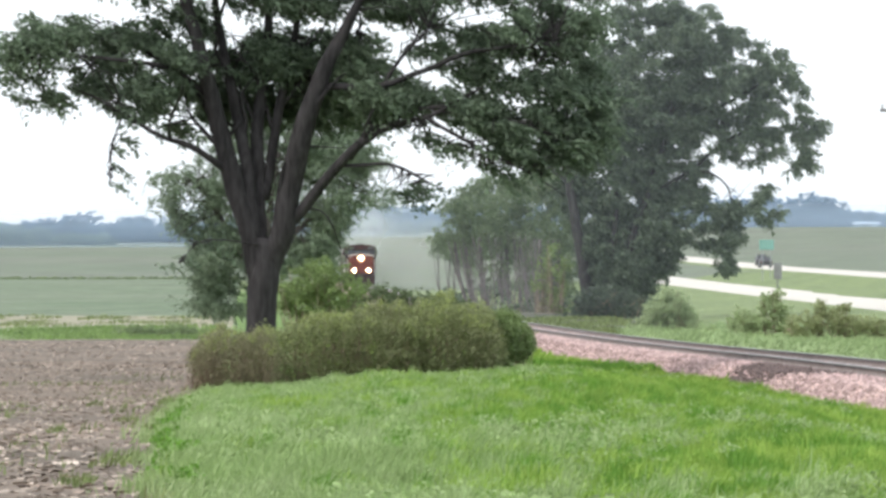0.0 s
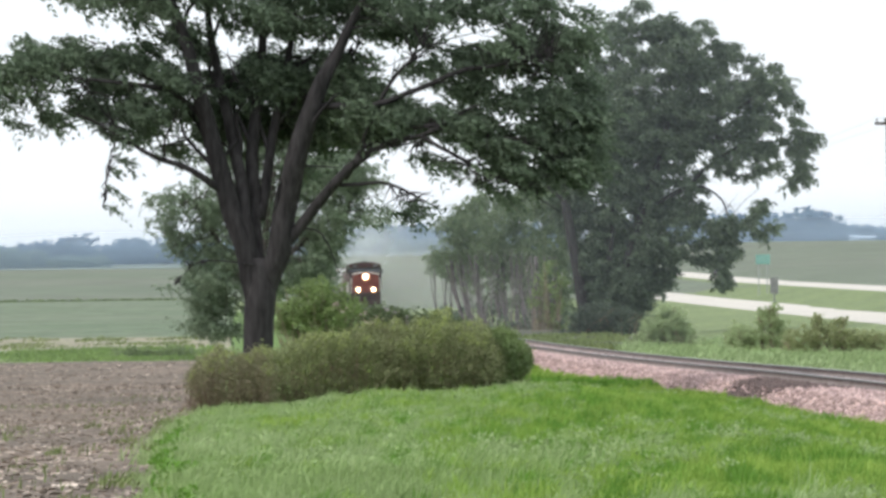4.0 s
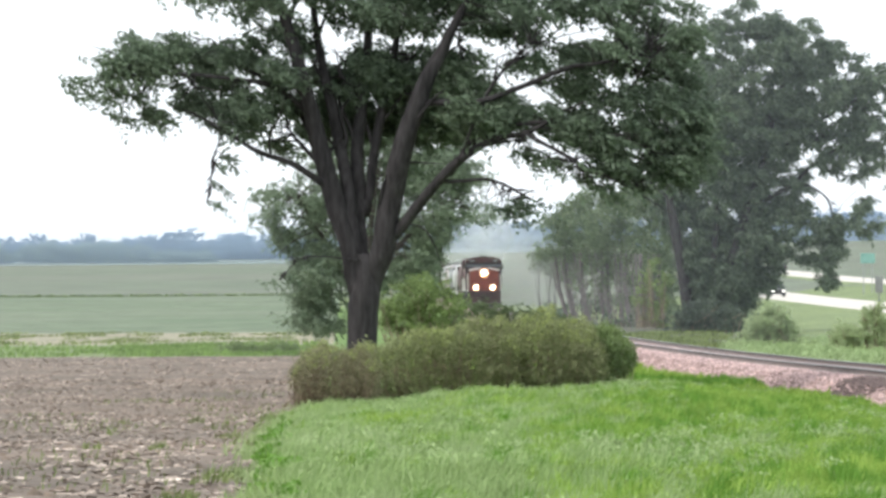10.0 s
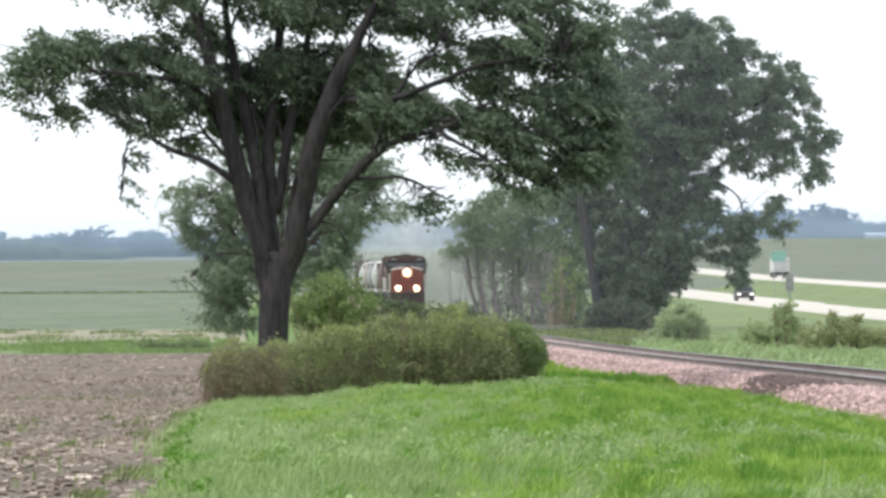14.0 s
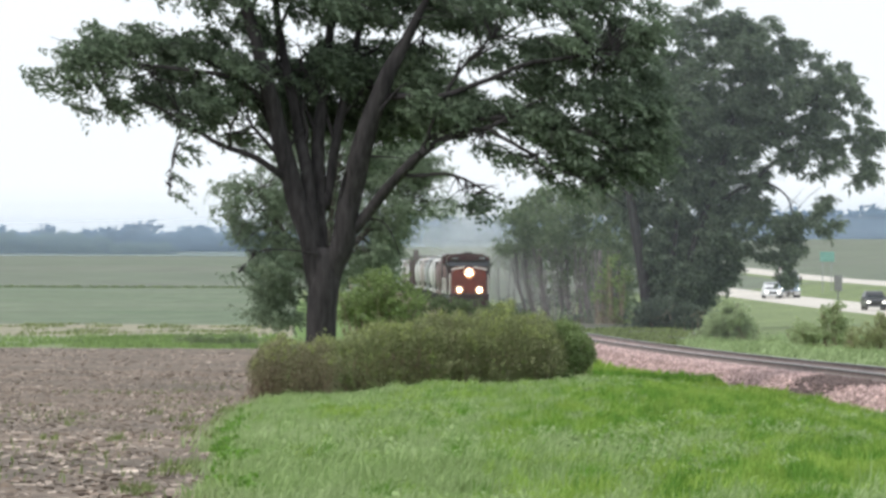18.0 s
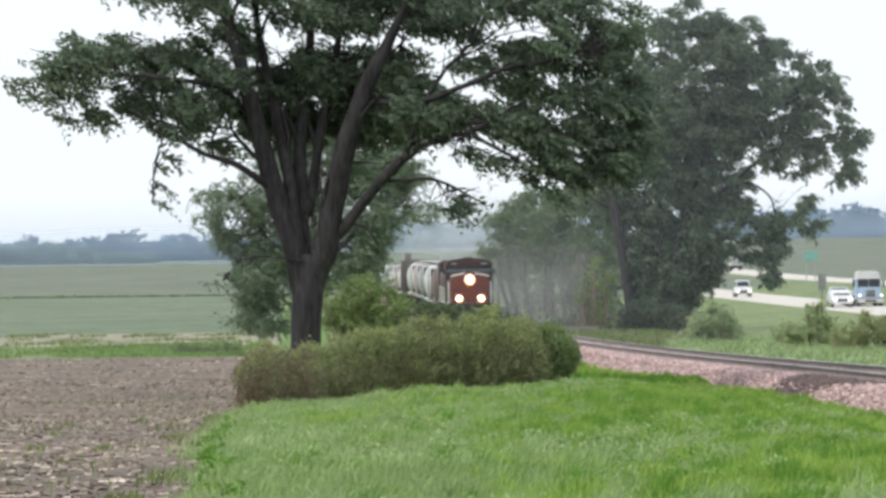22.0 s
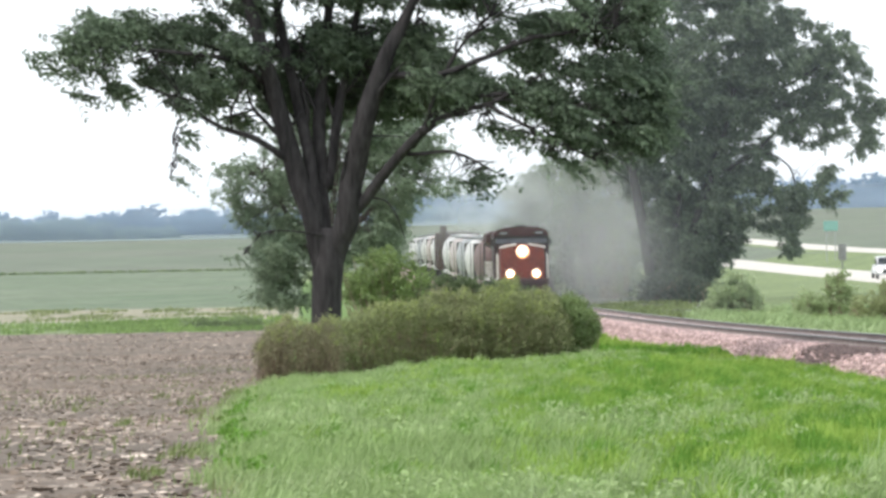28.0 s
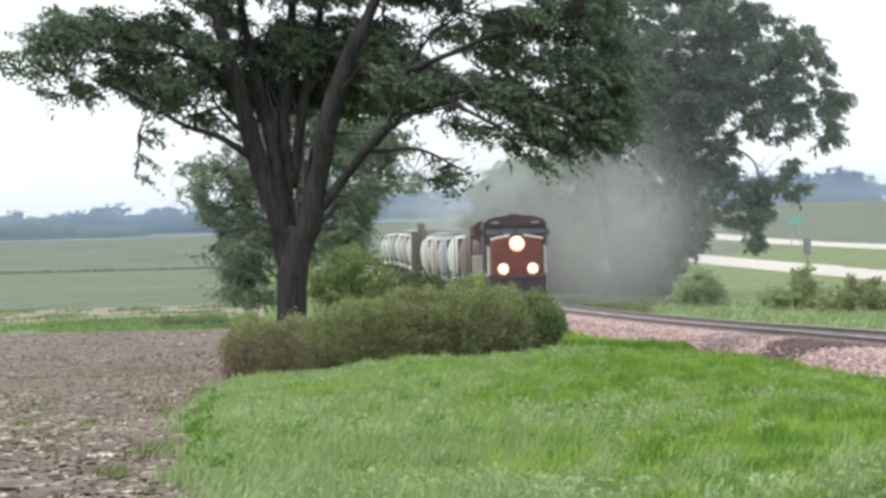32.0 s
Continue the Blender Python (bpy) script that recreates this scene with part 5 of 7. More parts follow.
def field_bank():
    """A low weedy bank between two far fields."""
    rng = np.random.default_rng(66)
    rows = []
    for x in np.arange(-96, -6, 0.5):
        k = 0.5 + 0.5 * noise.noise((x * 0.12, 3.0, 0.0))
        y = 692 + 2.0 * noise.noise((x * 0.03, 8.0, 0.0))
        rows.append((x, y, ground(x, y) + 0.12, 2.6, 0.6, 0.08 + 0.08 * k, 3 + 3 * k))
    v, f = leaf_arrays(rng, rows, 0.26, 0.14, 14, 0.1, 0.2)
    tagged(raw("field_bank", v, f, LEAF_DARK), "low dark weedy bank between two distant fields", "hedge", kind="stuff")


field_bank()

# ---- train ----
# maroon brightened, with some headlight glow on the nose put into it
MAROON = mat("glow_warmed_maroon", (0.185, 0.037, 0.024), 0.5, 0.3, 0.8, 0.05, (0.12, 0.028, 0.02), shine=0.3)
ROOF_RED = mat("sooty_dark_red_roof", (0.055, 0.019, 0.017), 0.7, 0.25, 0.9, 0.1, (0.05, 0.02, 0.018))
# maroon with the recessed side's shade put into the colour; the pilot shares it
DARK_MAROON = mat("dark_shaded_maroon", (0.062, 0.032, 0.032), 0.7, 0.3, 1.2, 0.1, (0.045, 0.026, 0.027))
BLACK = mat("sooty_black_steel", (0.025, 0.024, 0.023), 0.75, 0.3, 1.5, 0.2, (0.045, 0.04, 0.036))
WHITE_LINE = mat("off_white_paint", (0.68, 0.66, 0.62), 0.6, 0.1, 2, 0.05, (0.58, 0.55, 0.5))
HOPPER_WHITE = mat("weathered_white_hopper", (0.70, 0.70, 0.69), 0.6, 0.12, 0.5, 0.05, (0.42, 0.41, 0.39), fine=3)
HOPPER_GREY = mat("grey_hopper_paint", (0.36, 0.38, 0.39), 0.6, 0.12, 0.5, 0.05, (0.27, 0.28, 0.28), fine=3)
HOPPER_PINK = mat("rust_stained_hopper", (0.50, 0.45, 0.43), 0.7, 0.15, 0.5, 0.05, (0.38, 0.31, 0.29), fine=3)
HOPPER_RED = mat("oxide_red_hopper", (0.19, 0.12, 0.115), 0.7, 0.2, 0.5, 0.05, (0.13, 0.085, 0.08), fine=3)
BOXCAR_BROWN = mat("brown_boxcar_paint", (0.075, 0.04, 0.034), 0.75, 0.2, 0.5, 0.1, (0.06, 0.036, 0.03), fine=3)
STEEL = mat("grimy_running_gear", (0.06, 0.05, 0.045), 0.8, 0.3, 2, 0.2, (0.04, 0.035, 0.03))
WHEEL_STEEL = mat("wheel_steel", (0.14, 0.11, 0.10), 0.5, 0.2, 3, 0.05, (0.09, 0.07, 0.06), metal=0.5)
GLASS = mat("dark_window_glass", (0.02, 0.023, 0.027), 0.2, 0.05, 1, 0, (0.016, 0.02, 0.024), shine=0.4)
SKY_GLASS = mat("raked_window_glass", (0.07, 0.072, 0.08), 0.2, 0.05, 1, 0, (0.06, 0.062, 0.07), metal=0.3, shine=0.6)
LAMP = glow("warm_lamp_glass", (1.0, 0.72, 0.38), 40.0)
# glow for the domes added to imitate the orange halo of the lamps
LAMP_HALO = glow("orange_lamp_halo", (1.0, 0.42, 0.14), 1.3)
LAMP_LOW = glow("warm_ditch_lamp_glass", (1.0, 0.72, 0.38), 34.0)
CAR_LAMP = glow("car_lamp_glass", (1.0, 0.97, 0.9), 2.5)


def disc(bm, centre, r, depth, axis="x", sides=20):
    c = Vector(centre)
    d = {"x": Vector((depth / 2, 0, 0)), "y": Vector((0, depth / 2, 0)), "z": Vector((0, 0, depth / 2))}[axis]
    return tube(bm, [c - d, c + d], [r, r], sides)


def prism(bm, outline, y0, y1, taper=1.0):
    """An outline in x and z drawn out along y."""
    a = [bm.verts.new((x * taper, y0, z)) for x, z in outline]
    b = [bm.verts.new((x, y1, z)) for x, z in outline]
    n = len(a)
    for i in range(n):
        bm.faces.new((a[i], a[(i + 1) % n], b[(i + 1) % n], b[i]))
    bm.faces.new(a[::-1])
    bm.faces.new(b)
    return bm


def bogie(thing, y, axles, r, wide=1.15):
    bm = bmesh.new()
    half = (axles - 1) * 0.95
    for s in (-1, 1):
        box(bm, s * wide - 0.09, s * wide + 0.09, y - half - 0.5, y + half + 0.5, r - 0.12, r + 0.3, 0.04)
        for a in range(axles):
            ya = y - half + a * 1.9
            box(bm, s * wide - 0.16, s * wide + 0.16, ya - 0.2, ya + 0.2, r - 0.22, r + 0.16, 0.03)
    box(bm, -wide, wide, y - 0.3, y + 0.3, r, r + 0.32, 0.03)
    f = part("bogie", bm, STEEL, thing)
    for a in range(axles):
        ya = y - half + a * 1.9
        bm = bmesh.new()
        for s in (-0.755, 0.755):
            disc(bm, (s, ya, r), r, 0.13)
            disc(bm, (s - math.copysign(0.07, s), ya, r), r + 0.03, 0.03)
        disc(bm, (0, ya, r), 0.09, 1.5, sides=10)
        part("wheelset", bm, WHEEL_STEEL, f, smooth=False)
    return f


def lamp(thing, name, x, y, z, r, squash, m):
    """A round lamp: a bulb sized to its glare, an added orange dome for its halo, a dark rim."""
    def dome(rr, yy):
        bm = bmesh.new()
        bmesh.ops.create_uvsphere(bm, u_segments=18, v_segments=10, radius=rr)
        bmesh.ops.scale(bm, vec=(1, squash, 1), verts=bm.verts)
        bmesh.ops.translate(bm, vec=(x, yy, z), verts=bm.verts)
        return bm
    ob = part(name, dome(r, y), m, thing, "lit warm-white lamp", smooth=True)
    part("halo_dome", dome(r * 1.6, y + r * squash * 0.75), LAMP_HALO, ob, "orange glowing dome added for the lamp halo", smooth=True)
    part("lamp_rim", disc(bmesh.new(), (x, y + 0.36, z), r * 1.3 + 0.02, 0.3, "y"), BLACK, ob)
    return ob


def make_loco():
    ob = new("locomotive")
    tagged(ob, "dark red diesel freight locomotive with three bright headlights lit", "locomotive")
    # pilot with its plough, and the footplate
    bm = prism(bmesh.new(), [(-1.5, 0.16), (1.5, 0.16), (1.5, 1.15), (-1.5, 1.15)], 0.15, 0.55, 0.97)
    part("pilot_plough", bm, DARK_MAROON, ob)
    part("anticlimber", boxed(-1.45, 1.45, -0.05, 0.25, 1.14, 1.36, 0.04), DARK_MAROON, ob)
    part("underframe", boxed(-1.5, 1.5, 0.3, 21.9, 0.95, 1.38, 0.05), BLACK, ob)
    part("coupler", boxed(-0.14, 0.14, -0.55, 0.3, 0.72, 1.0, 0.05), STEEL, ob)
    # nose with a sloping top
    bm = prism(bmesh.new(), [(-1.34, 1.38), (1.34, 1.38), (1.38, 2.5), (1.3, 3.25), (0.9, 3.42), (-0.9, 3.42), (-1.3, 3.25), (-1.38, 2.5)], 0.75, 2.3, 0.95)
    nose = part("nose", bm, MAROON, ob)
    for s in (-1, 1):
        bm = bmesh.new()
        tube(bm, [(s * 1.36, 0.74, 3.2), (s * 0.36, 0.72, 3.4)], [0.06, 0.06], 4)
        part("stripe", bm, WHITE_LINE, nose, "off-white painted line")
    part("nose_door", boxed(-0.95, -0.4, 0.72, 0.78, 1.45, 2.65, 0.015), MAROON, nose)
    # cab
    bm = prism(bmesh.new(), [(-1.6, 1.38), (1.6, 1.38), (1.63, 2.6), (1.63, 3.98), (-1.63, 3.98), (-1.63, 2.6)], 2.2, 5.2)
    cab = part("cab", bm, DARK_MAROON, ob)
    roof = [(-1.66, 3.9), (1.66, 3.9), (1.64, 4.06), (1.42, 4.26), (0.95, 4.4), (0.4, 4.45), (-0.4, 4.45), (-0.95, 4.4), (-1.42, 4.26), (-1.64, 4.06)]
    part("cab_roof", prism(bmesh.new(), roof, 2.0, 5.4), ROOF_RED, ob)
    for x0, x1 in ((-1.5, -0.8), (-0.72, -0.05), (0.05, 0.72), (0.8, 1.5)):
        bm = prism(bmesh.new(), [(x0, 3.48), (x1, 3.48), (x1, 3.84), (x0, 3.84)], 2.06, 2.2)
        for v in bm.verts:
            v.co.y += (v.co.z - 3.48) * 0.32
        part("windscreen", bm, SKY_GLASS, cab, "raked windscreen glass reflecting the sky")
    part("window_surround", boxed(-1.6, 1.6, 2.14, 2.24, 3.42, 3.92, 0.02), BLACK, cab)
    for s in (-1, 1):
        part("side_window", boxed(s * 1.64 - 0.02, s * 1.64 + 0.02, 3.0, 4.6, 3.15, 3.82, 0.01), GLASS, cab)
        board = part("number_board", boxed(s * 1.05 - 0.3, s * 1.05 + 0.3, 1.94, 2.02, 3.98, 4.16, 0.02), BLACK, cab)
        part("number_bar", boxed(s * 1.05 - 0.2, s * 1.05 + 0.2, 1.92, 1.938, 4.03, 4.11), HOPPER_GREY, board, "plain pale bar on the board")
        bm = bmesh.new()
        tube(bm, [(s * 1.66, 2.1, 3.2), (s * 1.74, 2.1, 3.4), (s * 1.74, 2.1, 3.7)], [0.02, 0.02, 0.02], 6)
        box(bm, s * 1.73 - 0.07, s * 1.73 + 0.07, 2.06, 2.14, 3.36, 3.74, 0.02)
        part("mirror", bm, BLACK, cab)
    bm = bmesh.new()
    for x in (-0.2, 0, 0.2):
        tube(bm, [(x, 3.2, 4.5), (x, 2.85, 4.52)], [0.03, 0.06], 8)
    box(bm, -0.3, 0.3, 3.1, 3.3, 4.4, 4.5)
    part("horn", bm, BLACK, cab)
    part("aerial_dome", boxed(-0.9, -0.55, 3.6, 4.1, 4.36, 4.52, 0.05), HOPPER_GREY, cab)
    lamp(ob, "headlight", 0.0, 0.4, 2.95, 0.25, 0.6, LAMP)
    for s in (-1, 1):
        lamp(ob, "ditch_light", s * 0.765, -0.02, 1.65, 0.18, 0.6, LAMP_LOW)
        bm = boxed(s * 0.765 - 0.2, s * 0.765 + 0.2, 0.12, 0.3, 1.36, 1.92, 0.03)
        part("lamp_bracket", bm, BLACK, ob)
        # hand rails and steps at the front corners
        for y, h in ((0.35, 2.75), (0.95, 2.75), (2.1, 2.9)):
            bm = cylinder(bmesh.new(), (s * 1.47, y, 0.5 if y < 0.5 else 1.36), (s * 1.47, y, h), 0.026, 8)
            part("handrail_post", bm, WHITE_LINE, ob, "white grab rail")
        bm = bmesh.new()
        tube(bm, [(s * 1.47, 0.35, 2.72), (s * 1.47, 2.1, 2.86)], [0.03, 0.03], 6)
        part("handrail", bm, WHITE_LINE, ob)
        for k in range(4):
            bm = boxed(s * 1.28 - 0.22, s * 1.28 + 0.22, 0.3, 0.95, 0.22 + k * 0.28, 0.26 + k * 0.28, 0.01)
            part("step", bm, WHITE_LINE if k % 2 else STEEL, ob)
        for k in range(9):
            y = 6 + k * 1.8
            part("handrail_post", cylinder(bmesh.new(), (s * 1.46, y, 1.36), (s * 1.46, y, 2.4), 0.025, 6), WHITE_LINE, ob)
        part("handrail", cylinder(bmesh.new(), (s * 1.46, 5.2, 2.4), (s * 1.46, 21.3, 2.4), 0.025, 6), WHITE_LINE, ob)
        bm = bmesh.new()
        box(bm, s * 1.5 - 0.03, s * 1.5 + 0.03, 0.5, 21.5, 1.3, 1.37)
        part("sill_stripe", bm, WHITE_LINE, ob)
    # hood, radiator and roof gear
    part("hood", prism(bmesh.new(), [(-1.0, 1.38), (1.0, 1.38), (1.0, 3.9), (0.8, 4.15), (-0.8, 4.15), (-1.0, 3.9)], 5.2, 21.4), DARK_MAROON, ob)
    part("engine_box", boxed(-1.5, -0.9, 5.3, 8.0, 1.38, 3.9, 0.06), DARK_MAROON, ob)
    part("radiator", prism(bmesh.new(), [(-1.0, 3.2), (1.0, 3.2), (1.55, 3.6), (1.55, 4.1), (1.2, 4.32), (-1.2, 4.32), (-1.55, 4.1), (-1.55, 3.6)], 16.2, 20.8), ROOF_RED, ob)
    part("exhaust_stack", boxed(-0.35, 0.35, 11.2, 12.4, 4.13, 4.4, 0.04), BLACK, ob)
    part("dynamic_brake_vent", boxed(-0.95, 0.95, 6.0, 9.2, 4.05, 4.32, 0.08), BLACK, ob)
    for k in range(7):
        part("hood_door", boxed(-1.03, -0.98, 8.4 + k * 1.1, 9.35 + k * 1.1, 1.6, 3.7, 0.01), ROOF_RED, ob)
    part("fuel_tank", boxed(-1.4, 1.4, 8.2, 13.8, 0.32, 0.98, 0.12), BLACK, ob)
    bogie(ob, 4.2, 3, 0.53)
    bogie(ob, 17.8, 3, 0.53)
    return ob


def hopper_outline(h):
    return [(-1.25, 1.15), (1.25, 1.15), (1.5, 1.7), (1.62, 2.5), (1.6, h - 1.1), (1.42, h - 0.5), (1.05, h - 0.12), (0.5, h), (-0.5, h), (-1.05, h - 0.12), (-1.42, h - 0.5), (-1.6, h - 1.1), (-1.62, 2.5), (-1.5, 1.7)]


def make_hopper(paint, label, h=3.95, length=17.3):
    ob = new("hopper_wagon")
    tagged(ob, label, "freight wagon", group="wagons of the train")
    out = hopper_outline(h)
    bm = bmesh.new()
    rings = []
    for y, s in ((1.0, 0.6), (1.6, 0.82), (2.4, 0.94), (3.6, 1.0), (length - 3.6, 1.0), (length - 2.4, 0.94), (length - 1.6, 0.82), (length - 1.0, 0.6)):
        rings.append([bm.verts.new((x * s, y, 2.6 + (z - 2.6) * (s if z < 2.6 else 0.5 + s / 2))) for x, z in out])
    n = len(out)
    for a, b in zip(rings, rings[1:]):
        for i in range(n):
            bm.faces.new((a[i], a[(i + 1) % n], b[(i + 1) % n], b[i]))
    bm.faces.new(rings[0][::-1])
    bm.faces.new(rings[-1])
    part("body", bm, paint, ob, smooth=True)
    part("sill", boxed(-1.45, 1.45, 0.3, length - 0.3, 0.95, 1.2, 0.04), paint, ob)
    # end frames coloured dark to stand in for the shaded gaps between wagons
    for y0 in (0.35, length - 0.75):
        bm = bmesh.new()
        for s in (-1.4, 1.4):
            box(bm, s - 0.07, s + 0.07, y0, y0 + 0.4, 1.15, h - 0.35, 0.01)
        box(bm, -1.4, 1.4, y0 + 0.1, y0 + 0.3, h - 0.5, h - 0.34, 0.01)
        part("end_frame", bm, STEEL, ob)
    bm = bmesh.new()
    for s in (-0.75, 0.75):
        box(bm, s - 0.25, s + 0.25, 0.9, length - 0.9, h + 0.05, h + 0.1)
    part("roof_walk", bm, HOPPER_GREY, ob)
    for k in range(4):
        part("hatch", boxed(-0.4, 0.4, 2.2 + k * 3.3, 4.6 + k * 3.3, h - 0.02, h + 0.14, 0.04), paint, ob)
    for k in range(3):
        y = 4.2 + k * 4.4
        bm = bmesh.new()
        a = [bm.verts.new((x, y + q, z)) for x, q, z in ((-1.2, -1.5, 1.2), (1.2, -1.5, 1.2), (1.2, 1.5, 1.2), (-1.2, 1.5, 1.2), (-0.5, -0.4, 0.5), (0.5, -0.4, 0.5), (0.5, 0.4, 0.5), (-0.5, 0.4, 0.5))]
        for f in ((0, 1, 5, 4), (1, 2, 6, 5), (2, 3, 7, 6), (3, 0, 4, 7), (4, 5, 6, 7), (3, 2, 1, 0)):
            bm.faces.new([a[i] for i in f])
        part("discharge_chute", bm, paint, ob)
    bm = bmesh.new()
    for s in (-0.22, 0.22):
        box(bm, -1.66, -1.62, 0.75 + s, 0.79 + s, 1.1, h - 0.3)
    for k in range(8):
        box(bm, -1.66, -1.62, 0.53, 1.01, 1.3 + k * 0.31, 1.34 + k * 0.31)
    part("ladder", bm, STEEL, ob)
    bogie(ob, 2.3, 2, 0.46)
    bogie(ob, length - 2.3, 2, 0.46)
    return ob


def make_boxcar(length=17.3):
    ob = new("boxcar")
    tagged(ob, "tall brown boxcar with ribbed sides and a tall end post", "freight wagon", group="wagons of the train")
    part("body", boxed(-1.58, 1.58, 0.4, length - 0.4, 1.05, 4.14, 0.05), BOXCAR_BROWN, ob)
    part("roof", prism(bmesh.new(), [(-1.62, 4.12), (1.62, 4.12), (1.0, 4.2), (0, 4.23), (-1.0, 4.2)], 0.35, length - 0.35), BOXCAR_BROWN, ob)
    part("corner_post", boxed(-1.64, -1.1, 0.3, 0.5, 1.1, 4.78, 0.03), BOXCAR_BROWN, ob, "tall dark brown end post")
    for s in (-1, 1):
        for k in range(16):
            y = 0.7 + k * (length - 1.4) / 15
            part("rib", boxed(s * 1.6 - 0.04, s * 1.6 + 0.04, y - 0.05, y + 0.05, 1.1, 4.1), BOXCAR_BROWN, ob)
        part("door", boxed(s * 1.62 - 0.03, s * 1.62 + 0.03, length / 2 - 1.6, length / 2 + 1.6, 1.2, 4.0, 0.02), BOXCAR_BROWN, ob)
    bogie(ob, 2.3, 2, 0.46)
    bogie(ob, length - 2.3, 2, 0.46)
    return ob


loco = make_loco()
LIGHT_HOPPER = "weathered white covered hopper wagon with rounded sides"
white = make_hopper(HOPPER_WHITE, LIGHT_HOPPER)
grey = make_hopper(HOPPER_GREY, "grey covered hopper wagon with rounded sides")
pink = make_hopper(HOPPER_PINK, "rust-stained pale covered hopper wagon")
red = make_hopper(HOPPER_RED, "oxide red covered hopper wagon behind the locomotive", 3.9)
brown = make_boxcar()
COPY = pose(0, 0, 0)
WAGONS = [red, white, grey, pink, copy_thing(white, COPY), brown, copy_thing(white, COPY), copy_thing(pink, COPY), copy_thing(white, COPY), copy_thing(grey, COPY), copy_thing(white, COPY), copy_thing(white, COPY)]


# ---- highway vehicles ----
CAR_WHITE = mat("white_car_paint", (0.75, 0.76, 0.77), 0.3, 0.05, 1, 0, (0.7, 0.71, 0.72), shine=0.5)
CAR_SILVER = mat("silver_car_paint", (0.45, 0.47, 0.50), 0.3, 0.05, 1, 0, (0.42, 0.44, 0.47), metal=0.3, shine=0.5)
CAR_BLACK = mat("black_car_paint", (0.03, 0.03, 0.035), 0.3, 0.1, 1, 0, (0.04, 0.04, 0.045), shine=0.5)
TRUCK_BLUE = mat("pale_blue_truck_paint", (0.38, 0.50, 0.66), 0.35, 0.08, 1, 0, (0.45, 0.55, 0.68), shine=0.5)
TRAILER = mat("dirty_white_trailer", (0.66, 0.65, 0.63), 0.6, 0.1, 0.4, 0.02, (0.54, 0.53, 0.51))
RUBBER = mat("tyre_rubber", (0.03, 0.03, 0.03), 0.9, 0.2, 4, 0.1, (0.045, 0.043, 0.04))
DOOR_GREY = mat("dull_grey_roller_door", (0.40, 0.41, 0.42), 0.6, 0.12, 2, 0.05, (0.33, 0.34, 0.35))
CHROME = mat("dull_chrome", (0.6, 0.6, 0.6), 0.25, 0.1, 2, 0, (0.5, 0.5, 0.5), metal=0.9)


def wheel(thing, x, y, r, wide):
    w = part("wheel", disc(bmesh.new(), (x, y, r), r, wide), RUBBER, thing)
    part("rim", disc(bmesh.new(), (x + math.copysign(wide * 0.5, x), y, r), r * 0.6, 0.03), CHROME, w)


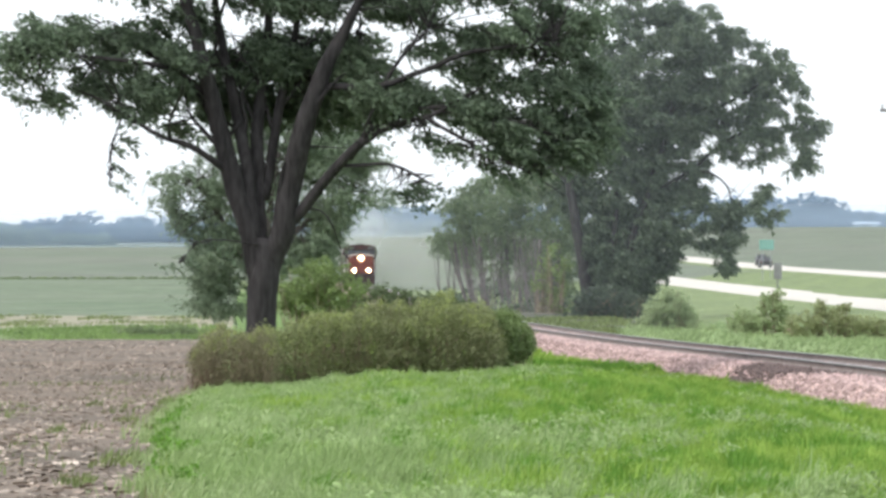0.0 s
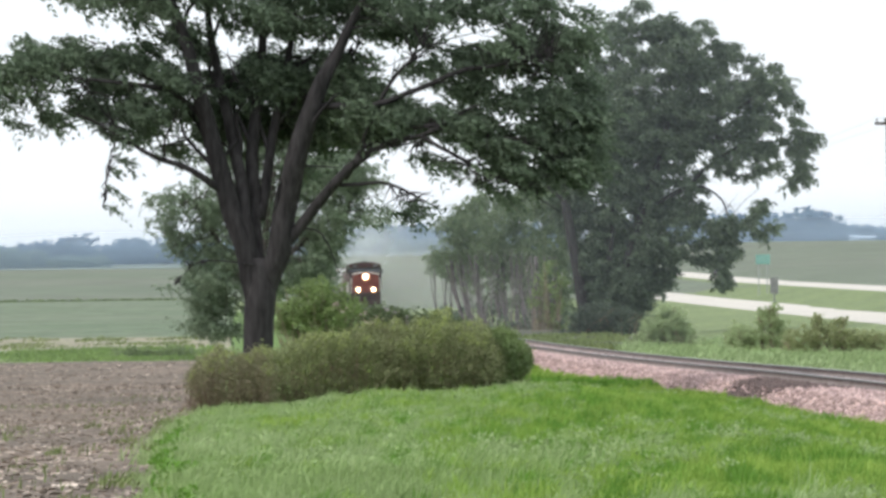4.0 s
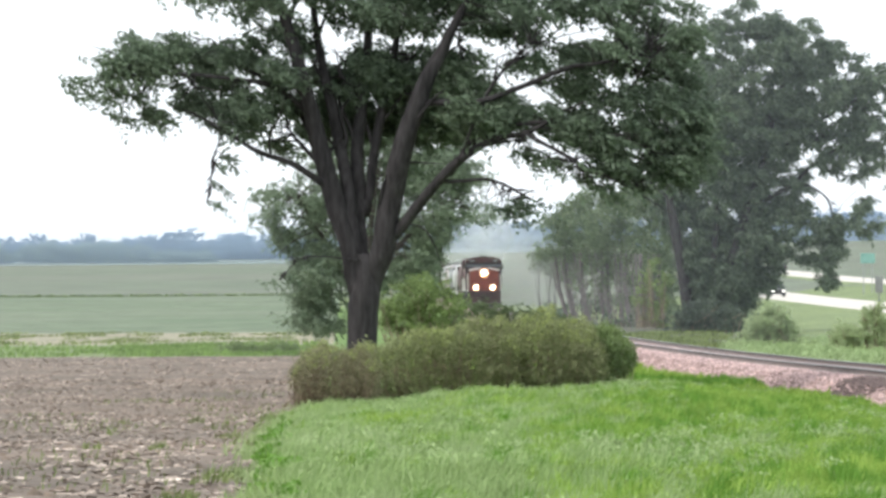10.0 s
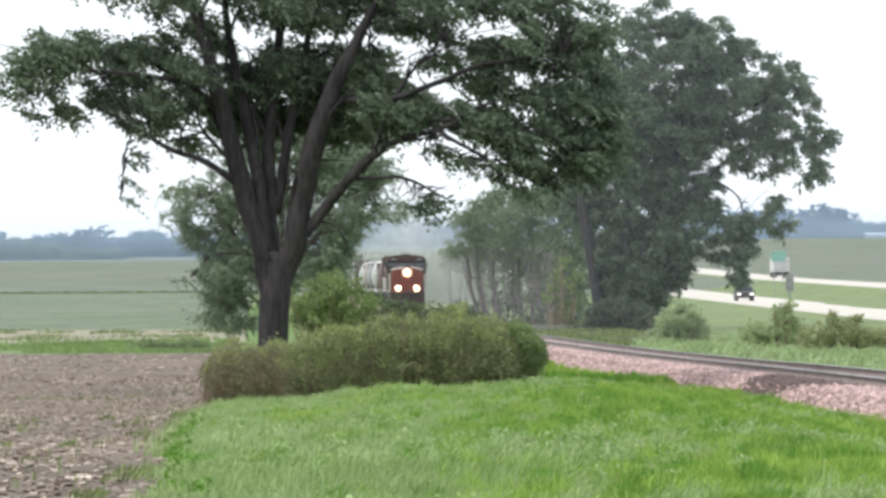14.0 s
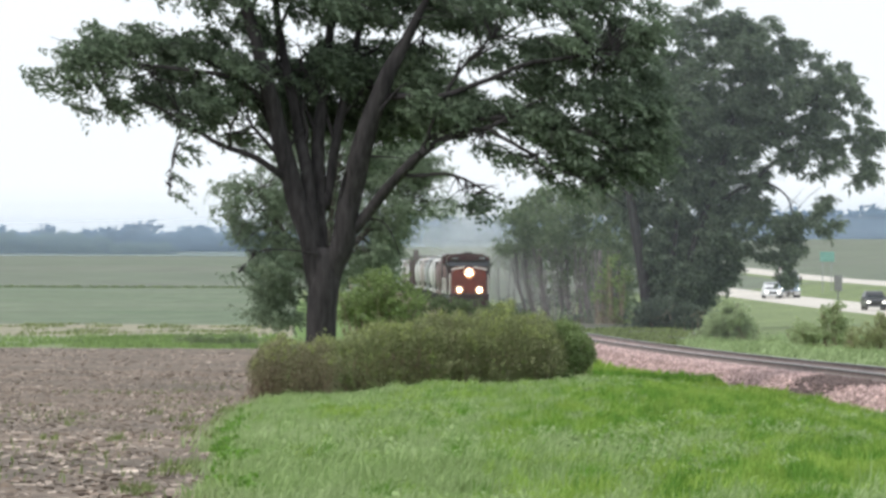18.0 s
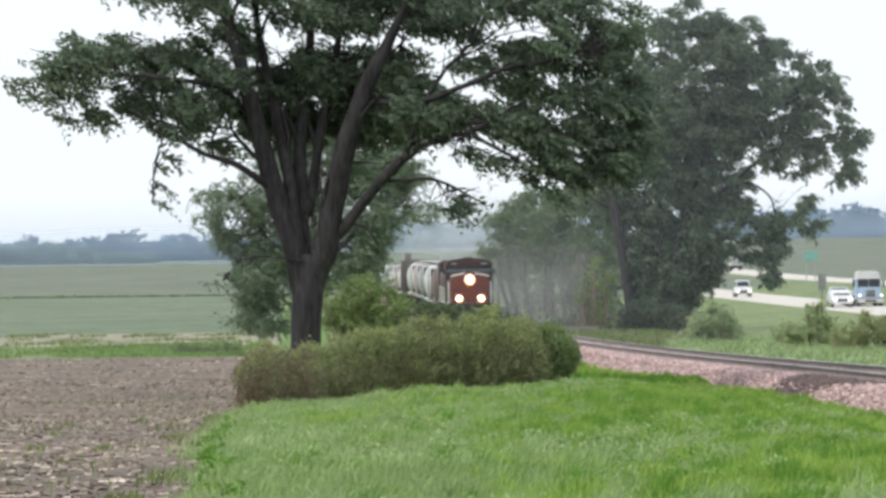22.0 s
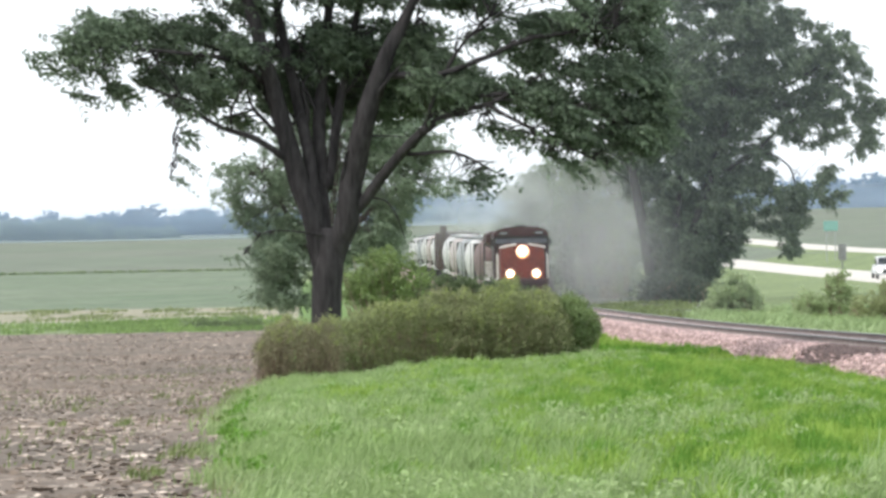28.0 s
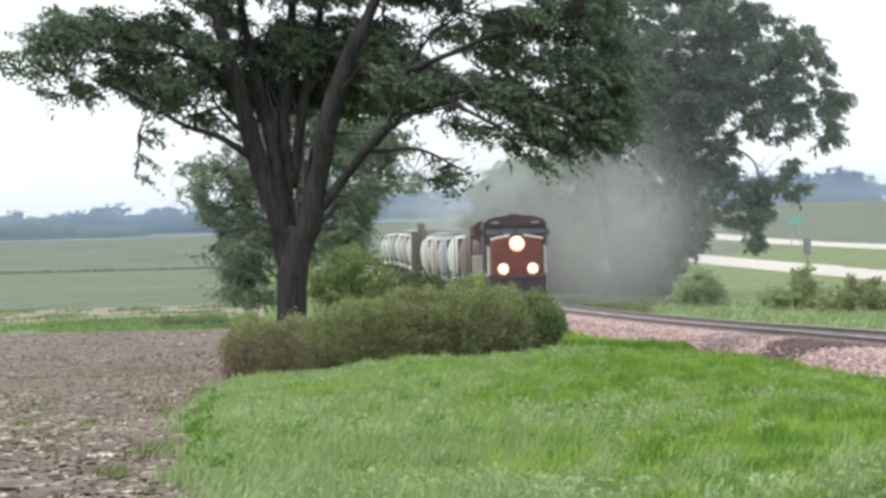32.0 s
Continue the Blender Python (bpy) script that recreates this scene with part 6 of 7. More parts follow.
def make_car(paint, label, tall=1.45, length=4.6, pickup=False):
    """Front at y = 0, looking along -y."""
    ob = new("car")
    tagged(ob, label, "car")
    h = tall
    side = [(0.05, 0.3), (0.0, 0.62), (0.25, 0.86), (1.2, 0.98), (1.9, h - 0.05), (2.3, h), (length - 1.4, h), (length - 0.5, 1.02), (length, 0.95), (length - 0.02, 0.35)]
    if pickup:
        side = [(0.05, 0.4), (0.0, 0.85), (0.2, 1.05), (1.4, 1.15), (1.9, h - 0.05), (2.2, h), (3.6, h), (3.9, 1.15), (length, 1.12), (length, 0.45)]
    bm = bmesh.new()
    n = len(side)
    rows = []
    for x in (-0.9, -0.86, 0.86, 0.9):
        rows.append([bm.verts.new((x * (0.82 if z > 1.1 else 1.0), y, z if abs(x) > 0.88 and z <= 1.1 else z + (0.02 if abs(x) < 0.88 else -0.04))) for y, z in side])
    for a, b in zip(rows, rows[1:]):
        for i in range(n):
            bm.faces.new((a[i], a[(i + 1) % n], b[(i + 1) % n], b[i]))
    bm.faces.new(rows[0])
    bm.faces.new(rows[-1][::-1])
    bmesh.ops.recalc_face_normals(bm, faces=bm.faces)
    body = part("body", bm, paint, ob)
    bm = bmesh.new()
    y0, z0, y1, z1 = (1.42, 1.2, 1.88, h - 0.08) if pickup else (1.28, 1.04, 1.86, h - 0.1)
    a = [bm.verts.new(q) for q in ((-0.7, y0 - 0.04, z0), (0.7, y0 - 0.04, z0), (0.62, y1 - 0.04, z1), (-0.62, y1 - 0.04, z1), (-0.7, y0 + 0.03, z0), (0.7, y0 + 0.03, z0), (0.62, y1 + 0.03, z1), (-0.62, y1 + 0.03, z1))]
    for f in ((0, 1, 2, 3), (7, 6, 5, 4), (0, 4, 5, 1), (1, 5, 6, 2), (2, 6, 7, 3), (3, 7, 4, 0)):
        bm.faces.new([a[i] for i in f])
    part("windscreen", bm, GLASS, ob)
    for s in (-1, 1):
        part("side_window", boxed(s * 0.745 - 0.02, s * 0.745 + 0.02, 1.95, (3.5 if pickup else length - 1.3), 1.12, h - 0.14, 0.01), GLASS, ob)
        part("headlight", boxed(s * 0.66 - 0.17, s * 0.66 + 0.17, -0.02, 0.08, 0.62, 0.76, 0.02), CAR_LAMP, ob)
        part("mirror", boxed(s * 0.98 - 0.1, s * 0.98 + 0.1, 1.5, 1.6, 0.98, 1.12, 0.02), paint, ob)
        part("tail_light", boxed(s * 0.72 - 0.1, s * 0.72 + 0.1, length - 0.04, length + 0.02, 0.7, 0.9, 0.01), MAROON, ob)
        for y in (0.85, length - 0.95):
            wheel(ob, s * 0.8, y, 0.34, 0.22)
    part("grille", boxed(-0.45, 0.45, -0.02, 0.05, 0.5, 0.74, 0.01), BLACK, ob)
    part("bumper", boxed(-0.88, 0.88, -0.06, 0.1, 0.3, 0.48, 0.03), CHROME if pickup else paint, ob)
    return ob


def make_semi():
    ob = new("semi_truck")
    tagged(ob, "pale blue low-roofed semi truck with a white roof and flat trailer", "truck")
    part("hood", prism(bmesh.new(), [(-0.85, 0.75), (0.85, 0.75), (0.8, 1.5), (0.62, 1.68), (-0.62, 1.68), (-0.8, 1.5)], 0.1, 1.9, 1.05), TRUCK_BLUE, ob)
    part("cab", boxed(-1.12, 1.12, 1.8, 4.2, 0.9, 2.55, 0.12), TRUCK_BLUE, ob)
    part("roof_fairing", prism(bmesh.new(), [(-1.08, 2.5), (1.08, 2.5), (1.0, 2.98), (0.75, 3.14), (-0.75, 3.14), (-1.0, 2.98)], 1.95, 4.2, 0.94), TRAILER, ob)
    part("sun_visor", boxed(-1.05, 1.05, 1.6, 1.86, 2.42, 2.54, 0.03), TRAILER, ob)
    for s in (-1, 1):
        part("windscreen", boxed(s * 0.5 - 0.48, s * 0.5 + 0.48, 1.74, 1.84, 1.72, 2.42, 0.03), GLASS, ob)
    part("grille", boxed(-0.42, 0.42, 0.03, 0.14, 0.85, 1.42, 0.03), BLACK, ob)
    for k in range(5):
        part("grille_bar", boxed(-0.42, 0.42, 0.0, 0.04, 0.92 + 0.1 * k, 0.95 + 0.1 * k), CHROME, ob)
    part("bumper", boxed(-1.12, 1.12, -0.1, 0.25, 0.32, 0.68, 0.06), TRAILER, ob)
    part("bumper_step", boxed(-0.5, 0.5, -0.12, -0.08, 0.4, 0.58, 0.01), BLACK, ob)
    for s in (-1, 1):
        part("headlight", boxed(s * 0.92 - 0.13, s * 0.92 + 0.13, 0.14, 0.34, 0.9, 1.06, 0.02), CAR_LAMP, ob)
        part("mirror", boxed(s * 1.32 - 0.09, s * 1.32 + 0.09, 1.75, 1.85, 1.7, 2.4, 0.03), BLACK, ob)
        part("mirror_arm", boxed(s * 1.2 - 0.12, s * 1.2 + 0.12, 1.8, 1.84, 2.3, 2.34), CHROME, ob)
        part("fender", boxed(s * 0.98 - 0.18, s * 0.98 + 0.18, 0.3, 1.7, 0.7, 1.12, 0.12), TRUCK_BLUE, ob)
        part("fuel_tank", boxed(s * 0.9 - 0.25, s * 0.9 + 0.25, 2.4, 4.0, 0.45, 0.95, 0.12), CHROME, ob)
        for y in (1.0, 5.3, 6.6, 16.2, 17.5):
            wheel(ob, s * 0.98, y, 0.5, 0.32)
    part("chassis", boxed(-0.5, 0.5, 1.5, 18.6, 0.6, 0.95, 0.03), BLACK, ob)
    part("trailer_deck", boxed(-1.2, 1.2, 5.0, 18.8, 1.1, 1.3, 0.04), TRAILER, ob)
    part("head_board", boxed(-1.15, 1.15, 5.0, 5.1, 1.3, 2.3, 0.03), HOPPER_GREY, ob)
    return ob


def make_box_truck():
    ob = new("box_truck")
    tagged(ob, "white box truck driving away on the far carriageway", "truck")
    part("cargo_box", boxed(-1.2, 1.2, 2.2, 10.2, 0.95, 3.0, 0.06), TRAILER, ob)
    part("rear_door", boxed(-1.02, 1.08, 10.18, 10.24, 1.1, 2.85, 0.02), DOOR_GREY, ob, "dull grey roller door")
    for k in range(5):
        part("door_rib", boxed(-1.0, 1.06, 10.23, 10.26, 1.4 + 0.3 * k, 1.44 + 0.3 * k), TRAILER, ob)
    part("cab", boxed(-1.1, 1.1, 0.0, 2.1, 0.6, 2.5, 0.15), CAR_WHITE, ob)
    part("chassis", boxed(-0.5, 0.5, 0.5, 10.1, 0.55, 0.9), BLACK, ob)
    part("rear_bumper", boxed(-1.15, 1.15, 10.1, 10.3, 0.45, 0.7), BLACK, ob)
    for s in (-1, 1):
        part("side_skirt", boxed(s * 1.14 - 0.03, s * 1.14 + 0.03, 3.0, 10.1, 0.45, 0.94, 0.01), BLACK, ob)
        part("mud_flap", boxed(s * 0.85 - 0.28, s * 0.85 + 0.28, 9.0, 9.03, 0.15, 0.9), BLACK, ob)
        part("tail_light", boxed(s * 1.0 - 0.1, s * 1.0 + 0.1, 10.18, 10.26, 0.75, 0.92), MAROON, ob)
        for y in (1.2, 8.2):
            wheel(ob, s * 0.95, y, 0.46, 0.3)
    return ob


dark_car = make_car(CAR_BLACK, "black car with lit headlights on the highway", 1.6, 4.8)
white_car = make_car(CAR_WHITE, "white car driving beside the semi truck", 1.5, 4.7)
silver_car = make_car(CAR_SILVER, "silver car close behind the white one", 1.7, 4.7)
pickup = make_car(CAR_WHITE, "white pickup truck following on the highway", 1.85, 5.7, True)
away_a = make_car(CAR_BLACK, "dark sport utility car driving away", 1.7, 4.7)
away_b = make_car(CAR_BLACK, "dark car driving away on the far carriageway", 1.6, 4.6)
semi = make_semi()
box_truck = make_box_truck()

# ---- pole, sign, farm ----
POLE_WOOD = mat("weathered_pole_wood", (0.13, 0.112, 0.10), 0.9, 0.3, 1.5, 0.5, (0.09, 0.076, 0.068), fine=12)
POLE_GREY = mat("dull_grey_sheet_metal", (0.27, 0.27, 0.27), 0.6, 0.15, 2, 0.05, (0.2, 0.2, 0.2))
# sign green paled so its colour carries the haze; lettering kept close to it
SIGN_GREEN = mat("haze_paled_sign_green", (0.2, 0.4, 0.35), 0.5, 0.05, 1, 0, (0.17, 0.36, 0.31))
SIGN_BAR = mat("pale_sign_lettering", (0.28, 0.47, 0.42), 0.5, 0.05, 1, 0, (0.25, 0.43, 0.38))
BARN = mat("white_metal_roof", (0.44, 0.52, 0.62), 0.5, 0.08, 0.2, 0, (0.38, 0.46, 0.56))


def utility_pole(x, y, h):
    ob = new("utility_pole")
    z = ground(x, y)
    ob.matrix_basis = pose(x, y, z)
    tagged(ob, "brown wooden utility pole with a short cross-arm", "utility pole")
    part("shaft", cylinder(bmesh.new(), (0.08, 0, -0.3), (-0.02, 0, h), 0.17, 14, 0.12), POLE_WOOD, ob, smooth=True)
    part("cross_arm", boxed(-0.62, 0.62, -0.16, -0.05, h - 0.32, h - 0.2, 0.01), POLE_WOOD, ob)
    for i in (-0.52, -0.18, 0.52):
        bm = bmesh.new()
        tube(bm, [(i, -0.1, h - 0.2), (i, -0.1, h - 0.13), (i, -0.1, h - 0.08), (i, -0.1, h - 0.02)], [0.02, 0.055, 0.03, 0.05], 8)
        part("insulator", bm, HOPPER_GREY, ob)
    return ob


def far_mast(x, y, h):
    ob = new("radio_mast")
    ob.matrix_basis = pose(x, y, ground(x, y))
    tagged(ob, "slender pale mast far off above the trees", "mast")
    part("shaft", cylinder(bmesh.new(), (0, 0, -0.5), (0, 0, h), 0.3, 10, 0.2), HOPPER_GREY, ob, smooth=True)
    part("mast_head", boxed(-0.6, 0.6, -0.3, 0.3, h - 1.2, h, 0.1), HOPPER_GREY, ob)


far_mast(-6.9, 1850, 24.0)
utility_pole(20.4, 200, 10.4)
utility_pole(26.2, 118, 10.2)
# wires run on along the line
for dx in (-0.52, 0.52):
    a, b = Vector((20.4 + dx, 199.9, ground(20.4, 200) + 10.38)), Vector((26.2 + dx, 117.9, ground(26.2, 118) + 10.18))
    for end in (b, a + (a - b) * 1.1):
        pts = [a.lerp(end, k / 14) - Vector((0, 0, 2.4 * (1 - (2 * k / 14 - 1) ** 2) * 0.35)) for k in range(15)]
        tagged(part("power_line", tube(bmesh.new(), pts, [0.004] * 15, 5), BLACK), "thin dark overhead power line", "cable", kind="structure")


def road_sign(x, y, w, h, up):
    ob = new("road_sign")
    ob.matrix_basis = pose(x, y, ground(x, y))
    tagged(ob, "green highway sign on two posts facing the traffic", "road sign")
    part("panel", boxed(-w / 2, w / 2, -0.04, 0.04, up, up + h, 0.02), SIGN_GREEN, ob, "green sheet-metal panel")
    for s in (-0.3, 0.3):
        part("post", boxed(s * w - 0.05, s * w + 0.05, 0.04, 0.14, -0.2, up + h, 0.01), HOPPER_GREY, ob)
    for k in (0.32, 0.62):
        part("lettering_bar", boxed(-w * 0.32, w * 0.32, -0.06, -0.041, up + h * k, up + h * k + 0.1), SIGN_BAR, ob)
    return ob


road_sign(40.6, 547, 1.7, 1.15, 3.7)


def sign_back(x, y):
    ob = new("traffic_sign")
    z = ground(x, y)
    up = 2.5 - z
    ob.matrix_basis = pose(x, y, z)
    tagged(ob, "small dull grey traffic sign seen from behind on one post", "traffic sign")
    part("panel", boxed(-0.3, 0.3, -0.03, 0.03, up - 1.2, up, 0.02), POLE_GREY, ob)
    part("post", boxed(-0.05, 0.05, 0.03, 0.11, -0.3, up - 0.05, 0.01), POLE_GREY, ob)


sign_back(25.9, 338)


def farm_shed(x, y, w, d, h):
    ob = new("farm_shed")
    ob.matrix_basis = pose(x, y, ground(x, y))
    tagged(ob, "long pale blue-grey metal farm shed far off among trees", "shed")
    part("wall", boxed(-w / 2, w / 2, 0, d, -0.5, h), BARN, ob)
    bm = bmesh.new()
    a = [bm.verts.new(q) for q in ((-w / 2 - 0.5, -0.5, h), (w / 2 + 0.5, -0.5, h), (w / 2 + 0.5, d + 0.5, h), (-w / 2 - 0.5, d + 0.5, h), (-w / 2 - 0.5, d / 2, h + 0.9), (w / 2 + 0.5, d / 2, h + 0.9))]
    for f in ((0, 1, 5, 4), (2, 3, 4, 5), (1, 2, 5), (3, 0, 4), (3, 2, 1, 0)):
        bm.faces.new([a[i] for i in f])
    part("roof", bm, BARN, ob)
    part("door", boxed(-1.8, 1.8, -0.06, 0.0, -0.5, h * 0.8), HOPPER_GREY, ob)


farm_shed(182.7, 1900, 10, 9, 2.2)

# ---- grass, stubble and scatter ----


def heights(x, y):
    """Ground height for arrays, from a table near the camera."""
    us, ys = np.arange(-40, 60, 0.5), np.arange(15, 322, 1.5)
    if "t" not in TABLE:
        TABLE["t"] = np.array([[ground(u - SLOPE * q, q) for u in us] for q in ys])
    u = x + SLOPE * y
    fi, fj = np.clip((u + 40) / 0.5, 0, len(us) - 1.01), np.clip((y - 15) / 1.5, 0, len(ys) - 1.01)
    i, j = fi.astype(int), fj.astype(int)
    a, b = fi - i, fj - j
    t = TABLE["t"]
    return t[j, i] * (1 - a) * (1 - b) + t[j, i + 1] * a * (1 - b) + t[j + 1, i] * (1 - a) * b + t[j + 1, i + 1] * a * b


TABLE = {}


def blades(name, x, y, tall, width, lean, material, seed, label, category="grass"):
    """Bent grass blades of three rungs each, leaning with the wind."""
    rng = np.random.default_rng(seed)
    n = len(x)
    z = heights(x, y) - 0.02
    tuft = np.array([noise.noise((a * 1.9, b * 0.7, 6.0)) + 0.6 * noise.noise((a * 4.2, b * 1.3, 9.0)) for a, b in zip(x, y)])
    h = tall * rng.uniform(0.6, 1.2, n) * (1.0 + 0.8 * tuft)
    gust = np.array([noise.noise((a * 0.5, b * 0.16, 2.0)) for a, b in zip(x, y)])
    lx = lean * (0.5 + 0.8 * gust + 0.6 * rng.normal(size=n)) * h
    ly = (0.3 * rng.normal(size=n) - 0.1) * h
    w = width * rng.uniform(0.6, 1.3, n)
    an = rng.uniform(-0.7, 0.7, n)
    cx, cy = np.cos(an) * w, np.sin(an) * w
    base = np.stack([x, y, z], 1)
    side = np.stack([cx, cy, np.zeros(n)], 1)
    mid = base + np.stack([lx * 0.3, ly * 0.3, h * 0.6], 1)
    tip = base + np.stack([lx, ly, np.maximum(h * 0.95 - np.abs(lx) * 0.35, h * 0.35)], 1)
    v = np.stack([base - side, base + side, mid + side * 0.8, mid - side * 0.8, tip], 1).reshape(-1, 3)
    k = np.arange(n)[:, None, None] * 5
    f = (k + np.array([(0, 1, 2), (0, 2, 3), (3, 2, 4)])[None]).reshape(-1, 3)
    return tagged(raw(name, v, f, material), label, category, kind="stuff")


def scatter(n, y0, y1, u0, u1, seed, power=1.0, gap=0.0):
    rng = np.random.default_rng(seed)
    y = y0 + (y1 - y0) * rng.random(n) ** power
    u = rng.uniform(u0, u1, n)
    x = u - SLOPE * y
    keep = (np.abs(x) < y * 0.125 + 2)
    if gap:
        keep &= np.array([noise.noise((a * 0.35, b * 0.1, seed)) for a, b in zip(x, y)]) > -gap
    return x[keep], y[keep]


rng_g = np.random.default_rng(70)
gx, gy = scatter(460000, 22, 112, -1.3, 10.5, 71, 1.35)
keep = gx + SLOPE * gy > np.interp(gy, EDGE_Y, EDGE_U) + 0.16 * np.sin(gy * 0.9) + 0.1 * np.sin(gy * 2.3) + 0.12 * rng_g.normal(size=len(gy)) - 0.35 * (rng_g.random(len(gy)) ** 6)
gx, gy = gx[keep], gy[keep]
keep = np.array([noise.noise((a * 1.6, b * 0.5, 11.0)) + 0.8 * noise.noise((a * 4.0, b * 1.1, 5.0)) for a, b in zip(gx, gy)]) > rng_g.uniform(-0.7, 0.1, len(gx))
gx, gy = gx[keep], gy[keep]
# pale: paler bank grass and painted sheen of bent tufts; lush: painted tuft shade
pale = np.array([noise.noise((a * 0.3, b * 0.09, 7.0)) * 1.3 + noise.noise((a * 2.2, b * 0.6, 3.0)) * 1.5 for a, b in zip(gx, gy)]) + 0.42 - (gx + SLOPE * gy) * 0.25 + 0.16 * rng_g.normal(size=len(gx)) > 0
lush = ~pale & (np.array([noise.noise((a * 1.7, b * 0.4, 15.0)) + 0.5 * noise.noise((a * 5.0, b * 1.2, 4.0)) for a, b in zip(gx, gy)]) + 0.12 * rng_g.normal(size=len(gx)) > np.interp(gy, [30, 50, 80], [0.04, 0.1, 0.16]))
fresh = ~pale & ~lush
blades("long_grass", gx[fresh], gy[fresh], 0.18, 0.005, 0.7, GRASS, 72, "bright green long grass bent by the wind")
blades("dark_tuft_grass", gx[lush], gy[lush], 0.19, 0.005, 0.6, DARK_GRASS, 88, "grass tufts coloured darker for shade on the bank")
blades("pale_grass", gx[pale], gy[pale], 0.21, 0.005, 0.85, PALE_GRASS, 73, "paler bank grass, its tufts also pale for sheen")
gx, gy = scatter(7000, 80, 94, -0.9, 4.2, 97)
blades("hedge_foot_grass", gx, gy, 0.2, 0.009, 0.7, PALE_GRASS, 98, "tall pale seeding grass at the foot of the hedge")
gx, gy = scatter(42000, 100, 235, 2, 10.55, 74, 1.2)
blades("trackside_grass", gx, gy, 0.22, 0.026, 0.5, GRASS, 75, "rough green grass along the ballast")
# blades coloured dark to paint the shadow in the hollow beside the hedge
gx, gy = scatter(9000, 114, 127, 5.0, 10.4, 89)
blades("shadow_grass", gx, gy, 0.3, 0.02, 0.5, DARK_GRASS, 87, "dark grass standing in for the shadow beside the hedge")
gx, gy = scatter(16000, 190, 300, 15.6, 24, 65, gap=0.05)
blades("dirt_weeds", gx, gy, 0.3, 0.03, 0.5, STRIP_GRASS, 66, "thin dusty weeds on the bare earth below the trees")
gx, gy = scatter(130000, 84, 260, 15.0, 40, 76, 1.1)
keep = (gy < 224 + 3 * np.sin(gx * 1.3)) | (gx + SLOPE * gy > 25)
gx, gy = gx[keep], gy[keep]
lump = np.array([noise.noise((a * 0.55, b * 0.16, 31.0)) for a, b in zip(gx, gy)])
open_ground = gx + SLOPE * gy > 15.7 + (gy - 190) * 0.081 + 0.5 * lump
gx, gy, lump = gx[open_ground], gy[open_ground], lump[open_ground]
near = gx + SLOPE * gy < 21.5 + 2.0 * lump
blades("tall_verge_grass", gx[near], gy[near], 0.5, 0.042, 1.0, VERGE_BLADE, 86, "tall pale green grass in soft humps beside the track")
gx, gy = gx[~near], gy[~near]
blades("verge_grass", gx, gy, 0.3, 0.026, 0.5, VERGE_BLADE, 77, "rough grass beyond the track")
gx, gy = scatter(60000, 227, 262, -40, -1, 78, gap=0.3)
keep = rng_g.random(len(gx)) < np.interp(gx, [-24, -18, -14], [0.08, 0.4, 1.0])
gx, gy = gx[keep], gy[keep]
blades("strip_grass", gx, gy, 0.28, 0.03, 0.5, GREEN_STRIP, 79, "green grass strip between the fields")
gx, gy = scatter(14000, 268, 318, -48, -1, 84, gap=-0.05)
blades("stubble_weeds", gx, gy, 0.2, 0.03, 0.5, STRIP_GRASS, 85, "weeds among the pale stubble")
gx, gy = scatter(8000, 24, 120, -14, -0.5, 80, 1.2, gap=-0.05)
blades("field_weeds", gx, gy, 0.10, 0.008, 0.5, STRIP_GRASS, 81, "thin weeds among the stubble")


gx, gy = scatter(26000, 22, 75, -3.4, -0.3, 82, 1.2)
keep = np.array([noise.noise((a * 2.1, b * 0.5, 21.0)) for a, b in zip(gx, gy)]) > 0.24 + 0.1 * np.abs(gx + SLOPE * gy)
gx, gy = gx[keep], gy[keep]
blades("stray_grass", gx, gy, 0.13, 0.006, 0.7, STRIP_GRASS, 83, "stray tufts of grass creeping into the field")


def weeds():
    rng = np.random.default_rng(95)
    x, y = scatter(2400, 24, 105, -0.4, 10, 96, 1.3, gap=-0.12)
    z = heights(x, y)
    rows = [(a, b, c + 0.12, 0.2, 0.22, 0.1, 3) for a, b, c in zip(x, y, z)]
    v, f = leaf_arrays(rng, rows, 0.042, 0.05, 12, 0.1, 0.6)
    x, y = scatter(46, 30, 75, -0.1, 0.14, 99, 1.0)
    x = x + np.interp(y, EDGE_Y, EDGE_U)
    z = heights(x, y)
    edge = [(a, b, c + 0.1, 0.13, 0.2, 0.08, 3) for a, b, c in zip(x, y, z)]
    v2, f2 = leaf_arrays(rng, edge, 0.05, 0.04, 14, -0.1, 0.3)
    tagged(raw("nettle_clumps", v2, f2, DARK_GRASS), "leafy green weeds along the edge of the field", "weeds", kind="stuff")
    tagged(raw("broadleaf_weeds", v, f, PALE_GRASS), "pale broad-leaved weeds standing among the grass", "weeds", kind="stuff")


weeds()


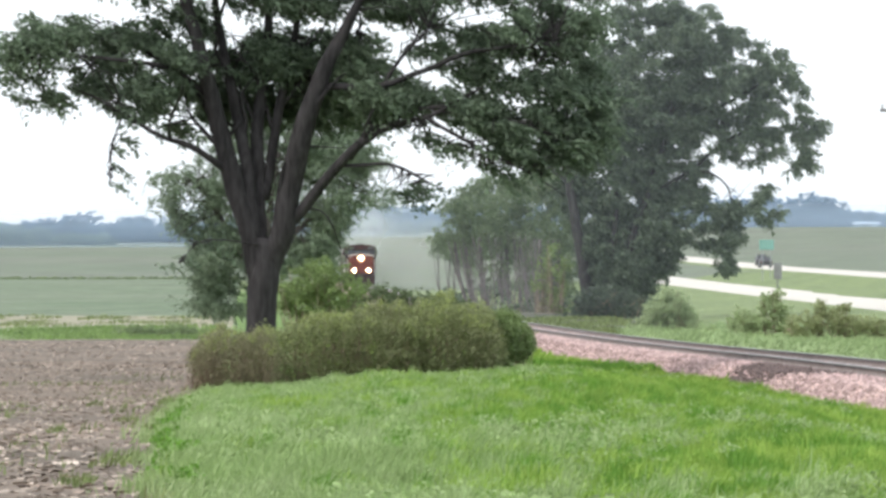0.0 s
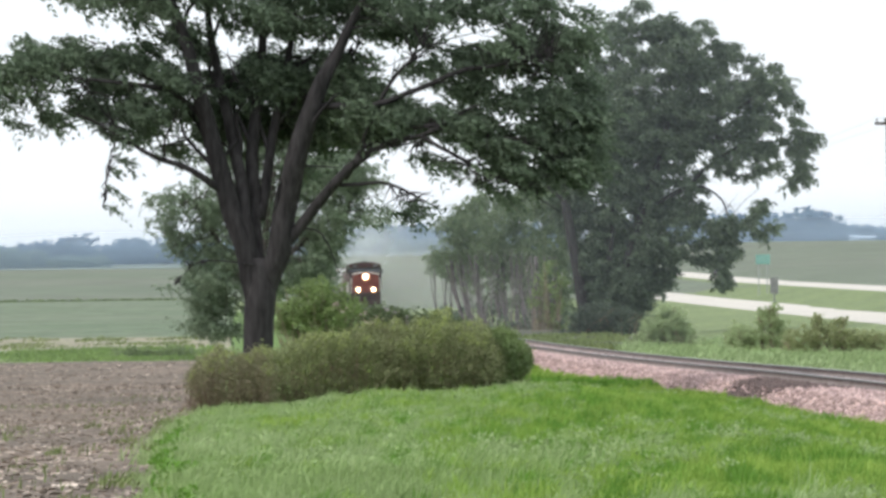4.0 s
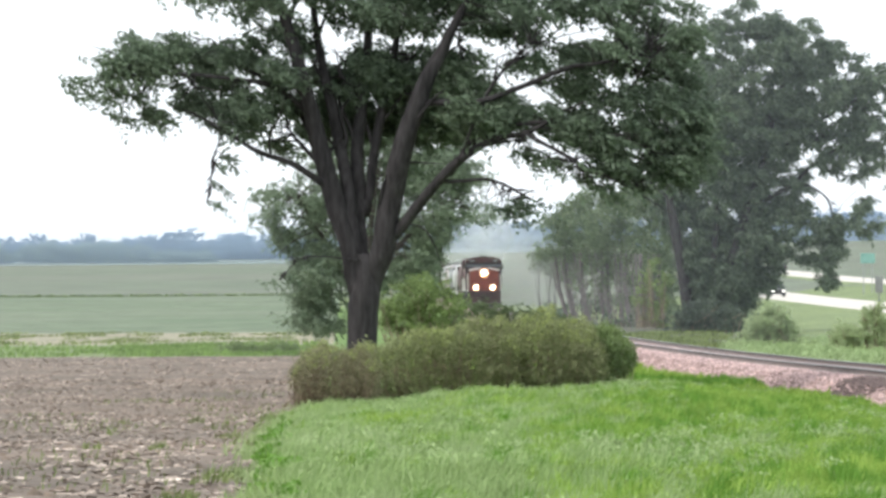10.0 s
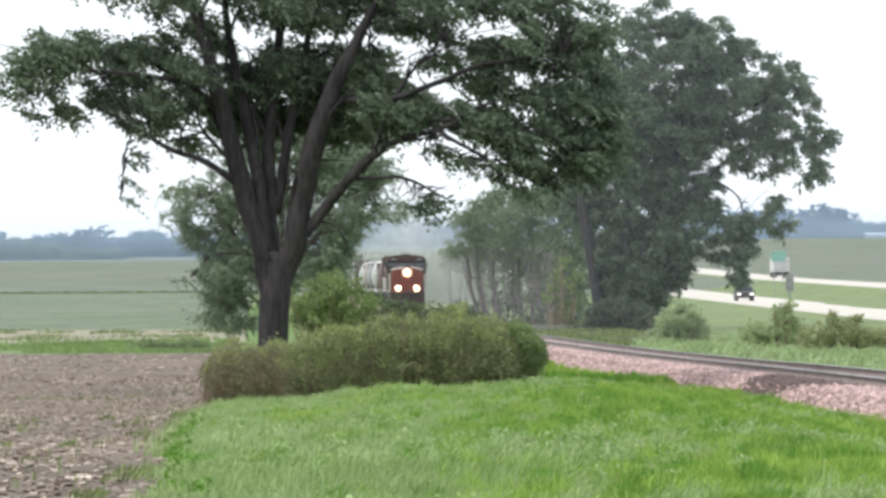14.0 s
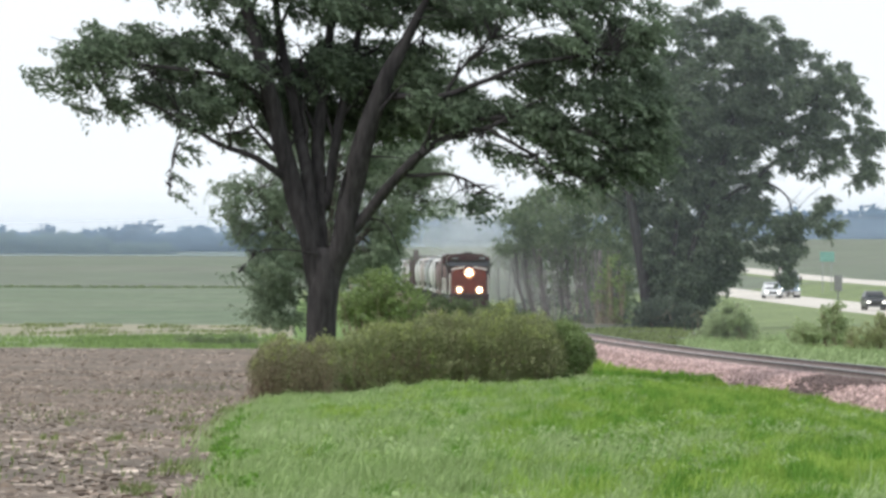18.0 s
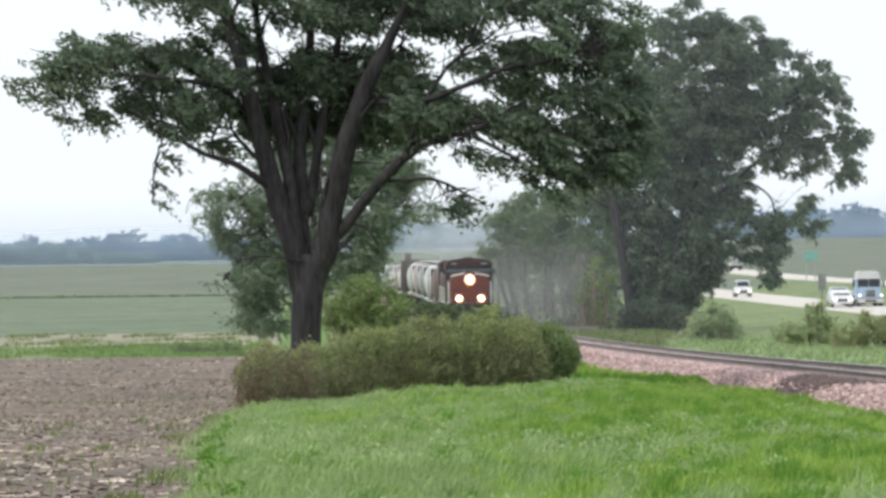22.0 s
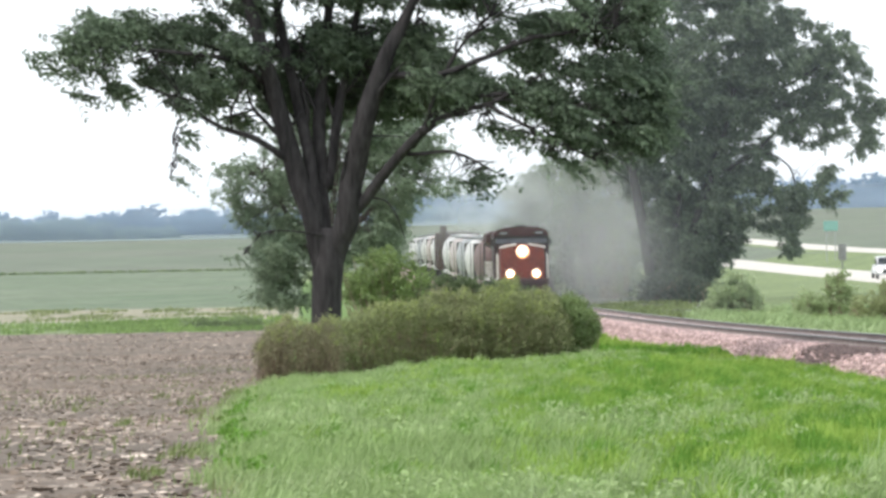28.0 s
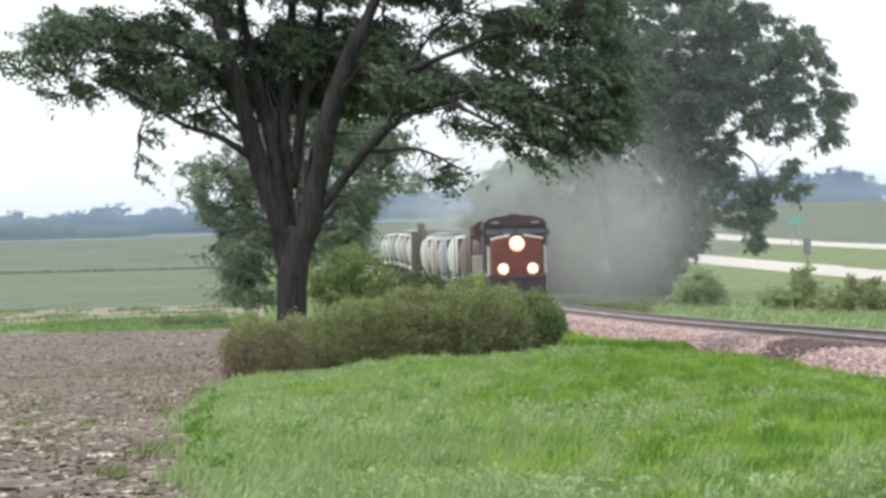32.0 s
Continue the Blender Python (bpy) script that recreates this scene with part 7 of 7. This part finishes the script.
def chips():
    rng = np.random.default_rng(91)
    x, y = scatter(120000, 22, 150, -22, 0.1, 92, 2.4)
    far = scatter(22000, 100, 228, -36, -0.6, 94)
    x, y = np.concatenate([x, far[0]]), np.concatenate([y, far[1]])
    row = np.array([noise.noise((a * 0.9, b * 0.05, 41.0)) + 0.7 * noise.noise((a * 2.6, b * 0.9, 43.0)) for a, b in zip(x + SLOPE * y, y)])
    keep = (x + SLOPE * y < np.interp(y, EDGE_Y, EDGE_U)) & (row > rng.uniform(-0.6, 0.55, len(x)))
    x, y = x[keep], y[keep]
    n = len(x)
    z = heights(x, y) + 0.012
    a = rng.uniform(0, 6.28, n)
    ln, w = (rng.gamma(2.0, 0.011, n) + 0.007) * np.interp(y, [34, 60, 90, 200], [1.7, 1.2, 1, 2.2]), rng.uniform(0.005, 0.015, n) * np.interp(y, [34, 60, 90, 200], [1.4, 1.1, 1, 2.2])
    d = np.stack([np.cos(a) * ln, np.sin(a) * ln, rng.normal(size=n) * 0.1 * ln + 0.004], 1)
    s = np.stack([-np.sin(a) * w, np.cos(a) * w, rng.uniform(0.1, 0.6, n) * w], 1)
    p = np.stack([x, y, z], 1)
    v = np.stack([p - d - s * 0.4, p + d - s, p + d + s, p - d + s], 1).reshape(-1, 3)
    tagged(raw("corn_residue", v, np.arange(4 * n).reshape(-1, 4), RESIDUE), "pale corn stalk residue strewn over bare soil", "residue", kind="stuff")
    # clods of earth
    x, y = scatter(8000, 22, 150, -22, -0.9, 93, 1.5)
    n = len(x)
    p = np.stack([x, y, heights(x, y)], 1)
    s = np.minimum(rng.gamma(2.0, 0.011, n) + 0.01, 0.06)[:, None, None]
    o = np.array([(1.3, 0, 0), (0, 1, 0), (-1.3, 0, 0), (0, -1, 0), (0, 0, 0.7)], float)
    v = (p[:, None] + (o[None] + rng.normal(size=(n, 5, 3)) * 0.25) * s).reshape(-1, 3)
    t = np.array([(0, 1, 4), (1, 2, 4), (2, 3, 4), (3, 0, 4)])
    tagged(raw("soil_clods", v, (np.arange(n)[:, None, None] * 5 + t[None]).reshape(-1, 3), SOIL), "brown clods of tilled earth", "soil", kind="stuff")


chips()


# ---- dust and exhaust ----
def dust_mat(name, color, density):
    """Thin smoke: soft towards the rim of each puff, broken up by noise."""
    m = bpy.data.materials.new(name)
    m.use_nodes = True
    n, l = m.node_tree.nodes, m.node_tree.links
    n.remove(n["Principled BSDF"])
    co = n.new("ShaderNodeTexCoord")
    flat = n.new("ShaderNodeVectorMath")
    flat.operation = "MULTIPLY"
    flat.inputs[1].default_value = (1, 0, 1)
    l.new(co.outputs["Object"], flat.inputs[0])
    size = n.new("ShaderNodeVectorMath")
    size.operation = "LENGTH"
    l.new(flat.outputs[0], size.inputs[0])
    fall = n.new("ShaderNodeMapRange")
    fall.interpolation_type = "SMOOTHERSTEP"
    fall.inputs["From Min"].default_value, fall.inputs["From Max"].default_value = 0.88, 0.0
    l.new(size.outputs["Value"], fall.inputs["Value"])
    no = n.new("ShaderNodeTexNoise")
    no.inputs["Scale"].default_value, no.inputs["Detail"].default_value = 1.6, 3
    l.new(co.outputs["Object"], no.inputs["Vector"])
    cloud = n.new("ShaderNodeMapRange")
    cloud.inputs["From Min"].default_value, cloud.inputs["From Max"].default_value = 0.3, 0.7
    cloud.inputs["To Min"].default_value, cloud.inputs["To Max"].default_value = 0.45, 1.0
    l.new(no.outputs[0], cloud.inputs["Value"])
    a, b = n.new("ShaderNodeMath"), n.new("ShaderNodeMath")
    a.operation = b.operation = "MULTIPLY"
    l.new(fall.outputs[0], a.inputs[0])
    l.new(cloud.outputs[0], a.inputs[1])
    l.new(a.outputs[0], b.inputs[0])
    b.inputs[1].default_value = density
    tr, di, tl, ad, mx = n.new("ShaderNodeBsdfTransparent"), n.new("ShaderNodeBsdfDiffuse"), n.new("ShaderNodeBsdfTranslucent"), n.new("ShaderNodeMixShader"), n.new("ShaderNodeMixShader")
    di.inputs[0].default_value = tl.inputs[0].default_value = (*color, 1)
    ad.inputs[0].default_value = 0.5
    l.new(di.outputs[0], ad.inputs[1])
    l.new(tl.outputs[0], ad.inputs[2])
    l.new(b.outputs[0], mx.inputs[0])
    l.new(tr.outputs[0], mx.inputs[1])
    l.new(ad.outputs[0], mx.inputs[2])
    l.new(mx.outputs[0], n["Material Output"].inputs["Surface"])
    return m


DUST = dust_mat("grey_dust", (0.54, 0.545, 0.53), 0.42)
EXHAUST = dust_mat("pale_exhaust", (0.92, 0.93, 0.93), 0.62)
THIN_DUST = dust_mat("thin_pale_dust", (0.76, 0.77, 0.75), 0.40)


def puff_mesh(m):
    bm = bmesh.new()
    bmesh.ops.create_uvsphere(bm, u_segments=24, v_segments=14, radius=1.0)
    bmesh.ops.delete(bm, geom=[v for v in bm.verts if v.co.y > 0.01], context="VERTS")
    for v in bm.verts:
        v.co *= 1 + 0.06 * noise.noise(v.co * 1.7)
    me = bpy.data.meshes.new("puff")
    bm.to_mesh(me)
    bm.free()
    me.materials.append(m)
    me.polygons.foreach_set("use_smooth", [True] * len(me.polygons))
    return me


PUFFS = [puff_mesh(m) for m in (DUST, THIN_DUST, EXHAUST)]
# two tinted half shells facing the camera, added to imitate aerial haze
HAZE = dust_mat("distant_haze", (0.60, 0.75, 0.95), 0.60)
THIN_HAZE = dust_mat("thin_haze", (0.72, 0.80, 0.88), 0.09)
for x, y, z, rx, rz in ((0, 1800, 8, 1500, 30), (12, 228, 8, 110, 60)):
    ob = new("haze_shell", puff_mesh(HAZE if y > 500 else THIN_HAZE))
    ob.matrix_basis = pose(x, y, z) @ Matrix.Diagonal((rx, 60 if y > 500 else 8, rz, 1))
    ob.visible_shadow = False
    tagged(ob, "see-through bluish shell added to stand in for aerial haze", "haze", kind="stuff")
# behind the front, right of the line, above the rail, sizes, drift across per second, thin or not, raised late or not
PLUME = [
    (10, 3.6, 1.0, 5.2, 1.2, 4.6, 0.01, 0, 0),
    (22, 6.4, 1.8, 7.8, 1.5, 6.6, 0.04, 0, 0),
    (50, 9, 3.5, 11, 1.5, 7.5, 0.04, 1, 0),
    (60, 1.5, 6.0, 9, 1.5, 7.0, 0.01, 2, 0),
    (29, 6.8, 3.5, 6.2, 1.5, 8.0, 0.03, 0, 1),
    (42, 7.5, 6.0, 8.5, 1.5, 9.0, 0.03, 1, 1),
]
plume = []
for back, across, up, rx, ry, rz, drift, thin, late in PLUME:
    ob = new("dust_puff", PUFFS[thin])
    ob.scale = (rx, ry, rz)
    ob.visible_shadow = False
    tagged(ob, "soft drifting grey dust raised by the train", "dust cloud", group="dust along the train")
    plume.append((ob, back, across, up, drift, (rz + up) if late else 0.0))


# ---- what moves ----
def train_y(t):
    return 494.854 - 7.8741 * t - 0.00446 * t * t


def on_track(y):
    pitch = math.degrees(math.atan((rail_z(y + 12) - rail_z(y)) / 12))
    return pose(rail_x(y), y, rail_z(y), pitch, 0, 2.264)


def on_road(lane, y, side, up=0.21, back=False):
    x = lane(y) + side
    return pose(x, y, ground(lane(y), y) + up, 0, 0, math.degrees(math.atan(lane(y) - lane(y + 1))) + (180 if back else 0))


def sway(ob, k, amount):
    """A mass of leaves rocks in the wind about the foot of its tree."""
    rows = []
    for t in [0.8 * i for i in range(41)]:
        a = math.sin(t * (1.3 + 0.11 * (k % 5)) + k * 1.9) + 0.6 * math.sin(t * 2.3 + k)
        b = math.sin(t * 1.1 + k * 2.7)
        rows.append((t, pose(0.01 * a, 0, 0, 0.08 * b * amount, 0.28 * a * amount, 0)))
    walk(ob, rows)


def motions():
    for k, ob in enumerate([c for c in main_tree.children if c.name.startswith("foliage")]):
        sway(ob, k, 1.0)
    for k, ob in enumerate([c for c in back_tree.children if c.name.startswith("foliage")]):
        sway(ob, k + 3, 0.8)
    for k, ob in enumerate([c for c in tall_tree.children if c.name.startswith("foliage")]):
        sway(ob, k + 7, 0.8)
    steps = [2 * k for k in range(17)]
    walk(loco, [(t, on_track(train_y(t) - 0.3)) for t in steps])
    for k, ob in enumerate(WAGONS):
        walk(ob, [(t, on_track(train_y(t) + 22.2 + 17.6 * k)) for t in steps])
    for ob, lane, side, y0, v, back in (
            (dark_car, near_lane, -1.3, 790.0, -22.4, False), (white_car, near_lane, -1.3, 972.0, -25.85, False), (silver_car, near_lane, -0.6, 981.5, -25.85, False),
            (semi, near_lane, 1.6, 1019.5, -27.8, False), (pickup, near_lane, -1.0, 1070.0, -24.5, False), (away_a, far_lane, 1.4, 721.6, 27.5, True),
            (away_b, far_lane, -1.4, 669.0, 29.7, True), (box_truck, far_lane, 1.2, 283.0, 30.3, True)):
        rows = []
        for t in steps:
            rows.append((t, on_road(lane, y0 + v * t, side, back=back)))
        walk(ob, rows)
    for ob, back, across, up, drift, sunk in plume:
        rows = []
        for t in steps:
            y = train_y(t) + back
            rows.append((t, pose(rail_x(y) + across + drift * (t - 20), y, rail_z(y) + up - sunk * float(np.interp(t, [20.5, 27], [1, 0])), 0, 8 * math.sin(t * 0.21 + back), 0)))
        walk(ob, rows)


motions()
